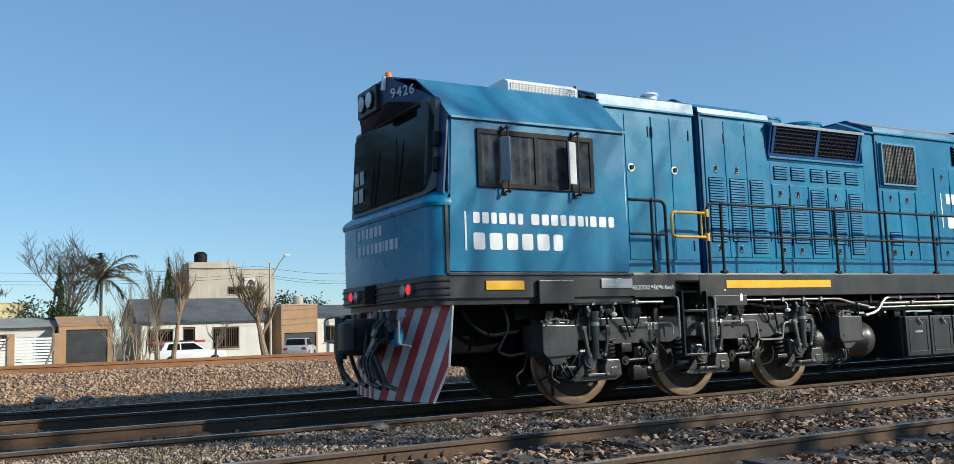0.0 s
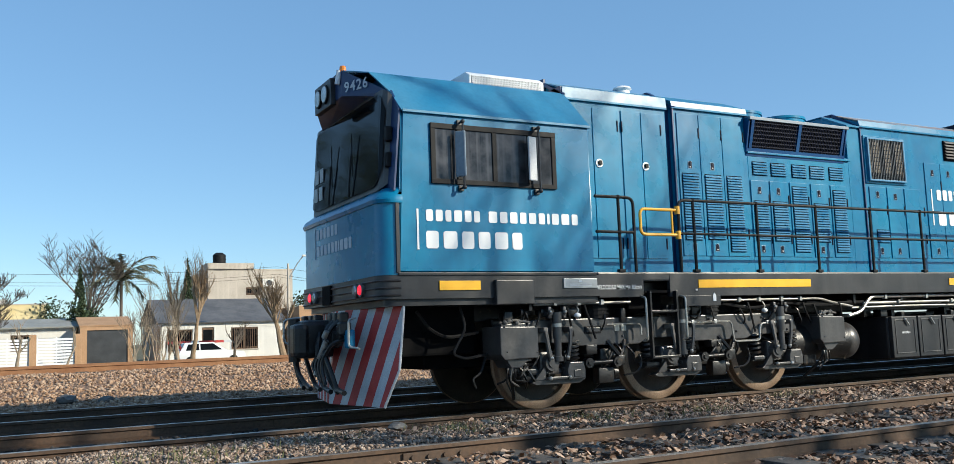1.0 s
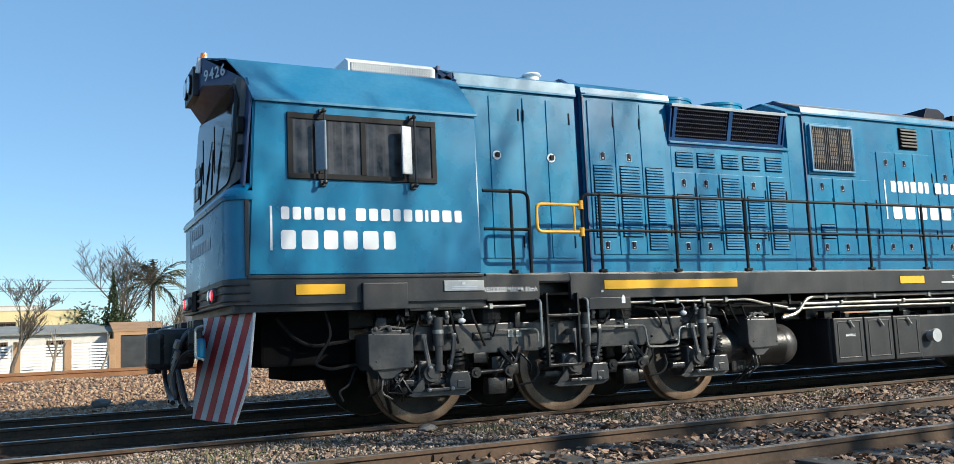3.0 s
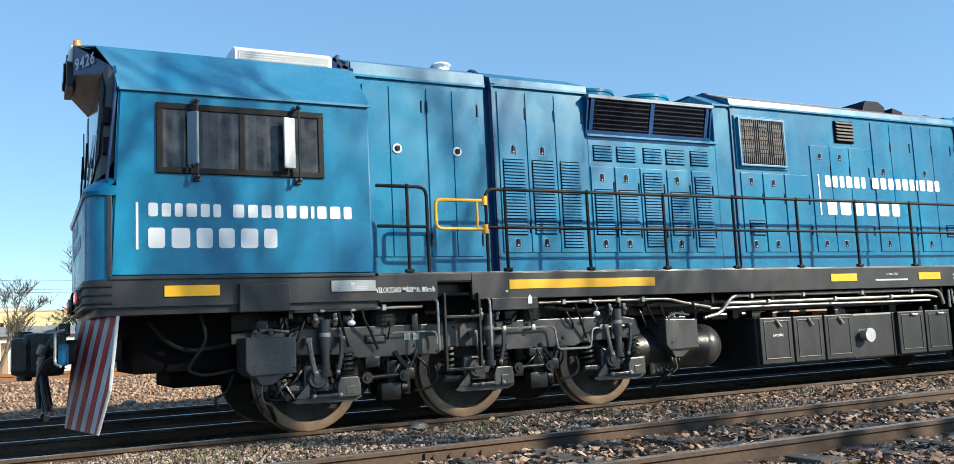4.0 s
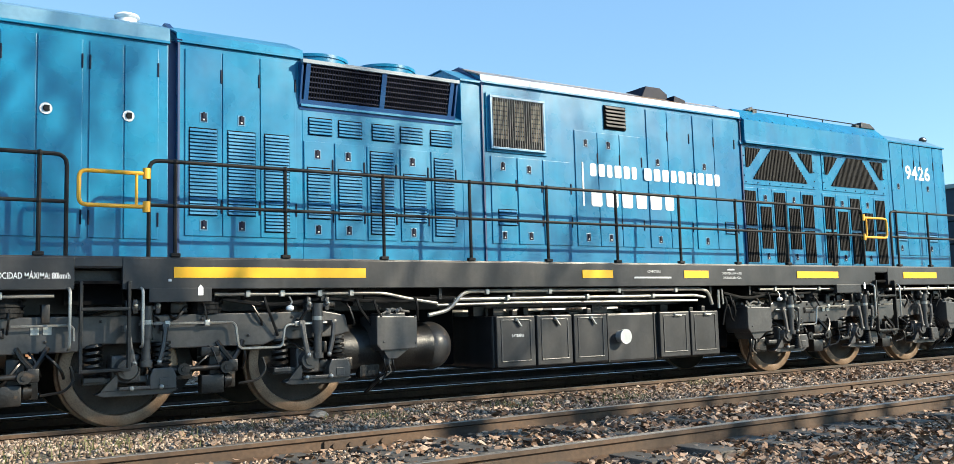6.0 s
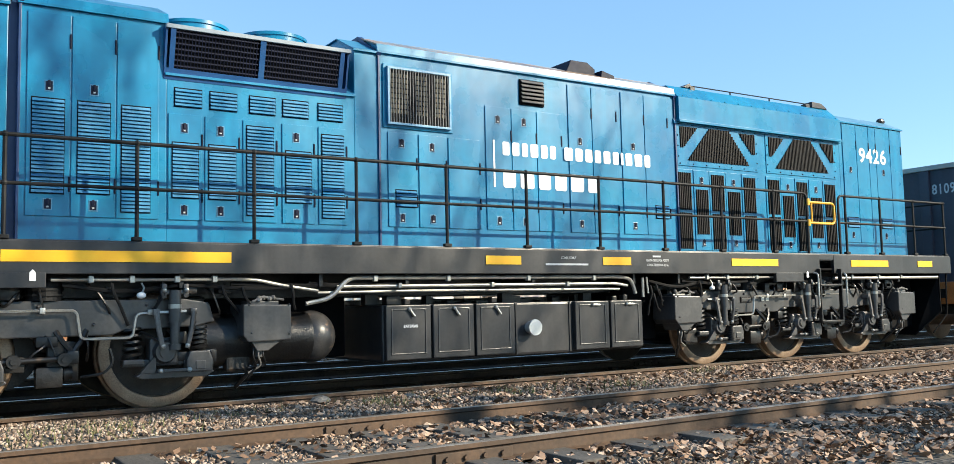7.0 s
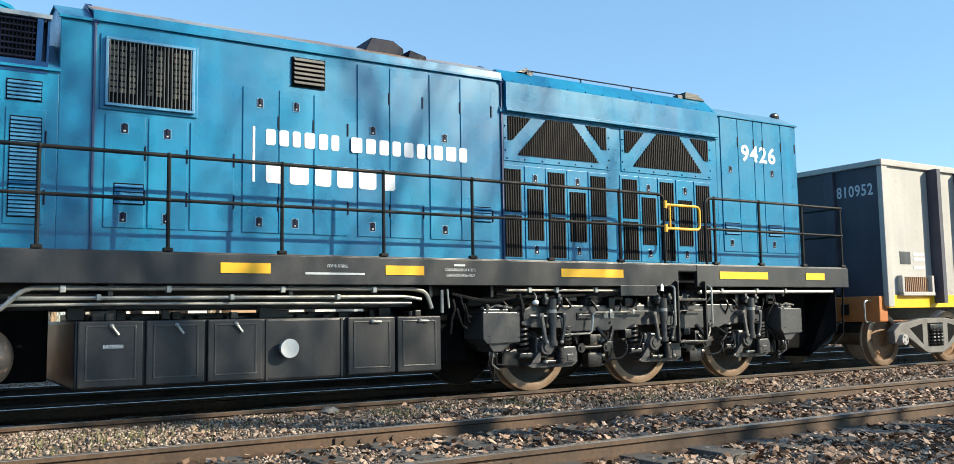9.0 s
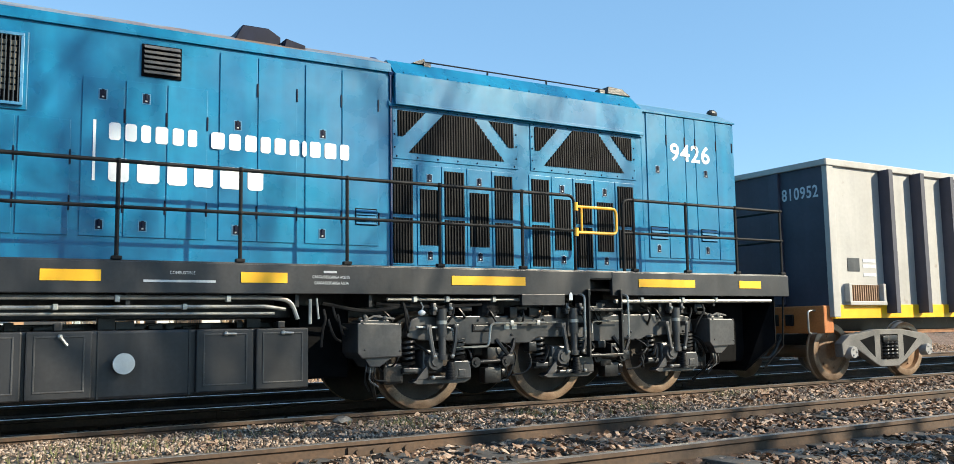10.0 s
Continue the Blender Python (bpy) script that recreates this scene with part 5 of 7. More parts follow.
            tube(bm, [(x - d * 0.95, 8.62, 0.94), (x - d * 0.45, 8.62, 0.94), (x - d * 0.45, 8.62, 0.80)], 0.011, 6, round_at=0.06)
            for a in (0.35, 0.72, 1.62):
                box(bm, x + d * a - 0.022, x + d * a + 0.022, 8.60, 8.64, 0.905 if a < 1 else 0.875, 0.96 if a < 1 else 0.925, 0.005)
            part("bogie_pipe", bm, PIPE, fr, "", True)
            g = random.Random(int(xs[0] * 7))
            bm = B()
            for i in range(58):                         # cables, brackets and brake bits
                x = g.uniform(xs[0] - 0.7, xs[2] + 0.6)
                z = g.choice((1.12, 1.08, 0.68, 0.62, 0.5))
                if g.random() < 0.6:
                    n = g.uniform(-0.25, 0.25)
                    tube(bm, [(x, 8.74, z + 0.05), (x + n * 0.3, 8.64, z), (x + n * 0.8, 8.63, z - g.uniform(0.06, 0.2)), (x + n, 8.74, z - g.uniform(0.05, 0.25))], g.uniform(0.008, 0.016), 5, round_at=0.08)
                else:
                    w, h = g.uniform(0.03, 0.09), g.uniform(0.04, 0.12)
                    box(bm, x - w, x + w, 8.66, 8.80, z - h, z + h * 0.4, 0.012)
            part("bogie_fitting", bm, GRIME, fr, "tangle of cables and brackets", True)["kind"] = "stuff"
            for i in range(10):
                bm = B()
                x = xs[0] - 0.3 + i * (xs[2] - xs[0] + 0.6) / 9
                ball(bm, (x, 8.695, 0.80 if i % 2 else 0.97), 0.016, seg=6)
                part("rivet", bm, FRAME_GREY, fr)
    for x0, x1 in end_boxes:
        bm = B()
        prism(bm, [(x0 + 0.03, 0.59), (x1 - 0.01, 0.60), (x1 - 0.01, 0.945), (x0 - 0.02, 0.955), (x0 - 0.02, 0.65)], "y", 8.50, 8.92, bevel=0.012)
        box(bm, x0 + 0.05, x1 - 0.1, 8.6, 8.8, 0.94, 0.985, 0.01)
        xc = x0 + 0.38 * (x1 - x0)
        prism(bm, [(x0 + 0.06, 0.61), (x1 - 0.04, 0.63), (xc + 0.06, 0.50), (xc - 0.05, 0.50)], "y", 8.54, 8.86, bevel=0.008)
        cyl(bm, (xc, 8.64, 0.51), (xc, 8.64, 0.44), 0.035, seg=10)
        for a, b in ((x0 + 0.035, 0.95), (x1 - 0.03, 0.945), (x0 + 0.06, 0.68), (x1 - 0.03, 0.66)):
            ball(bm, (a, 8.498, b), 0.010, seg=6)
        bx = part("sand_box", bm, FRAME_GREY, loco, "grey metal sand box on the bogie end")
        rg = random.Random(int(x0 * 10))
        side = -1 if x0 < xm else 1
        xp = x1 if side < 0 else x0
        bm = B()
        for i in range(9):
            ball(bm, (x0 + 0.08 + rg.random() * (x1 - x0 - 0.22), 8.56 + rg.random() * 0.15, 0.985 + rg.random() * 0.035), 0.024, seg=6)
        tube(bm, [(x0 + 0.1, 8.6, 0.98), (x0 + 0.2, 8.58, 1.025), (x1 - 0.05, 8.6, 0.995)], 0.012, 6)
        part("valve", bm, BOGIE_GREY, bx, "small cast valve on the lid", True)
        bm = B()
        tube(bm, [(xc, 8.64, 0.46), (xc - side * 0.04, 8.70, 0.34), (xc - side * 0.16, 8.88, 0.14)], 0.022, 6)
        part("sand_pipe", bm, GRIME, bx, "", True)
        for i in range(3):
            bm = B()
            a = xc + 0.05 * i - 0.06
            tube(bm, [(a, 8.60, 0.56), (a - 0.03, 8.56, 0.46), (a + side * 0.03, 8.60, 0.36), (a - side * (0.05 + 0.05 * i), 8.64, 0.24 + 0.05 * i)], 0.010, 5, round_at=0.06)
            part("cable", bm, BOGIE_GREY if i == 1 else GRIME, bx, "", True)
        bm = B()
        box(bm, xp - 0.12, xp + 0.12, 8.72, 8.84, 0.30, 0.52, 0.03)
        part("brake_block", bm, GRIME, bx)
    bm = B()
    for x in (xs[0] - 0.5, xm - 0.85, xm + 0.85, xs[2] + 0.5):
        box(bm, x - 0.08, x + 0.08, 9.15, mirror(9.15), 0.55, 0.92, 0.03)
    for x in xs:
        cyl(bm, (x + 0.45, 9.2, 0.52), (x + 0.45, mirror(9.2), 0.52), 0.30, seg=18)
    box(bm, xs[0] - 0.5, xs[2] + 0.5, 9.1, mirror(9.1), 0.75, 1.05, 0.03)
    part("bogie_transom", bm, GRIME, loco)


WHEELS = []


def wheelset(parent, x, r, group_y=8.90, tread=TREAD, disc=WHEEL):
    """Two wheels with flange and dished disc on an axle, turning about its own middle."""
    me_bm = B()
    for s in (-1, 1):
        prof = [(0.10, 0.02), (0.13, -0.055), (0.20, -0.05), (r - 0.175, 0.0), (r - 0.105, 0.01), (r - 0.095, -0.05), (r - 0.012, -0.052), (r, -0.045), (r + 0.004, 0.045), (r + 0.022, 0.055), (r + 0.028, 0.075), (r + 0.012, 0.085), (0.13, 0.08), (0.0, 0.08), (0.0, 0.02)]
        seg = 48
        rings = []
        for rad, off in prof:
            yy = s * (0.875 - off)
            rings.append([me_bm.verts.new((rad * math.cos(6.28318 * k / seg), yy, rad * math.sin(6.28318 * k / seg))) for k in range(seg)] if rad > 0 else None)
        for i in range(len(prof) - 1):
            if rings[i] is None or rings[i + 1] is None:
                continue
            for k in range(seg):
                f = me_bm.faces.new((rings[i][k], rings[i][(k + 1) % seg], rings[i + 1][(k + 1) % seg], rings[i + 1][k]))
                f.material_index = 0 if 4 <= i <= 10 else 1
        for k in range(6):
            a = k * 1.0472
            cyl(me_bm, (0.24 * math.cos(a), s * 0.86, 0.24 * math.sin(a)), (0.24 * math.cos(a), s * 0.905, 0.24 * math.sin(a)), 0.02, seg=8, mat=1)
    cyl(me_bm, (0, -0.88, 0), (0, 0.88, 0), 0.10, seg=16, mat=1)
    bmesh.ops.translate(me_bm, verts=me_bm.verts, vec=root_of(parent).location)
    w = part("wheelset", me_bm, [tread, disc], parent, "worn steel wheelset with bright rims", True)
    local = Vector((x, YC, r)) - root_of(parent).location
    w.location = local
    WHEELS.append((w, local, r))
    return w


bogie([6.28, 8.02, 9.78], [(5.58, 6.05), (10.50, 10.97)], False)
bogie([17.19, 18.91, 20.64], [(16.25, 16.74), (21.24, 21.68)], True)
for x in (6.28, 8.02, 9.78, 17.19, 18.91, 20.64):
    wheelset(loco, x, 0.53)

# steps up to the walkway
for x0, x1, grips in ((7.60, 8.0, (7.505, 8.11)), (19.19, 19.69, (19.10, 19.77))):
    for my in (lambda y: y, mirror):
        bm = B()
        for x in (x0, x1):
            box(bm, x - 0.013, x + 0.013, *sorted((my(8.44), my(8.50))), 0.52, 1.32, 0.004)
        for z in (0.52, 1.06):
            box(bm, x0, x1, *sorted((my(8.435), my(8.66))), z, z + 0.03, 0.006)
        st = part("step_ladder", bm, GRIME, loco, "black steel boarding steps")
        for x in grips:
            bm = B()
            tube(bm, [(x, my(8.50), 1.26), (x, my(8.42), 1.24), (x, my(8.42), 0.74), (x, my(8.50), 0.73)], 0.014, 8, round_at=0.04)
            part("grab_rail", bm, PIPE, st, "", True)

# ---- the goods wagon behind ----
wagon = thing("goods_wagon", (30.0, YC, 0.0), "grey open goods wagon with ribbed sides coupled behind", "wagon")
WX0, WX1, WY = 23.64, 36.4, 8.42
for my in (lambda y: y, mirror):
    bm = B()
    y0, y1 = sorted((my(WY), my(WY + 0.05)))
    box(bm, WX0, WX1, y0, y1, 1.12, 3.22, 0.004)
    part("side_wall", bm, WAGON_GREY, wagon, "scuffed pale grey steel side")
# end walls and posts carry their shade in the colour
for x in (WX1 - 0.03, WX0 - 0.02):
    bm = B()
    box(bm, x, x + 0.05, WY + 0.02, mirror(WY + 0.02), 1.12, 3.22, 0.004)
    endw = part("end_wall", bm, WAGON_SHADE, wagon, "end wall with its shade painted dark")
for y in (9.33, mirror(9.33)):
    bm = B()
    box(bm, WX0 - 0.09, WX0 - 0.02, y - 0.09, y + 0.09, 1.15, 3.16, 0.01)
    part("end_post", bm, WAGON_SHADE, wagon)
bm = B()
for my in (lambda y: y, mirror):
    box(bm, WX0 - 0.06, WX1 + 0.06, *sorted((my(WY - 0.05), my(WY + 0.07))), 3.17, 3.27, 0.012)
for x in (WX0 - 0.07, WX1 - 0.05):
    box(bm, x, x + 0.12, WY - 0.04, mirror(WY - 0.04), 3.175, 3.265, 0.012)
part("top_rim", bm, WAGON_GREY, wagon)
for i in range(14):
    x = 24.85 + i * 0.805
    if x > WX1 - 0.3:
        break
    bm = B()
    # left web and front flange take the painted shade, the right web none
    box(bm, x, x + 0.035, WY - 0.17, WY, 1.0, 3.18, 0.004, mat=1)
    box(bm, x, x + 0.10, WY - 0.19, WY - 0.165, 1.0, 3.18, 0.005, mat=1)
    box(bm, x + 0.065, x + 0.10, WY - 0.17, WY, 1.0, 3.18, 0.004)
    part("rib", bm, [WAGON_GREY, WAGON_SHADE], wagon, "channel rib with shade painted on web and face")
bm = B()
box(bm, WX0 - 0.03, WX0 + 0.12, WY - 0.03, WY + 0.06, 0.95, 3.2, 0.012)
part("corner_post", bm, WAGON_GREY, wagon)
bm = B()
box(bm, WX0, WX1, WY - 0.02, WY + 0.05, 0.93, 1.13, 0.006)
part("bottom_chord", bm, YELLOW, wagon, "yellow reflective bottom edge")
bm = B()
box(bm, 23.90, 24.76, WY - 0.10, WY, 1.12, 1.18, 0.01)
for x in (23.9, 24.70):
    box(bm, x, x + 0.06, WY - 0.09, WY, 1.14, 1.44, 0.01)
chute = part("discharge_flap", bm, WAGON_GREY, wagon)
bm = B()
box(bm, 23.96, 24.70, WY - 0.012, WY - 0.002, 1.18, 1.42)
for i in range(14):
    box(bm, 23.97 + i * 0.052, 23.995 + i * 0.052, WY - 0.03, WY - 0.01, 1.18, 1.42, mat=1)
part("flap_bars", bm, [SHADE_BLACK, RUSTY_DISC], chute)
bm = B()
box(bm, 24.0, 24.28, WY - 0.006, WY - 0.001, 1.62, 1.82)
part("notice_panel", bm, FRAME_GREY, wagon)
bm = B()
for z in (1.55, 1.68, 1.76):
    box(bm, 24.36, 24.66, WY - 0.006, WY - 0.001, z, z + 0.05)
part("stencil", bm, PLOW_WHITE, wagon)
writing("wagon_number", "810952", FADED, endw, (WX0 - 0.026, 9.22, 2.72), 0.19, 0.66, 0.02, (90, 0, -90), spacing=1.1)
bm = B()
box(bm, WX0 - 0.16, WX0 + 0.05, WY + 0.05, mirror(WY + 0.05), 0.72, 1.12, 0.02)
box(bm, WX0 + 0.06, WX1, 9.5, mirror(9.5), 0.72, 1.1, 0.02, mat=1)
for y in (9.0, 9.28, 10.4):
    box(bm, WX0 - 0.19, WX0 - 0.15, y, y + 0.14, 0.83, 1.0, 0.01, mat=1)
part("end_sill", bm, [ORANGE_RUST, GRIME], wagon, "orange rusty end sill")
bm = B()
coupler(bm, 23.3, 1)
part("coupler", bm, GRIME, wagon)
bm = B()
tube(bm, [(23.48, 8.62, 1.05), (23.32, 8.62, 1.05), (23.32, 8.62, 0.72), (23.48, 8.62, 0.72)], 0.014, 8, round_at=0.06)
part("grab_iron", bm, PIPE, wagon)


def freight_bogie(xa, xb, r=0.43):
    xm = (xa + xb) / 2
    for my in (lambda y: y, mirror):
        bm = B()
        y0, y1 = my(8.60), my(8.74)
        out = [(xa - 0.18, 0.36), (xa - 0.20, 0.56), (xa - 0.02, 0.68), (xm - 0.3, 0.76), (xm + 0.3, 0.76), (xb + 0.02, 0.68), (xb + 0.20, 0.56), (xb + 0.18, 0.36), (xb + 0.10, 0.44), (xb - 0.1, 0.50), (xm + 0.34, 0.24), (xm + 0.22, 0.19), (xm - 0.22, 0.19), (xm - 0.34, 0.24), (xa + 0.10, 0.50), (xa - 0.10, 0.44)]
        prism(bm, out, "y", y0, y1, bevel=0.015)
        sf = part("side_frame", bm, BOGIE_GREY, wagon, "dusty cast three-piece bogie frame")
        bm = B()
        s = 1 if my(1) == 1 else -1
        # near-black patches on the frame paint the shade of its openings
        for p in ([(xa + 0.22, 0.60), (xm - 0.36, 0.67), (xm - 0.36, 0.34)], [(xb - 0.22, 0.60), (xm + 0.36, 0.67), (xm + 0.36, 0.34)], [(xm - 0.22, 0.30), (xm - 0.22, 0.68), (xm + 0.22, 0.68), (xm + 0.22, 0.30)]):
            prism(bm, p, "y", my(8.597), my(8.62))
        part("opening", bm, SHADE_BLACK, sf)
        bm = B()
        for dx in (-0.11, 0.0, 0.11):
            coil(bm, (xm + dx, my(8.60)), 0.05, 0.30, 0.56, 0.016, 5)
        box(bm, xm - 0.18, xm + 0.18, *sorted((my(8.57), my(8.66))), 0.56, 0.66, 0.015)
        part("spring", bm, GRIME, sf, "", True)
        for x in (xa, xb):
            bm = B()
            cyl(bm, (x, my(8.66), r), (x, my(8.54), r), 0.10, 0.085, 16)
            for a in range(3):
                ball(bm, (x + 0.05 * math.cos(a * 2.09), my(8.54), r + 0.05 * math.sin(a * 2.09)), 0.018, seg=6)
            part("axle_cap", bm, AXLE_CAP, sf, "pale axle end cap", True)
    bm = B()
    box(bm, xm - 0.2, xm + 0.2, 8.7, mirror(8.7), 0.40, 0.70, 0.03)
    part("bolster", bm, GRIME, wagon)
    for x in (xa, xb):
        wheelset(wagon, x, r, tread=TREAD, disc=RUSTY_DISC)


freight_bogie(24.22, 26.08)
freight_bogie(33.6, 35.34)

# ---- ground: one sheet to the horizon ----
def ground_z(x, y):
    """Track bed near the eye, raised bank under the far line, street level beyond."""
    z = -0.165
    if 5.1 < y < 6.9:
        z = -0.145
    if 6.95 < y < 8.93:
        z = -0.15 + 0.085 * min(1, (y - 6.95) / 0.5)
    if y > 15.0:
        z = -0.165 + 0.50 * min(1, max(0, (y - 15.2) / 4.2))
    if y > 24.5:
        z = 0.335 - 0.835 * min(1, (y - 24.5) / 3.0)
    return z


xs = np.concatenate([[-2500, -900, -300, -120, -60, -30], np.arange(-18, 50.01, 0.25), [60, 80, 120, 200, 400, 1000, 2500]])
ys = np.concatenate([[-2500, -800, -200, -60, -25, -12], np.arange(-6, 26.01, 0.2), [28, 32, 40, 48, 60, 90, 150, 400, 1000, 2500]])
rng = np.random.default_rng(3)
gv = []
for y in ys:
    for x in xs:
        near = -18 <= x <= 50 and -6 <= y <= 26
        gv.append((x, y, ground_z(x, y) + (0.035 * noise.noise(Vector((x * 0.9, y * 0.9, 0))) + 0.02 * noise.noise(Vector((x * 3, y * 3, 4))) if near else 0)))
nx = len(xs)
gf = [(j * nx + i, j * nx + i + 1, (j + 1) * nx + i + 1, (j + 1) * nx + i) for j in range(len(ys) - 1) for i in range(nx - 1)]
me = bpy.data.meshes.new("ground")
me.from_pydata(gv, [], gf)


def ground_material():
    m = bpy.data.materials.new("stony_ground")
    m.use_nodes = True
    nt = m.node_tree
    N, L = nt.nodes, nt.links
    b = N["Principled BSDF"]
    geo = N.new("ShaderNodeNewGeometry")
    sep = N.new("ShaderNodeSeparateXYZ")
    L.new(geo.outputs["Position"], sep.inputs[0])
    vor = N.new("ShaderNodeTexVoronoi")
    vor.inputs["Scale"].default_value = 17
    L.new(geo.outputs["Position"], vor.inputs["Vector"])
    big = N.new("ShaderNodeTexNoise")
    big.inputs["Scale"].default_value = 1.2
    big.inputs["Detail"].default_value = 8
    L.new(geo.outputs["Position"], big.inputs["Vector"])
    def ramp(stops, src):
        r = N.new("ShaderNodeValToRGB")
        r.color_ramp.elements[0].position, r.color_ramp.elements[0].color = stops[0][0], (*stops[0][1], 1)
        r.color_ramp.elements[1].position, r.color_ramp.elements[1].color = stops[-1][0], (*stops[-1][1], 1)
        for p, c in stops[1:-1]:
            r.color_ramp.elements.new(p).color = (*c, 1)
        L.new(src, r.inputs[0])
        return r.outputs[0]
    grey = ramp([(0.0, (0.03, 0.026, 0.022)), (0.5, (0.085, 0.072, 0.06)), (1.0, (0.17, 0.145, 0.12))], vor.outputs["Color"])
    # near-black strip: shade under and behind the train put into the ground colour
    train_shade = ramp([(0.0, (0.012, 0.011, 0.011)), (1.0, (0.045, 0.041, 0.038))], vor.outputs["Color"])
    red = ramp([(0.0, (0.11, 0.066, 0.042)), (0.5, (0.23, 0.14, 0.09)), (1.0, (0.34, 0.23, 0.16))], vor.outputs["Color"])
    earth = ramp([(0.3, (0.10, 0.085, 0.05)), (0.7, (0.17, 0.15, 0.08))], big.outputs[0])
    def step(lo, hi):
        r = N.new("ShaderNodeMapRange")
        r.inputs[1].default_value, r.inputs[2].default_value = lo, hi
        L.new(sep.outputs["Y"], r.inputs[0])
        return r.outputs[0]
    def mix(f, a, c):
        x = N.new("ShaderNodeMix")
        x.data_type = "RGBA"
        L.new(f, x.inputs[0]), L.new(a, x.inputs[6]), L.new(c, x.inputs[7])
        return x.outputs[2]
    col = mix(step(26, 28), mix(step(14.8, 15.6), mix(step(8.9, 9.1), grey, train_shade), red), earth)
    moss = N.new("ShaderNodeMapRange")
    moss.inputs[1].default_value, moss.inputs[2].default_value, moss.inputs[4].default_value = 0.58, 0.68, 0.25
    L.new(big.outputs[0], moss.inputs[0])
    g = N.new("ShaderNodeRGB")
    g.outputs[0].default_value = (0.055, 0.06, 0.025, 1)
    col = mix(moss.outputs[0], col, g.outputs[0])
    L.new(col, b.inputs["Base Color"])
    b.inputs["Roughness"].default_value = 0.9
    bp = N.new("ShaderNodeBump")
    bp.inputs["Strength"].default_value, bp.inputs["Distance"].default_value = 0.9, 0.04
    L.new(vor.outputs["Distance"], bp.inputs["Height"])
    L.new(bp.outputs[0], b.inputs["Normal"])
    return m


me.materials.append(ground_material())
tagged(new("ground", me), "stony railway yard ground rising to a ballast bank", "ground", kind="structure")


def stone_material(name, stops):
    m = bpy.data.materials.new(name)
    m.use_nodes = True
    N, L = m.node_tree.nodes, m.node_tree.links
    geo = N.new("ShaderNodeNewGeometry")
    r = N.new("ShaderNodeValToRGB")
    r.color_ramp.elements[0].color, r.color_ramp.elements[1].color = (*stops[0], 1), (*stops[-1], 1)
    for i, c in enumerate(stops[1:-1]):
        r.color_ramp.elements.new((i + 1) / (len(stops) - 1)).color = (*c, 1)
    L.new(geo.outputs["Random Per Island"], r.inputs[0])
    n = N.new("ShaderNodeTexNoise")
    n.inputs["Scale"].default_value = 60
    L.new(geo.outputs["Position"], n.inputs["Vector"])
    x = N.new("ShaderNodeMix")
    x.data_type = "RGBA"
    x.blend_type = "MULTIPLY"
    x.inputs[0].default_value = 0.35
    L.new(r.outputs[0], x.inputs[6]), L.new(n.outputs[0], x.inputs[7])
    L.new(x.outputs[2], N["Principled BSDF"].inputs["Base Color"])
    N["Principled BSDF"].inputs["Roughness"].default_value = 0.85
    return m


ICO = np.array([(0, -0.53, 0.85), (0, 0.53, 0.85), (0, -0.53, -0.85), (0, 0.53, -0.85), (-0.53, 0.85, 0), (0.53, 0.85, 0), (-0.53, -0.85, 0), (0.53, -0.85, 0), (0.85, 0, 0.53), (0.85, 0, -0.53), (-0.85, 0, 0.53), (-0.85, 0, -0.53)])
ICO_F = np.array([(0, 8, 1), (0, 1, 10), (1, 8, 5), (1, 5, 4), (1, 4, 10), (0, 7, 8), (0, 6, 7), (0, 10, 6), (8, 9, 5), (8, 7, 9), (5, 9, 3), (5, 3, 4), (2, 9, 7), (2, 7, 6), (2, 3, 9), (2, 11, 3), (2, 6, 11), (4, 3, 11), (4, 11, 10), (6, 10, 11)])


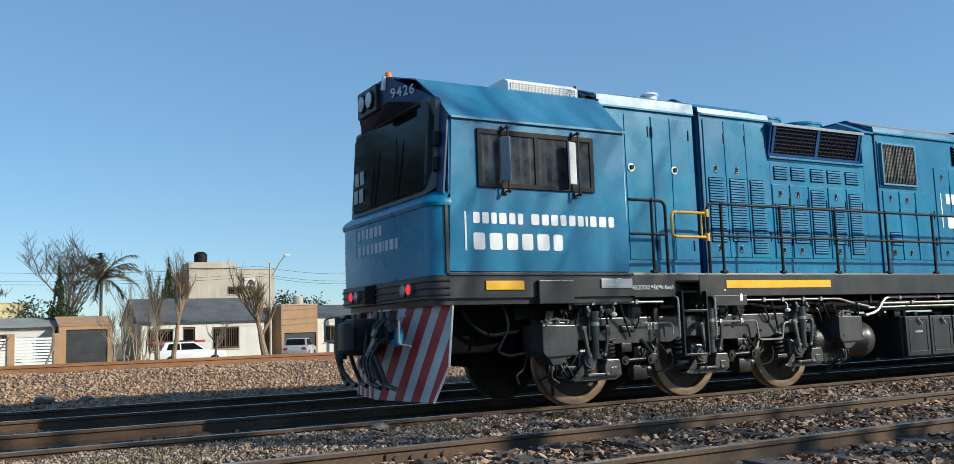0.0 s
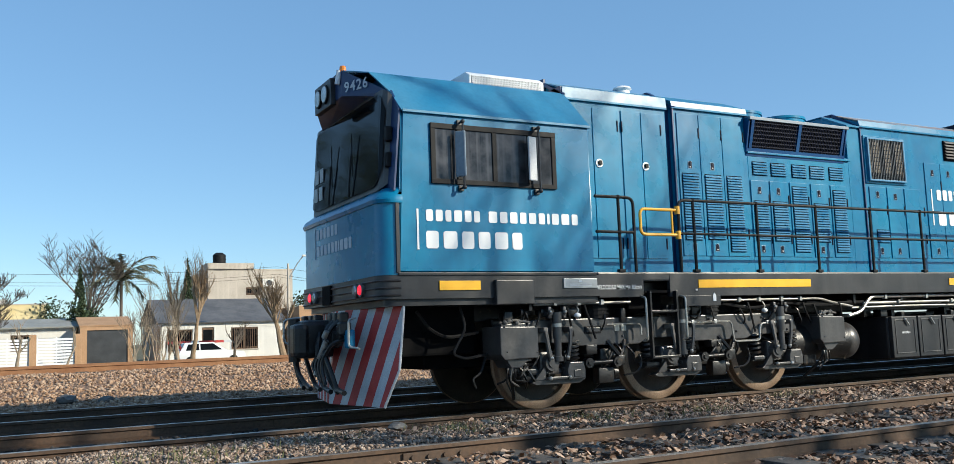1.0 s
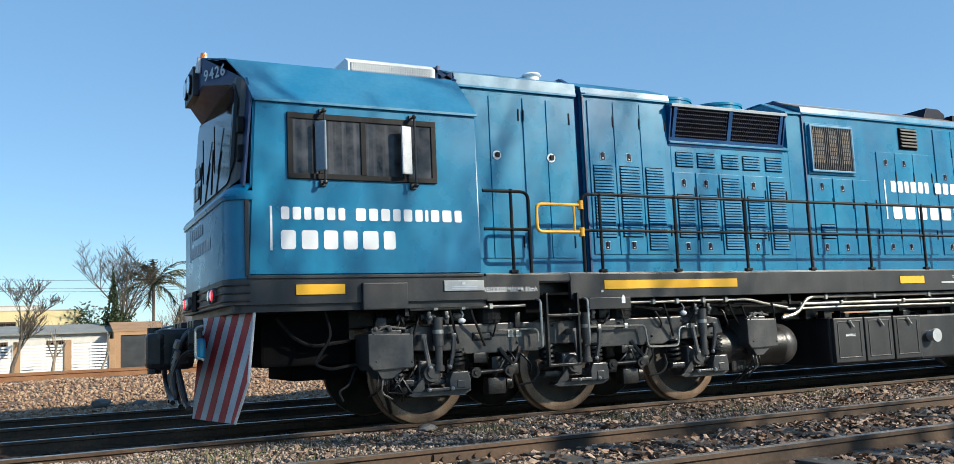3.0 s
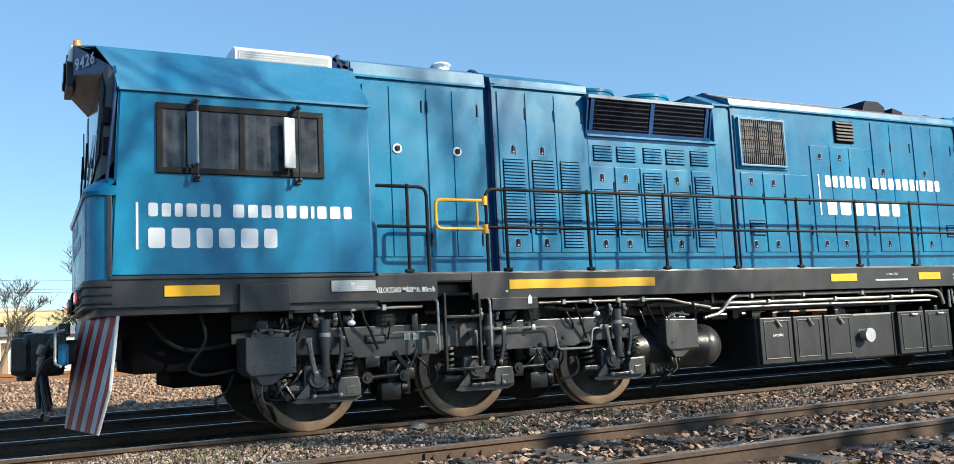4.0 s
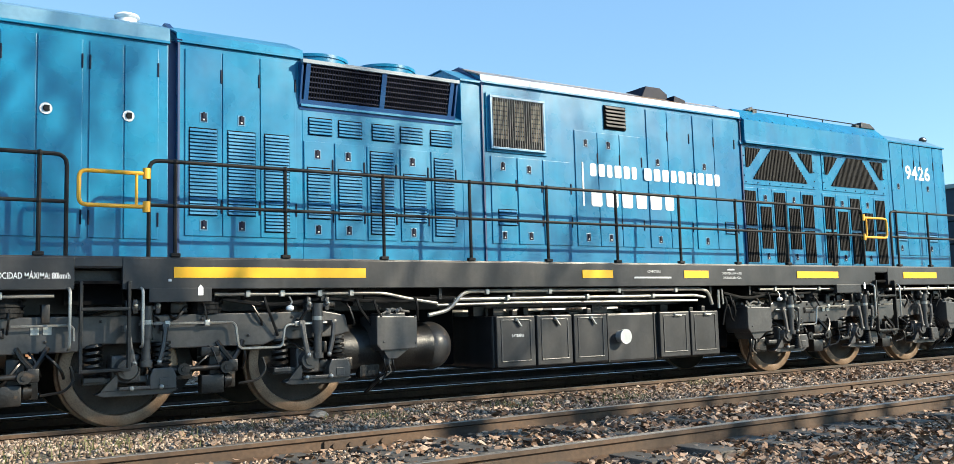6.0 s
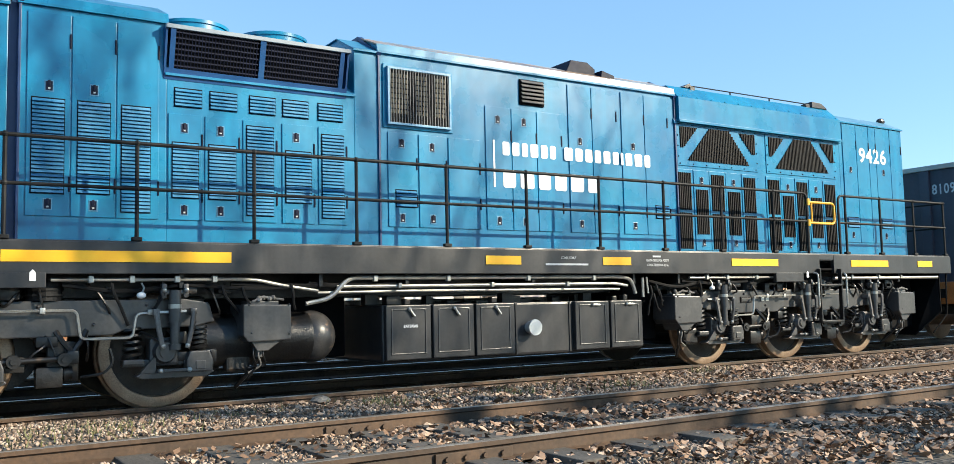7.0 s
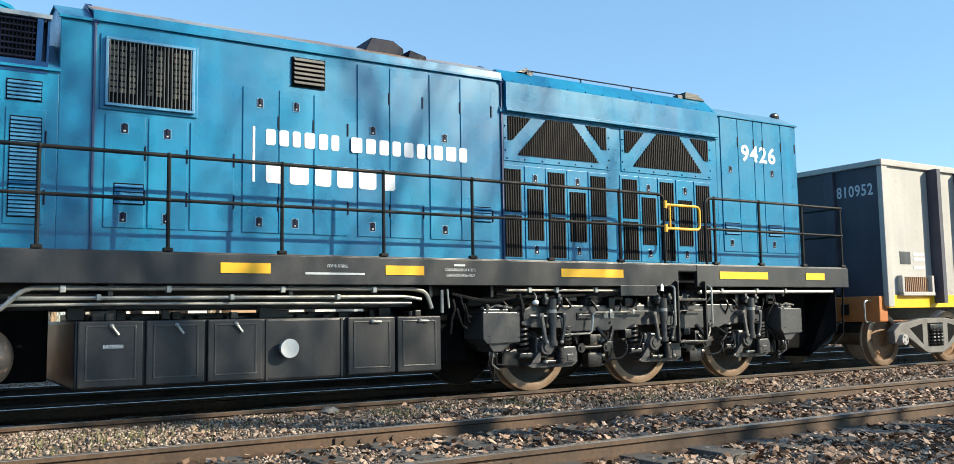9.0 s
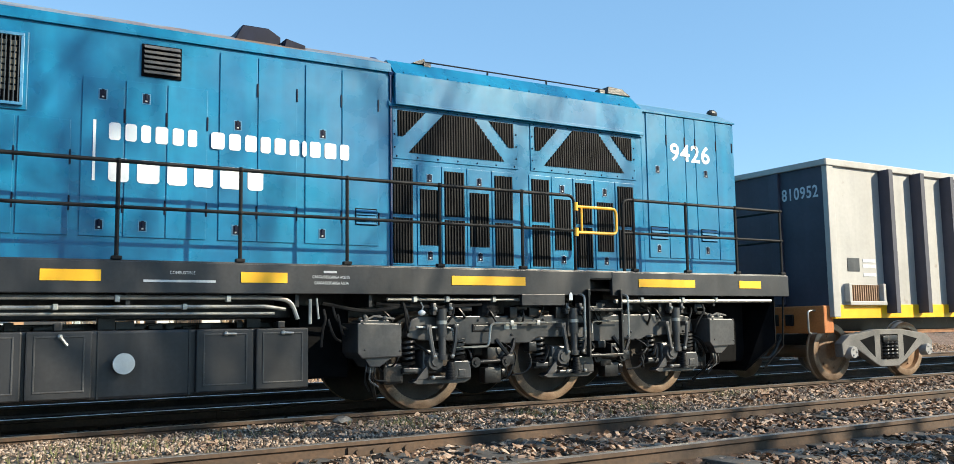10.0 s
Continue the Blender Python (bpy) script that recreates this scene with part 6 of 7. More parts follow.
def scatter(name, count, x0, x1, y0, y1, s0, s1, mat, label, category, seed, flat=0.6, sink=0.2, keep=None, bias=None):
    """Loose pieces strewn over the ground, joined into one mesh."""
    g = np.random.default_rng(seed)
    px, py = g.uniform(x0, x1, count), g.uniform(y0, y1, count)
    if keep is not None:
        ok = keep(px, py, g)
        px, py = px[ok], py[ok]
    n = len(px)
    size = g.uniform(s0, s1, n) * g.uniform(0.6, 1.15, n)
    ax = g.normal(size=(n, 3))
    ax /= np.linalg.norm(ax, axis=1)[:, None]
    an = g.uniform(0, 6.28, n)
    v = ICO[None] * (1 + g.uniform(-0.3, 0.3, (n, 12, 1))) * np.stack([np.ones(n), g.uniform(0.5, 1, n), g.uniform(flat * 0.6, flat, n)], 1)[:, None, :]
    c, s = np.cos(an)[:, None, None], np.sin(an)[:, None, None]
    k = ax[:, None, :]
    v = v * c + np.cross(np.broadcast_to(k, v.shape), v) * s + k * (v * k).sum(2, keepdims=True) * (1 - c)
    gz = np.array([ground_z(a, b) + 0.035 * noise.noise(Vector((a * 0.9, b * 0.9, 0))) + 0.02 * noise.noise(Vector((a * 3, b * 3, 4))) for a, b in zip(px, py)])
    v = v * (size / 2)[:, None, None] + np.stack([px, py, gz + size * (0.5 - sink) * 0.5], 1)[:, None, :]
    f = ICO_F[None] + (np.arange(n) * 12)[:, None, None]
    me = bpy.data.meshes.new(name)
    me.vertices.add(n * 12)
    me.vertices.foreach_set("co", v.reshape(-1))
    me.loops.add(n * 60)
    me.loops.foreach_set("vertex_index", f.reshape(-1).astype(np.int32))
    me.polygons.add(n * 20)
    me.polygons.foreach_set("loop_start", np.arange(0, n * 60, 3, dtype=np.int32))
    me.update()
    me.validate()
    me.materials.append(mat)
    return tagged(new(name, me), label, category, kind="stuff")


RAILS_Y = (5.09, 6.84, 8.975, 10.725, 12.70, 14.45)


def clear_of_rails(px, py, g):
    ok = np.ones(len(px), bool)
    for y in RAILS_Y:
        ok &= np.abs(py - y) > 0.085
    bay = np.abs(((px + 20) / 0.62) % 1 - 0.5) < 0.22          # sleepers of the nearest track show
    ok &= ~(bay & (py > 4.6) & (py < 7.3) & (g.random(len(px)) < 0.62))
    return ok


GREY_STONE = stone_material("grey_ballast", [(0.048, 0.035, 0.027), (0.14, 0.097, 0.071), (0.24, 0.17, 0.123), (0.36, 0.265, 0.20), (0.56, 0.455, 0.365), (0.225, 0.13, 0.08)])
# dark ballast, the train's shade painted into its stones
SHADED_STONE = stone_material("shaded_ballast", [(0.015, 0.014, 0.014), (0.03, 0.028, 0.027), (0.05, 0.046, 0.043), (0.09, 0.083, 0.077)])
RED_STONE = stone_material("reddish_ballast", [(0.18, 0.105, 0.06), (0.33, 0.20, 0.12), (0.43, 0.28, 0.18), (0.55, 0.395, 0.275), (0.37, 0.235, 0.145)])
LEAF = stone_material("dry_leaf", [(0.095, 0.05, 0.03), (0.23, 0.135, 0.082), (0.38, 0.245, 0.165), (0.58, 0.43, 0.32)])
scatter("ballast_stones", 78000, -1.0, 16, 3.7, 9.0, 0.018, 0.050, GREY_STONE, "grey crushed stone between the rails", "gravel", 11, keep=clear_of_rails)
scatter("ballast_stones", 11000, -4, 30, 9.0, 15.2, 0.04, 0.08, SHADED_STONE, "stone painted dark for the shade under the train", "gravel", 12, keep=clear_of_rails)
scatter("bank_stones", 34000, -5, 28, 15.0, 20.8, 0.05, 0.095, RED_STONE, "reddish ballast on the sunlit bank", "gravel", 13)


# dry leaves: curled flakes
def leaves(name, count, seed):
    g = random.Random(seed)
    verts, faces = [], []
    for i in range(count):
        while True:
            x, y = g.uniform(1.5, 16), g.uniform(3.4, 8.6)
            p = (0.15 + 0.85 * max(0, min(1, (x - 2.5) / 4.0))) * (1.0 if y < 7.2 else 0.35) * (0.35 + 0.65 * (noise.noise(Vector((x * 1.4, y * 1.8, 9))) > -0.05))
            if g.random() < p and all(abs(y - r) > 0.06 for r in RAILS_Y):
                break
        s, a, tilt = g.uniform(0.016, 0.046), g.uniform(0, 6.28), g.uniform(-0.7, 0.7)
        z = ground_z(x, y) + g.uniform(0.02, 0.05)
        m = pose(x, y, z, math.degrees(tilt), g.uniform(-40, 40), math.degrees(a))
        curl = g.uniform(0.1, 0.5)
        base = len(verts)
        for u, w, h in ((-1, 0, 0), (-0.3, 0.7, curl), (0.5, 0.4, curl * 0.4), (1.1, 0, 0.3), (0.3, -0.6, curl), (-0.5, -0.4, curl * 0.3)):
            verts.append(m @ Vector((u * s, w * s, h * s * 0.6)))
        faces += [(base, base + 1, base + 5), (base + 1, base + 2, base + 4, base + 5), (base + 2, base + 3, base + 4)]
    me = bpy.data.meshes.new(name)
    me.from_pydata(verts, [], faces)
    me.materials.append(LEAF)
    return tagged(new(name, me), "curled dry brown leaves on the ballast", "leaves", kind="stuff")


leaves("dry_leaves", 24000, 21)


# tufts of grass
def grass(name, spots, seed):
    g = random.Random(seed)
    bm = B()
    for sx, sy, n, r in spots:
        for i in range(n):
            x, y = sx + g.gauss(0, r), sy + g.gauss(0, r * 0.5)
            z = ground_z(x, y)
            h, a = g.uniform(0.04, 0.11), g.uniform(0, 6.28)
            dx, dy = math.cos(a) * 0.006, math.sin(a) * 0.006
            lx, ly = g.gauss(0, 0.03), g.gauss(0, 0.03)
            bm.faces.new([bm.verts.new(p) for p in ((x - dx, y - dy, z), (x + dx, y + dy, z), (x + lx, y + ly, z + h))])
    return single(name, bm, material("grass_blade", (0.08, 0.09, 0.03), (0.15, 0.15, 0.06), 3, 0.7), (0, 0, 0), "sparse green grass tufts between the tracks", "grass", kind="stuff")


grass("grass_tufts", [(1.4, 8.0, 120, 0.35), (2.6, 8.2, 60, 0.3), (4.2, 8.1, 150, 0.35), (5.5, 8.0, 110, 0.3), (0.6, 7.6, 60, 0.4), (7.0, 8.0, 60, 0.4), (6.9, 7.7, 130, 0.2), (9.2, 8.5, 90, 0.25), (1.5, 7.2, 50, 0.4)], 8)

# pale loose stones lying by the rail
for x, y, s in ((3.62, 8.62, 0.17), (4.5, 8.35, 0.13), (8.4, 6.55, 0.12), (1.0, 16.4, 0.28), (1.6, 16.3, 0.2)):
    bm = B()
    tmp = bmesh.new()
    bmesh.ops.create_icosphere(tmp, subdivisions=2, radius=s / 2)
    for v in tmp.verts:
        v.co = Vector((v.co.x * 1.2, v.co.y * 0.8, v.co.z * 0.6)) * (1 + 0.35 * noise.noise(v.co * 14 + Vector((x, y, 0))))
        v.co += Vector((x, y, ground_z(x, y) + s * 0.22))
    merge(bm, tmp)
    single("loose_stone", bm, BOGIE_GREY, (x, y, ground_z(x, y)), "pale loose stone lying on the ballast", "stone", group="loose stones")


# ---- tracks ----
def track(yc, z, x0, x1, mats, label, sleeper_z, step=0.62, near=False):
    tr = thing("track", ((x0 + x1) / 2, yc, z - 0.17), label, "railway track", kind="structure")
    for s in (-1, 1):
        bm = B()
        y = yc + s * 0.875
        p = [(-0.07, -0.15), (-0.07, -0.138), (-0.012, -0.115), (-0.012, -0.045), (-0.036, -0.034), (-0.036, -0.004), (-0.03, 0.0), (0.03, 0.0), (0.036, -0.004), (0.036, -0.034), (0.012, -0.045), (0.012, -0.115), (0.07, -0.138), (0.07, -0.15)]
        prism(bm, [(y + a, z + b) for a, b in p], "x", x0, x1)
        for f in bm.faces:
            if all(v.co.z > z - 0.006 for v in f.verts):
                f.material_index = 1
        part("rail", bm, mats, tr)
        if near:
            for x in (2.9, 9.8, 16.5):
                bm = B()
                box(bm, x, x + 0.6, y - 0.034, y - 0.012, z - 0.125, z - 0.05, 0.004)
                for k in range(4):
                    cyl(bm, (x + 0.08 + k * 0.145, y - 0.055, z - 0.088), (x + 0.08 + k * 0.145, y - 0.03, z - 0.088), 0.018, seg=6)
                part("fishplate", bm, mats[0], tr)
    g = random.Random(int(yc * 100))
    n = int((x1 - x0) / step)
    bm = B()
    box(bm, -0.125, 0.125, -1.38, 1.38, -0.15, 0.0, 0.012)
    src = part("sleeper", bm, SLEEPER, tr)
    me = src.data
    for v in me.vertices:
        v.co += tr.location
    for i in range(n):
        o = src if i == 0 else new("sleeper", me)
        o.parent = tr
        o.location = (x0 + (i + 0.5) * step + g.uniform(-0.03, 0.03) - tr.location.x, g.uniform(-0.04, 0.04), sleeper_z - tr.location.z)
        o.rotation_euler = (0, 0, g.uniform(-0.015, 0.015))
    return tr


track((5.09 + 6.84) / 2, 0.0, -20, 60, [RAIL_SIDE, RAIL_TOP], "worn broad-gauge track with rusty rails and leaves", -0.112, near=True)
track(YC, 0.0, -60, 120, [RAIL_SIDE, RAIL_TOP], "broad-gauge track under the train", -0.15, near=True)
track((12.70 + 14.45) / 2, 0.0, -60, 120, [RAIL_SIDE, RAIL_TOP], "parallel broad-gauge track behind the train", -0.15)
track(21.875, 0.50, -80, 140, [FAR_RAIL, FAR_RAIL], "rusty track on the raised ballast bank", 0.365)


# ---- trees ----
BARK = material("grey_bark", (0.09, 0.07, 0.055), (0.19, 0.155, 0.12), 5, 0.9, fine=0.4, bump=0.4)
PALE_BARK = material("pale_bark", (0.27, 0.21, 0.15), (0.42, 0.34, 0.25), 5, 0.9, fine=0.3, bump=0.3)
TWIG_BARK = material("brown_shoots", (0.22, 0.15, 0.09), (0.36, 0.26, 0.165), 5, 0.9, fine=0.3)


def branch_mesh(name, seed, base, height, trunk_r, levels, spread, mat, parent, ups=0.35, kids=(4, 6), trunk_part=0.35, ratio=0.62, min_r=0.006):
    g = random.Random(seed)
    verts, faces = [], []
    def stick(a, b, r0, r1, seg):
        d = (b - a).normalized()
        s = d.orthogonal().normalized()
        u = d.cross(s)
        i0 = len(verts)
        for p, r in ((a, r0), (b, r1)):
            for k in range(seg):
                h = 6.28318 * k / seg
                verts.append(p + r * (math.cos(h) * s + math.sin(h) * u))
        for k in range(seg):
            faces.append((i0 + k, i0 + (k + 1) % seg, i0 + seg + (k + 1) % seg, i0 + seg + k))
    def grow(p, d, length, r, level):
        n = 3 if level else 4
        pts = [p]
        for i in range(n):
            d = (d + Vector((g.gauss(0, 0.12), g.gauss(0, 0.12), g.gauss(0.04, 0.08)))).normalized()
            p = p + d * length / n
            pts.append(p)
        seg = max(3, 8 - 2 * level)
        for i in range(n):
            stick(pts[i], pts[i + 1], max(min_r, r * (1 - 0.55 * i / n)), max(min_r, r * (1 - 0.55 * (i + 1) / n)), seg)
        if level >= levels:
            return
        for k in range(g.randint(*kids)):
            h = g.uniform(trunk_part if level == 0 else 0.25, 1.0)
            i = min(n - 1, int(h * n))
            q = pts[i].lerp(pts[i + 1], h * n - i)
            a = g.uniform(0, 6.28)
            side = Vector((math.cos(a), math.sin(a), 0))
            nd = (d * (1 - spread) + side * spread + Vector((0, 0, ups))).normalized()
            grow(q, nd, length * ratio * g.uniform(0.7, 1.15), r * 0.5 * (1.1 - 0.4 * h), level + 1)
    grow(Vector(base), Vector((g.gauss(0, 0.04), g.gauss(0, 0.04), 1)).normalized(), height * 0.55, trunk_r, 0)
    me = bpy.data.meshes.new(name)
    off = root_of(parent).location
    me.from_pydata([v - off for v in verts], [], faces)
    me.materials.append(mat)
    ob = new(name, me)
    ob.parent = parent
    return ob


def bare_tree(x, y, height, r, seed, label, levels=4, spread=0.55, mat=BARK, ups=0.35, kids=(4, 6), trunk_part=0.35, z=None, name="bare_tree", ratio=0.62, min_r=0.006):
    z = ground_z(x, y) - 0.05 if z is None else z
    t = thing(name, (x, y, z), label, "tree")
    branch_mesh("crown", seed, (x, y, z), height, r, levels, spread, mat, t, ups, kids, trunk_part, ratio, min_r)
    return t


STREET_Z = -0.5
# trees of the yard's edge behind the camera, whose bare crowns dapple the train
for x, y, h, s in ((8.0, -3.5, 13.0, 1), (13.0, -4.5, 14.0, 2), (15.6, -6.5, 15.0, 6), (17.5, -3.8, 13.5, 3), (28.0, -5.0, 14.0, 5)):
    bare_tree(x, y, h, 0.16, 30 + s, "tall leafless street tree beside the yard", levels=4, spread=0.45, kids=(3, 5), trunk_part=0.62 if s in (2, 6) else 0.35, min_r=0.012, ratio=0.6)

# bare trees before the houses
bare_tree(5.6, 69, 12.2, 0.17, 52, "leafless tree with fine upswept twigs", levels=4, spread=0.6, kids=(5, 6), trunk_part=0.25, z=STREET_Z, min_r=0.012)
for i, (x, y, h, r) in enumerate(((8.45, 50, 5.5, 0.13), (9.2, 50, 5.7, 0.15))):
    bare_tree(x, y, h, r, 60 + i, "pollarded tree with a brush of thin brown shoots", levels=3, spread=0.30, kids=(6, 8), trunk_part=0.8, mat=TWIG_BARK, ups=0.8, z=STREET_Z, ratio=0.62, min_r=0.006)
bare_tree(15.1, 53, 5.0, 0.24, 64, "thick pollarded tree with upright twigs", levels=3, spread=0.48, kids=(7, 9), trunk_part=0.45, mat=TWIG_BARK, ups=0.7, z=STREET_Z, ratio=0.66, min_r=0.008)
bare_tree(11.6, 51, 3.1, 0.10, 65, "small pruned leafless tree with knobbly limbs", levels=2, spread=0.55, kids=(5, 6), trunk_part=0.5, z=STREET_Z, mat=BARK)
bare_tree(2.75, 46, 2.8, 0.07, 66, "cut-back street tree stump with short limbs", levels=1, spread=0.4, kids=(4, 5), trunk_part=0.7, z=STREET_Z, mat=PALE_BARK)
bare_tree(0.7, 50, 3.6, 0.10, 67, "cut-back leafless street tree", levels=2, spread=0.5, kids=(4, 5), trunk_part=0.5, z=STREET_Z, mat=PALE_BARK)
bare_tree(-1.2, 57, 6.0, 0.13, 69, "leafless grey street tree by the houses", levels=4, spread=0.5, z=STREET_Z, min_r=0.012)
for i in range(7):
    bare_tree(5.9 + 0.34 * i, 47 + (i % 3) * 0.6, 3.2 + 1.0 * ((i * 7) % 4) * 0.5, 0.05, 70 + i, "multi-stemmed leafless bush with pale stems", levels=3, spread=0.35, kids=(4, 5), trunk_part=0.1, mat=PALE_BARK, z=STREET_Z, name="bare_bush", ratio=0.7)
for x, h in ((30, 5.5), (38, 4.5), (47, 5.0), (-8, 5)):
    bare_tree(x, 58, h, 0.16, 90 + int(x), "leafless grey street tree by the houses", levels=4, spread=0.5, z=STREET_Z, min_r=0.012)

# leafy crowns
LEAFY = stone_material("dark_evergreen", [(0.015, 0.03, 0.012), (0.03, 0.055, 0.02), (0.05, 0.08, 0.03), (0.07, 0.095, 0.04)])
FROND = stone_material("palm_frond", [(0.09, 0.10, 0.055), (0.14, 0.15, 0.085), (0.20, 0.20, 0.125), (0.24, 0.20, 0.13)])


def crown(parent, centre, size, n, leaf, seed, mat, cone=False):
    g = random.Random(seed)
    verts, faces = [], []
    off = root_of(parent).location
    clumps = [Vector((g.gauss(0, 0.45), g.gauss(0, 0.45), g.uniform(-1, 1))) for _ in range(26)]
    for i in range(n):
        c = g.choice(clumps)
        p = c + Vector((g.gauss(0, 0.22), g.gauss(0, 0.22), g.gauss(0, 0.18)))
        w = (1 - (p.z + 1) / 2) * 0.9 + 0.1 if cone else 1.0
        q = Vector(centre) + Vector((p.x * size[0] * w, p.y * size[1] * w, p.z * size[2])) - off
        a, b = Vector((g.gauss(0, 1), g.gauss(0, 1), g.gauss(0, 1))).normalized() * leaf, Vector((g.gauss(0, 1), g.gauss(0, 1), g.gauss(0, 1))).normalized() * leaf
        k = len(verts)
        verts += [q - a, q + b * 0.5, q + a, q - b * 0.5]
        faces.append((k, k + 1, k + 2, k + 3))
    me = bpy.data.meshes.new("crown")
    me.from_pydata(verts, [], faces)
    me.materials.append(mat)
    ob = new("crown", me)
    ob.parent = parent
    return ob


def leafy_tree(x, y, h, w, seed, label, cone=False):
    t = thing("evergreen_tree", (x, y, STREET_Z), label, "tree")
    bm = B()
    cyl(bm, (x, y, STREET_Z), (x, y, STREET_Z + h * 0.8), 0.14, 0.05)
    part("trunk", bm, BARK, t)
    crown(t, (x, y, STREET_Z + h * 0.6), (w, w, h * 0.42), 2600 if h < 10 else 9000, 0.14 if h < 10 else 0.28, seed, LEAFY, cone)


for x, y, h, w, s in ((-13, 52, 15, 4.2, 11), (-21, 56, 17, 4.8, 12), (-30, 50, 16, 4.6, 13), (-40, 55, 17, 5.0, 14)):
    leafy_tree(x, y, h, w, s, "tall evergreen tree along the street")
leafy_tree(4.6, 64, 5.8, 0.9, 1, "narrow dark conifer behind the houses", True)
leafy_tree(4.2, 69, 4.2, 2.0, 2, "dark green bush behind the garage")
leafy_tree(11.8, 66, 6.2, 1.0, 3, "dark conifer between the houses", True)
leafy_tree(22.2, 72, 4.6, 1.7, 4, "green tree behind the brick wall")
leafy_tree(24.0, 72, 4.2, 1.3, 5, "green tree behind the brick wall")


def palm(x, y, h, seed):
    t = thing("palm_tree", (x, y, STREET_Z), "ragged palm with drooping grey-green fronds", "tree")
    bm = B()
    cyl(bm, (x, y, STREET_Z), (x, y, STREET_Z + h), 0.12, 0.10)
    part("trunk", bm, BARK, t)
    g = random.Random(seed)
    for i in range(22):
        a, up = i * 2.4, g.uniform(0.0, 2.6)
        L0 = g.uniform(2.2, 3.2)
        bm = B()
        p, d = Vector((x, y, STREET_Z + h)), Vector((math.cos(a), math.sin(a), up)).normalized()
        pts = [p]
        for k in range(8):
            d = (d + Vector((0, 0, -0.17))).normalized()
            p = p + d * L0 / 8
            pts.append(p)
        side = Vector((-math.sin(a), math.cos(a), 0))
        for k in range(len(pts) - 1):
            for s in (-1, 1):
                for q in (0.0, 0.25, 0.5, 0.75):
                    o = pts[k].lerp(pts[k + 1], q)
                    tip = o + side * s * g.uniform(0.2, 0.45) + (pts[k + 1] - pts[k]) * 1.2 + Vector((0, 0, -0.35 * g.random()))
                    wv = (pts[k + 1] - pts[k]).normalized() * 0.075
                    bm.faces.new([bm.verts.new(v) for v in (o - wv, o + wv, tip)])
        part("frond", bm, FROND, t)


palm(7.75, 69.5, 6.1, 3)

# ---- houses along the street ----
PLASTER = material("pale_plaster", (0.60, 0.58, 0.54), (0.70, 0.68, 0.63), 0.9, 0.85, fine=0.1, streak=0.3, bump=0.1)
CONCRETE = material("bare_render", (0.42, 0.37, 0.31), (0.54, 0.48, 0.41), 0.8, 0.9, fine=0.2, streak=0.4, bump=0.15)
YELLOW_WALL = material("yellow_plaster", (0.66, 0.54, 0.27), (0.74, 0.62, 0.36), 0.8, 0.85, fine=0.1, streak=0.2)
BRICKWORK = material("light_brickwork", (0.40, 0.24, 0.13), (0.50, 0.31, 0.18), 1.5, 0.85, fine=0.4, streak=0.2, bump=0.2)
ROOF_SHEET = material("dark_roof_sheet", (0.07, 0.072, 0.078), (0.14, 0.14, 0.145), 1.1, 0.6, fine=0.2, streak=0.3)
ROOF_PALE = material("weathered_roof_sheet", (0.24, 0.24, 0.22), (0.33, 0.33, 0.30), 1.0, 0.6, fine=0.2, streak=0.3)
DARK_DOOR = material("dark_grey_door", (0.025, 0.028, 0.032), (0.05, 0.054, 0.06), 1.5, 0.5, fine=0.2)
WOOD = material("brown_wood", (0.12, 0.07, 0.04), (0.2, 0.12, 0.07), 3, 0.6, fine=0.3)
CAR_WHITE = material("white_car_paint", (0.72, 0.73, 0.74), (0.78, 0.79, 0.8), 1, 0.25, coat=0.6)
CAR_SILVER = material("silver_car_paint", (0.42, 0.44, 0.46), (0.5, 0.52, 0.54), 1, 0.3, metal=0.3, coat=0.6)


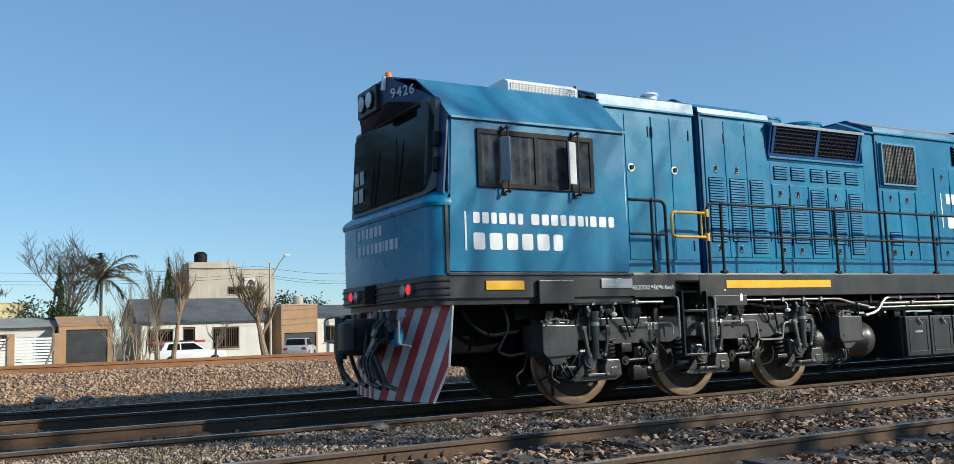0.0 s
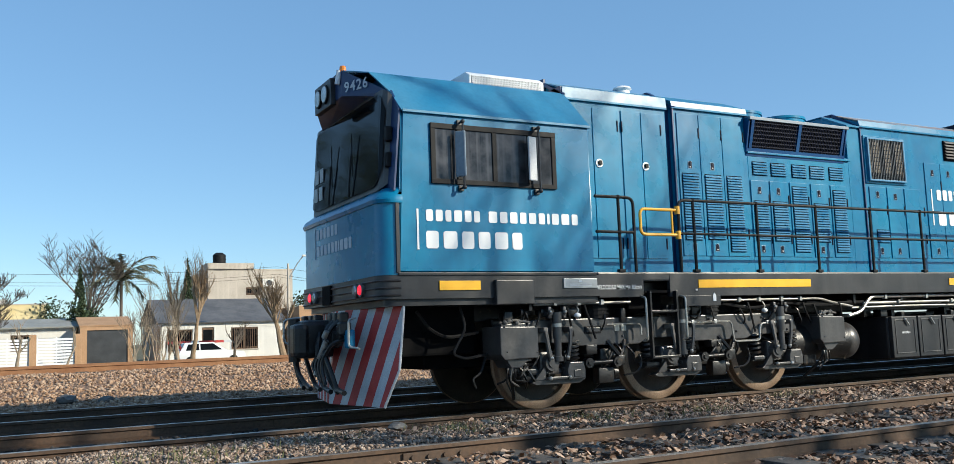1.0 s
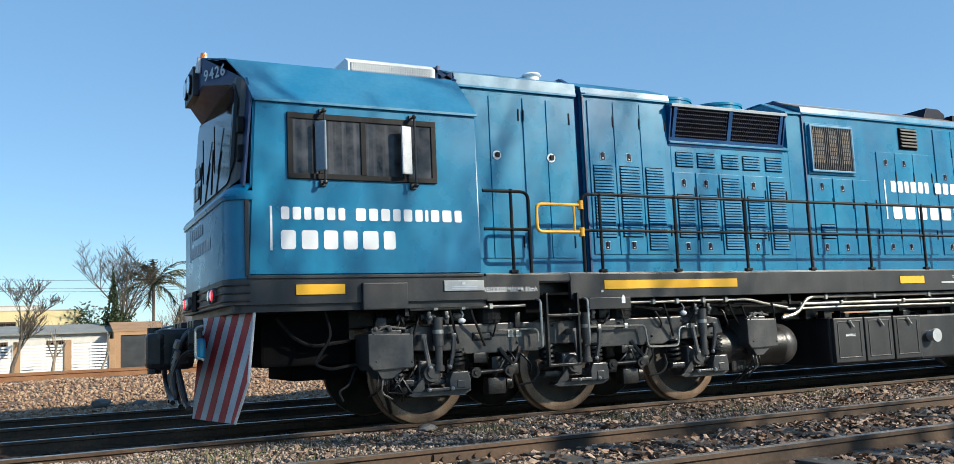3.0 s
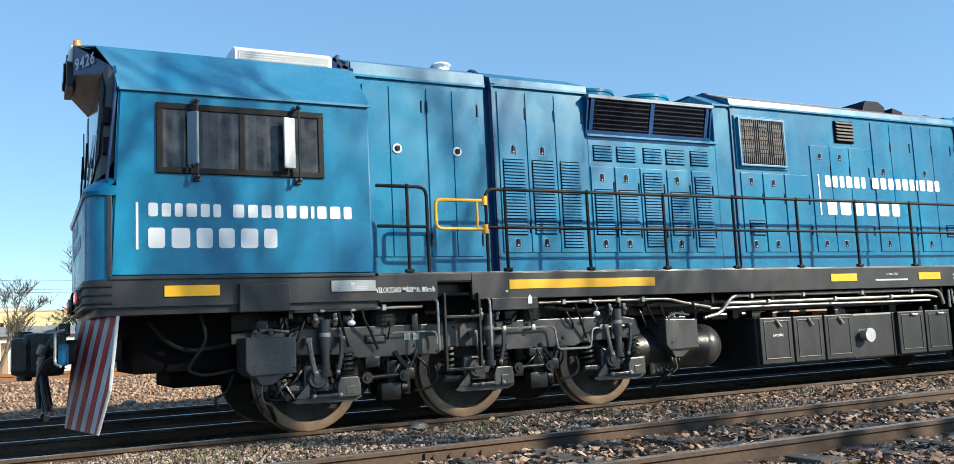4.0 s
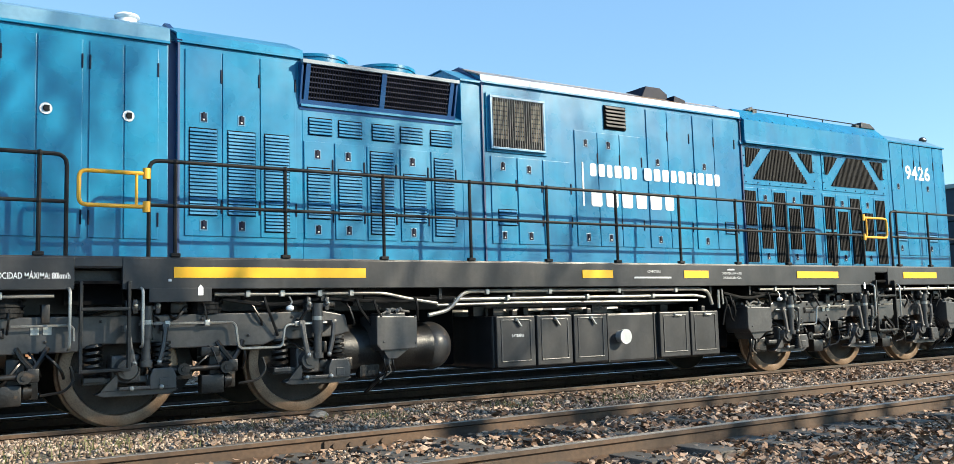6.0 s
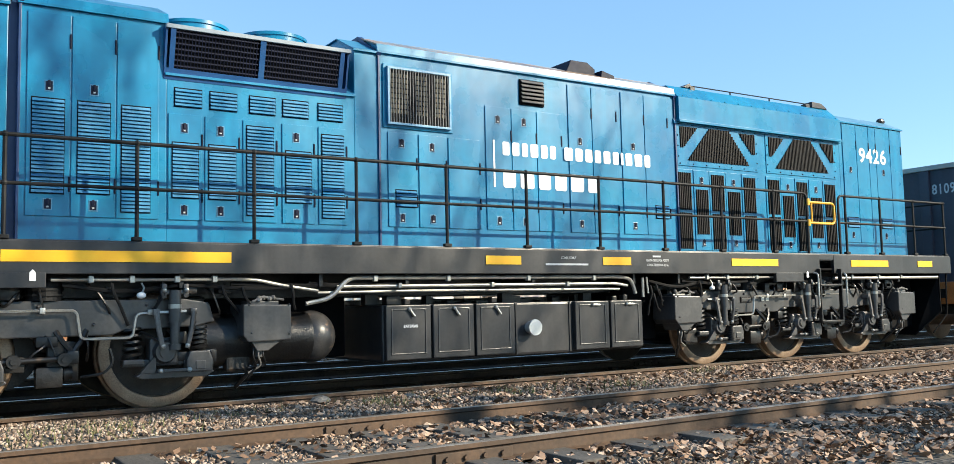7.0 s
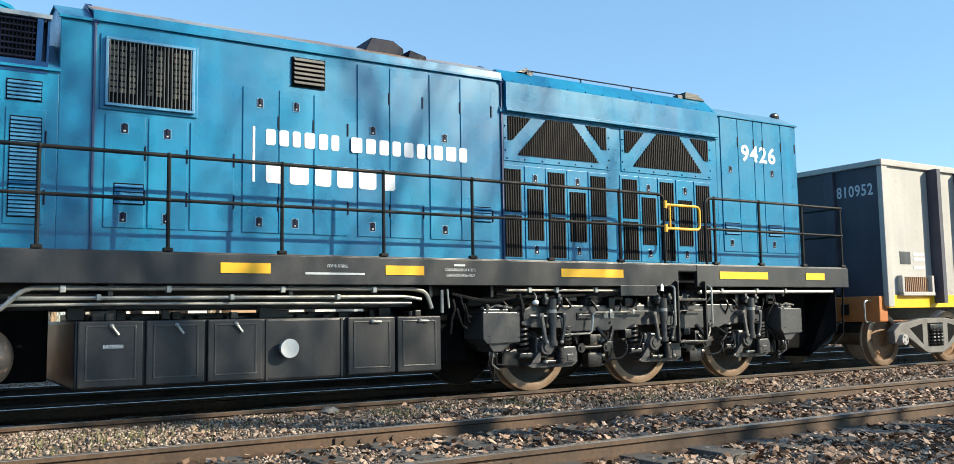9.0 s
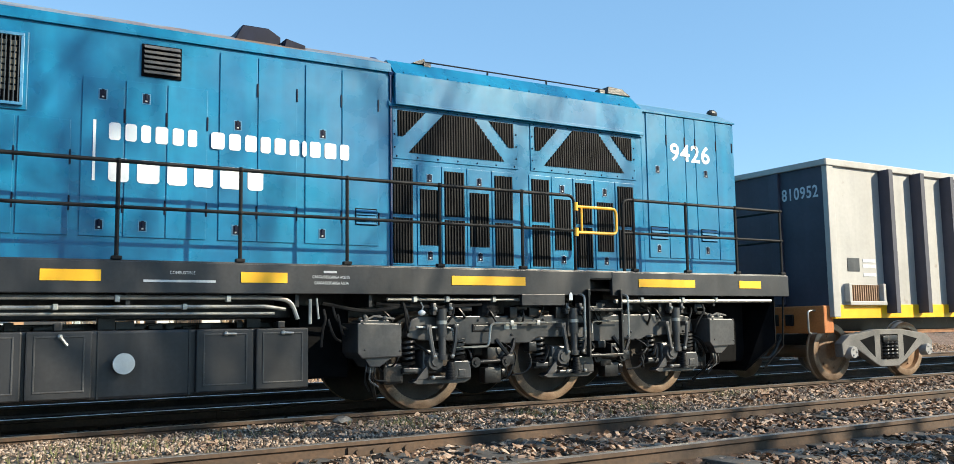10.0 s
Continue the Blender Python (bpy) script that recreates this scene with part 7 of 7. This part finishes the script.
def house(name, x0, x1, y0, y1, z1, wall, label, roof=None, openings=(), parapet=0.0):
    """A walled block with roof and with openings let into its street side: (kind, x0, x1, z0, z1)."""
    h = thing(name, ((x0 + x1) / 2, y0, STREET_Z), label, "house")
    bm = B()
    edges = sorted({x0, x1, *[v for o in openings for v in o[1:3]]})
    for a, b in zip(edges, edges[1:]):
        holes = sorted([(o[3], o[4]) for o in openings if o[1] <= a and o[2] >= b])
        z = STREET_Z
        for lo, hi in holes:
            if lo > z:
                box(bm, a, b, y0, y0 + 0.2, z, lo)
            z = hi
        box(bm, a, b, y0, y0 + 0.2, z, z1)
    box(bm, x0, x0 + 0.2, y0 + 0.2, y1, STREET_Z, z1)
    box(bm, x1 - 0.2, x1, y0 + 0.2, y1, STREET_Z, z1)
    box(bm, x0 + 0.2, x1 - 0.2, y1 - 0.2, y1, STREET_Z, z1)
    part("wall", bm, wall, h)
    bm = B()
    if roof and roof[0] == "slope":
        _, mat, zr, over = roof
        ym = (y0 + y1) / 2
        plate(bm, [(x0 - over, y0 - over, z1), (x1 + over, y0 - over, z1), (x1 + over, ym, zr), (x0 - over, ym, zr)], 0.08)
        plate(bm, [(x1 + over, y1 + over, z1), (x0 - over, y1 + over, z1), (x0 - over, ym, zr), (x1 + over, ym, zr)], 0.08)
        for x in (x0, x1 - 0.2):
            prism(bm, [(y0 + 0.05, z1 - 0.05), (y1 - 0.05, z1 - 0.05), (ym, zr - 0.1)], "x", x, x + 0.2)
        part("roof", bm, mat, h)
    else:
        box(bm, x0 + 0.2, x1 - 0.2, y0 + 0.2, y1 - 0.2, z1 - 0.3, z1 - 0.15)
        part("roof", bm, CONCRETE, h)
        bm = B()
        box(bm, x0 - 0.04, x1 + 0.04, y0 - 0.04, y0 + 0.24, z1, z1 + 0.08, 0.01)
        part("coping", bm, CONCRETE, h)
    for kind, a, b, lo, hi in openings:
        bm = B()
        if kind == "window":
            box(bm, a, b, y0 + 0.10, y0 + 0.12, lo, hi)
            w = part("window", bm, GLASS, h)
            bm = B()
            for x in (a, (a + b) / 2 - 0.03, b - 0.06):
                box(bm, x, x + 0.06, y0 + 0.05, y0 + 0.11, lo, hi)
            for z in (lo, hi - 0.06):
                box(bm, a, b, y0 + 0.05, y0 + 0.11, z, z + 0.06)
            part("frame", bm, WOOD, w)
            bm = B()
            n = int((b - a) / 0.14)
            for i in range(n):
                x = a + (i + 0.5) * (b - a) / n
                box(bm, x - 0.012, x + 0.012, y0 - 0.02, y0 + 0.005, lo, hi)
            for z in (lo + 0.1, hi - 0.12):
                box(bm, a, b, y0 - 0.02, y0 + 0.005, z, z + 0.03)
            part("grating", bm, WOOD, w)
            bm = B()
            box(bm, a - 0.06, b + 0.06, y0 - 0.06, y0 + 0.05, lo - 0.07, lo, 0.01)
            part("sill", bm, CONCRETE, w)
        elif kind == "door":
            box(bm, a, b, y0 + 0.08, y0 + 0.13, lo, hi)
            d = part("door", bm, WOOD, h)
            bm = B()
            box(bm, a + 0.1, b - 0.1, y0 + 0.06, y0 + 0.082, hi - 0.9, hi - 0.15)
            part("door_pane", bm, GLASS, d)
        elif kind == "garage":
            box(bm, a, b, y0 + 0.08, y0 + 0.13, lo, hi)
            d = part("garage_door", bm, DARK_DOOR, h)
            bm = B()
            for i in range(1, 5):
                z = lo + (hi - lo) * i / 5
                box(bm, a, b, y0 + 0.07, y0 + 0.082, z - 0.012, z + 0.012)
            part("rail", bm, DARK_DOOR, d)
    return h


S = STREET_Z
house("white_house", 9.2, 17.2, 61, 69, 2.2, PLASTER, "low white house with dark sheet roof and barred windows", ("slope", ROOF_SHEET, 3.9, 0.25), [("window", 9.6, 11.2, 0.35, 1.75), ("door", 11.8, 12.6, S + 0.3, 1.85), ("window", 13.7, 15.5, 0.35, 1.8)])
bh = house("two_storey_house", 13.6, 20.0, 68, 78, 6.2, CONCRETE, "unpainted two-storey house with parapet and roof tank", None, [("window", 16.4, 17.5, 4.3, 4.9)])
bm = B()
box(bm, 13.56, 17.0, 67.96, 70.5, 6.15, 6.72, 0.01)
part("parapet_step", bm, CONCRETE, bh)
bm = B()
cyl(bm, (14.85, 70, 6.72), (14.85, 70, 7.5), 0.48, seg=20)
cyl(bm, (14.85, 70, 7.5), (14.85, 70, 7.68), 0.48, 0.25, seg=20)
for z in (6.9, 7.15, 7.38):
    cyl(bm, (14.85, 70, z), (14.85, 70, z + 0.05), 0.50, seg=20)
single("water_tank", bm, RUBBER, (14.85, 70, 6.72), "black plastic roof water tank", "water tank", smooth=True)
bm = B()
box(bm, 17.6, 18.5, 67.7, 68, 4.9, 5.5, 0.02)
cyl(bm, (18.1, 67.69, 5.2), (18.1, 67.72, 5.2), 0.22, seg=16, mat=1)
single("air_conditioner", bm, [PLASTER, DARK_DOOR], (18, 68, 4.9), "outdoor air conditioner unit on the house wall", "air conditioner")
house("garage", 4.35, 7.4, 60, 66, 2.15, BRICKWORK, "brick garage with dark grey door", ("slope", BRICKWORK, 2.75, 0.05), [("garage", 4.75, 7.1, S, 1.85)])
house("low_house", -6.0, 4.2, 61.5, 68, 2.15, PLASTER, "low house with weathered sheet roof behind a white fence", ("slope", ROOF_PALE, 2.75, 0.3), [("window", -3.0, -1.5, 0.7, 1.7), ("window", 0.6, 2.0, 0.7, 1.7)])
house("yellow_house", -6.0, 2.9, 70, 78, 3.9, YELLOW_WALL, "yellow flat-roofed house behind the low one", None, [("window", -2.5, -1.2, 2.2, 3.2)])
house("far_white_house", -14.0, 0.4, 90, 100, 5.2, PLASTER, "pale block far behind the street", None, [("window", -4, -2, 3, 4)])
bw = house("brick_house", 18.4, 21.0, 61, 67, 3.15, BRICKWORK, "light brick house with a dark gate", None, [("garage", 18.6, 20.9, S, 1.25)])
house("small_house", 21.1, 26.5, 62, 69, 2.4, PLASTER, "small pale house with sheet roof", ("slope", ROOF_SHEET, 3.3, 0.2), [("window", 21.8, 22.9, 0.5, 1.7), ("door", 24.0, 24.9, S + 0.3, 1.8)])
for i, (x0, x1, z1, wl) in enumerate(((27.5, 37, 2.9, PLASTER), (38, 46, 3.3, CONCRETE), (47, 58, 2.8, PLASTER), (60, 72, 3.2, BRICKWORK), (-24, -15, 3.0, BRICKWORK), (-40, -26, 3.2, PLASTER))):
    house("street_house", x0, x1, 61, 69, z1, wl, "plain street house with barred windows", None, [("window", x0 + 1.5, x0 + 3.0, 0.6, 1.9), ("door", x0 + 4.2, x0 + 5.1, S + 0.3, 1.9)])
bm = B()
cyl(bm, (21.2, 66, 3.2), (21.2, 66, 4.0), 0.4, seg=16)
for dx in (-0.3, 0.3):
    cyl(bm, (21.2 + dx, 66, 2.6), (21.2 + dx, 66, 3.2), 0.05)
single("water_tank", bm, CONCRETE, (21.2, 66, 2.6), "pale roof water tank on legs", "water tank")

# white slatted fence with brick pillars
fence = thing("slatted_fence", (-1.0, 59, S), "white slatted metal fence between brick pillars", "fence")
for x0, x1 in ((-6.0, -1.2), (-0.8, 1.55), (1.95, 4.0)):
    for i in range(9):
        bm = B()
        z = S + 0.35 + i * 0.18
        box(bm, x0, x1, 59.0, 59.03, z, z + 0.125)
        part("slat", bm, WHITE, fence)
    for x in (x0, (x0 + x1) / 2, x1 - 0.07):
        bm = B()
        box(bm, x, x + 0.07, 59.03, 59.07, S + 0.2, S + 2.0)
        part("post", bm, WHITE, fence)
for x in (-6.2, -1.15, 1.55, 4.0):
    bm = B()
    box(bm, x, x + 0.38, 58.9, 59.25, S, 1.65, 0.01)
    part("pillar", bm, BRICKWORK, fence, "brick pillar")
bm = B()
box(bm, -6, 4.0, 58.95, 59.2, S, S + 0.25, 0.01)
part("base_wall", bm, BRICKWORK, fence)

# barrier board in red and white behind the car
barrier = thing("street_barrier", (11.4, 57.5, S), "red and white barrier board on posts", "barrier")
for x in (9.0, 11.0, 12.85):
    bm = B()
    box(bm, x, x + 0.08, 57.5, 57.58, S, 0.95)
    part("post", bm, PLOW_WHITE, barrier)
for i in range(8):
    bm = B()
    box(bm, 8.95 + i * 0.5, 9.45 + i * 0.5, 57.45, 57.5, 0.83, 0.98)
    part("board", bm, RED if i % 4 != 3 else PLOW_WHITE, barrier)


# parked cars
def car(x, y, heading, paint, label, length=3.9, hatch=True):
    t = thing("parked_car", (x, y, S), label, "car")
    M = Matrix.Translation((x, y, S)) @ pose(0, 0, 0, 0, 0, heading)
    def put(name, bm, mat, lab="", parent=None):
        bmesh.ops.transform(bm, matrix=M, verts=bm.verts)
        return part(name, bm, mat, parent or t, lab, True)
    h = length / 2
    bm = B()
    prism(bm, [(-h, 0.30), (-h, 0.62), (-h + 0.06, 0.88), (h - 1.15, 0.90), (h - 0.12, 0.78), (h, 0.62), (h, 0.30)], "y", -0.80, 0.80, bevel=0.04)
    body = put("body", bm, paint)
    bm = B()
    tmp = bmesh.new()
    lo = [(-h + 0.10, 0.76), (h - 1.10, 0.76), (h - 1.10, -0.76), (-h + 0.10, -0.76)]
    hi = [(-h + 0.42, 0.62), (h - 1.85, 0.62), (h - 1.85, -0.62), (-h + 0.42, -0.62)]
    a, b = [tmp.verts.new((p[0], p[1], 0.87)) for p in lo], [tmp.verts.new((p[0], p[1], 1.38)) for p in hi]
    tmp.faces.new(b)
    for i in range(4):
        tmp.faces.new((a[i], a[(i + 1) % 4], b[(i + 1) % 4], b[i]))
    bmesh.ops.recalc_face_normals(tmp, faces=tmp.faces)
    bmesh.ops.bevel(tmp, geom=tmp.edges[:], offset=0.04, segments=2, affect="EDGES")
    merge(bm, tmp)
    put("cabin", bm, paint)
    bm = B()
    for s in (-1, 1):
        for p in ([(-h + 0.42, 0.92), (-h + 0.58, 1.28), (-h + 1.18, 1.30), (-h + 1.20, 0.92)], [(-h + 1.27, 0.92), (-h + 1.26, 1.30), (h - 1.90, 1.30), (h - 1.35, 0.92)]):
            f = [(px, s * (0.765 - 0.14 * (pz - 0.87) / 0.51 + 0.004), pz) for px, pz in p]
            bm.faces.new([bm.verts.new(v) for v in f])
    for xa, xb in ((h - 1.16, h - 1.78), (-h + 0.13, -h + 0.37)):
        e = 0.006 if xa > 0 else -0.006
        bm.faces.new([bm.verts.new(v) for v in ((xa + e, -0.66, 0.93), (xa + e, 0.66, 0.93), (xb + e, 0.56, 1.32), (xb + e, -0.56, 1.32))])
    put("window", bm, GLASS)
    for wx in (-h + 0.68, h - 0.72):
        for s in (-1, 1):
            bm = B()
            cyl(bm, (wx, s * 0.68, 0.29), (wx, s * 0.82, 0.29), 0.29, seg=20)
            w = put("wheel", bm, RUBBER)
            bm = B()
            cyl(bm, (wx, s * 0.81, 0.29), (wx, s * 0.826, 0.29), 0.17, seg=14)
            put("rim", bm, BOGIE_GREY, "", w)
    bm = B()
    for s in (-0.6, 0.6):
        box(bm, -h - 0.02, -h + 0.05, s - 0.12, s + 0.12, 0.62, 0.78, 0.02)
    put("tail_light", bm, CAR_RED)


car(11.2, 55.5, 0, CAR_WHITE, "small white hatchback parked at the kerb")
car(18.9, 58.5, 62, CAR_SILVER, "silver hatchback parked before a dark gate", 3.7)

# street light and poles
lamp = thing("street_lamp", (15.9, 55, S), "grey street lamp with a slanting arm", "street lamp")
bm = B()
cyl(bm, (15.9, 55, S), (15.9, 55, 5.6), 0.09, 0.06)
part("pole", bm, CONCRETE, lamp)
bm = B()
tube(bm, [(15.9, 55, 4.6), (16.5, 55, 5.6), (16.9, 55, 6.1)], 0.035, 6)
part("arm", bm, PIPE, lamp)
bm = B()
box(bm, 16.8, 17.15, 54.9, 55.1, 6.05, 6.17, 0.03)
part("lamp_head", bm, PLASTER, lamp)
for x in (-9, 26.5, 37, 52):
    pole = thing("utility_pole", (x, 57, S), "plain utility pole with crossarm", "pole")
    bm = B()
    cyl(bm, (x, 57, S), (x, 57, 7.2), 0.11, 0.08)
    part("post", bm, CONCRETE, pole)
    bm = B()
    box(bm, x - 0.7, x + 0.7, 56.95, 57.05, 6.7, 6.8)
    part("crossarm", bm, WOOD, pole)
wires = thing("overhead_wires", (9, 57, 6.8), "thin overhead wires between the poles", "wires")
for dz, dy in ((-1.9, 0.0), (-1.7, 0.3), (-1.2, 0.5)):
    bm = B()
    pts = []
    for a, b in ((-9, 15.9), (15.9, 26.5), (26.5, 37), (37, 52)):
        for i in range(8):
            h = i / 8
            pts.append((a + (b - a) * h, 57 + dy, 6.8 + dz - 0.5 * 4 * h * (1 - h)))
    tube(bm, pts, 0.012, 4)
    part("wire", bm, RUBBER, wires)


# ---- what moves ----
def motions():
    for ob in (loco, wagon):
        base = ob.location.copy()
        walk(ob, [(t, Matrix.Translation(base + Vector((-s, 0, 0)))) for t, s in TRAIN_WAY])
    # way of the train at finer steps, so that the wheels turn less than a quarter between rows
    def way(t):
        k = max(i for i in range(len(TRAIN_WAY)) if TRAIN_WAY[i][0] <= t)
        k = min(k, len(TRAIN_WAY) - 2)
        (t0, s0), (t1, s1) = TRAIN_WAY[k], TRAIN_WAY[k + 1]
        def slope(i):
            a, b = TRAIN_WAY[max(i - 1, 0)], TRAIN_WAY[min(i + 1, len(TRAIN_WAY) - 1)]
            return (b[1] - a[1]) / (b[0] - a[0])
        h, d = (t - t0) / (t1 - t0), t1 - t0
        return (2 * h ** 3 - 3 * h * h + 1) * s0 + (h ** 3 - 2 * h * h + h) * d * slope(k) + (3 * h * h - 2 * h ** 3) * s1 + (h ** 3 - h * h) * d * slope(k + 1)
    for w, local, r in WHEELS:
        walk(w, [(t, pose(*local, 0, -math.degrees(way(t) / r), 0)) for t in [i * 0.25 for i in range(41)]])


motions()
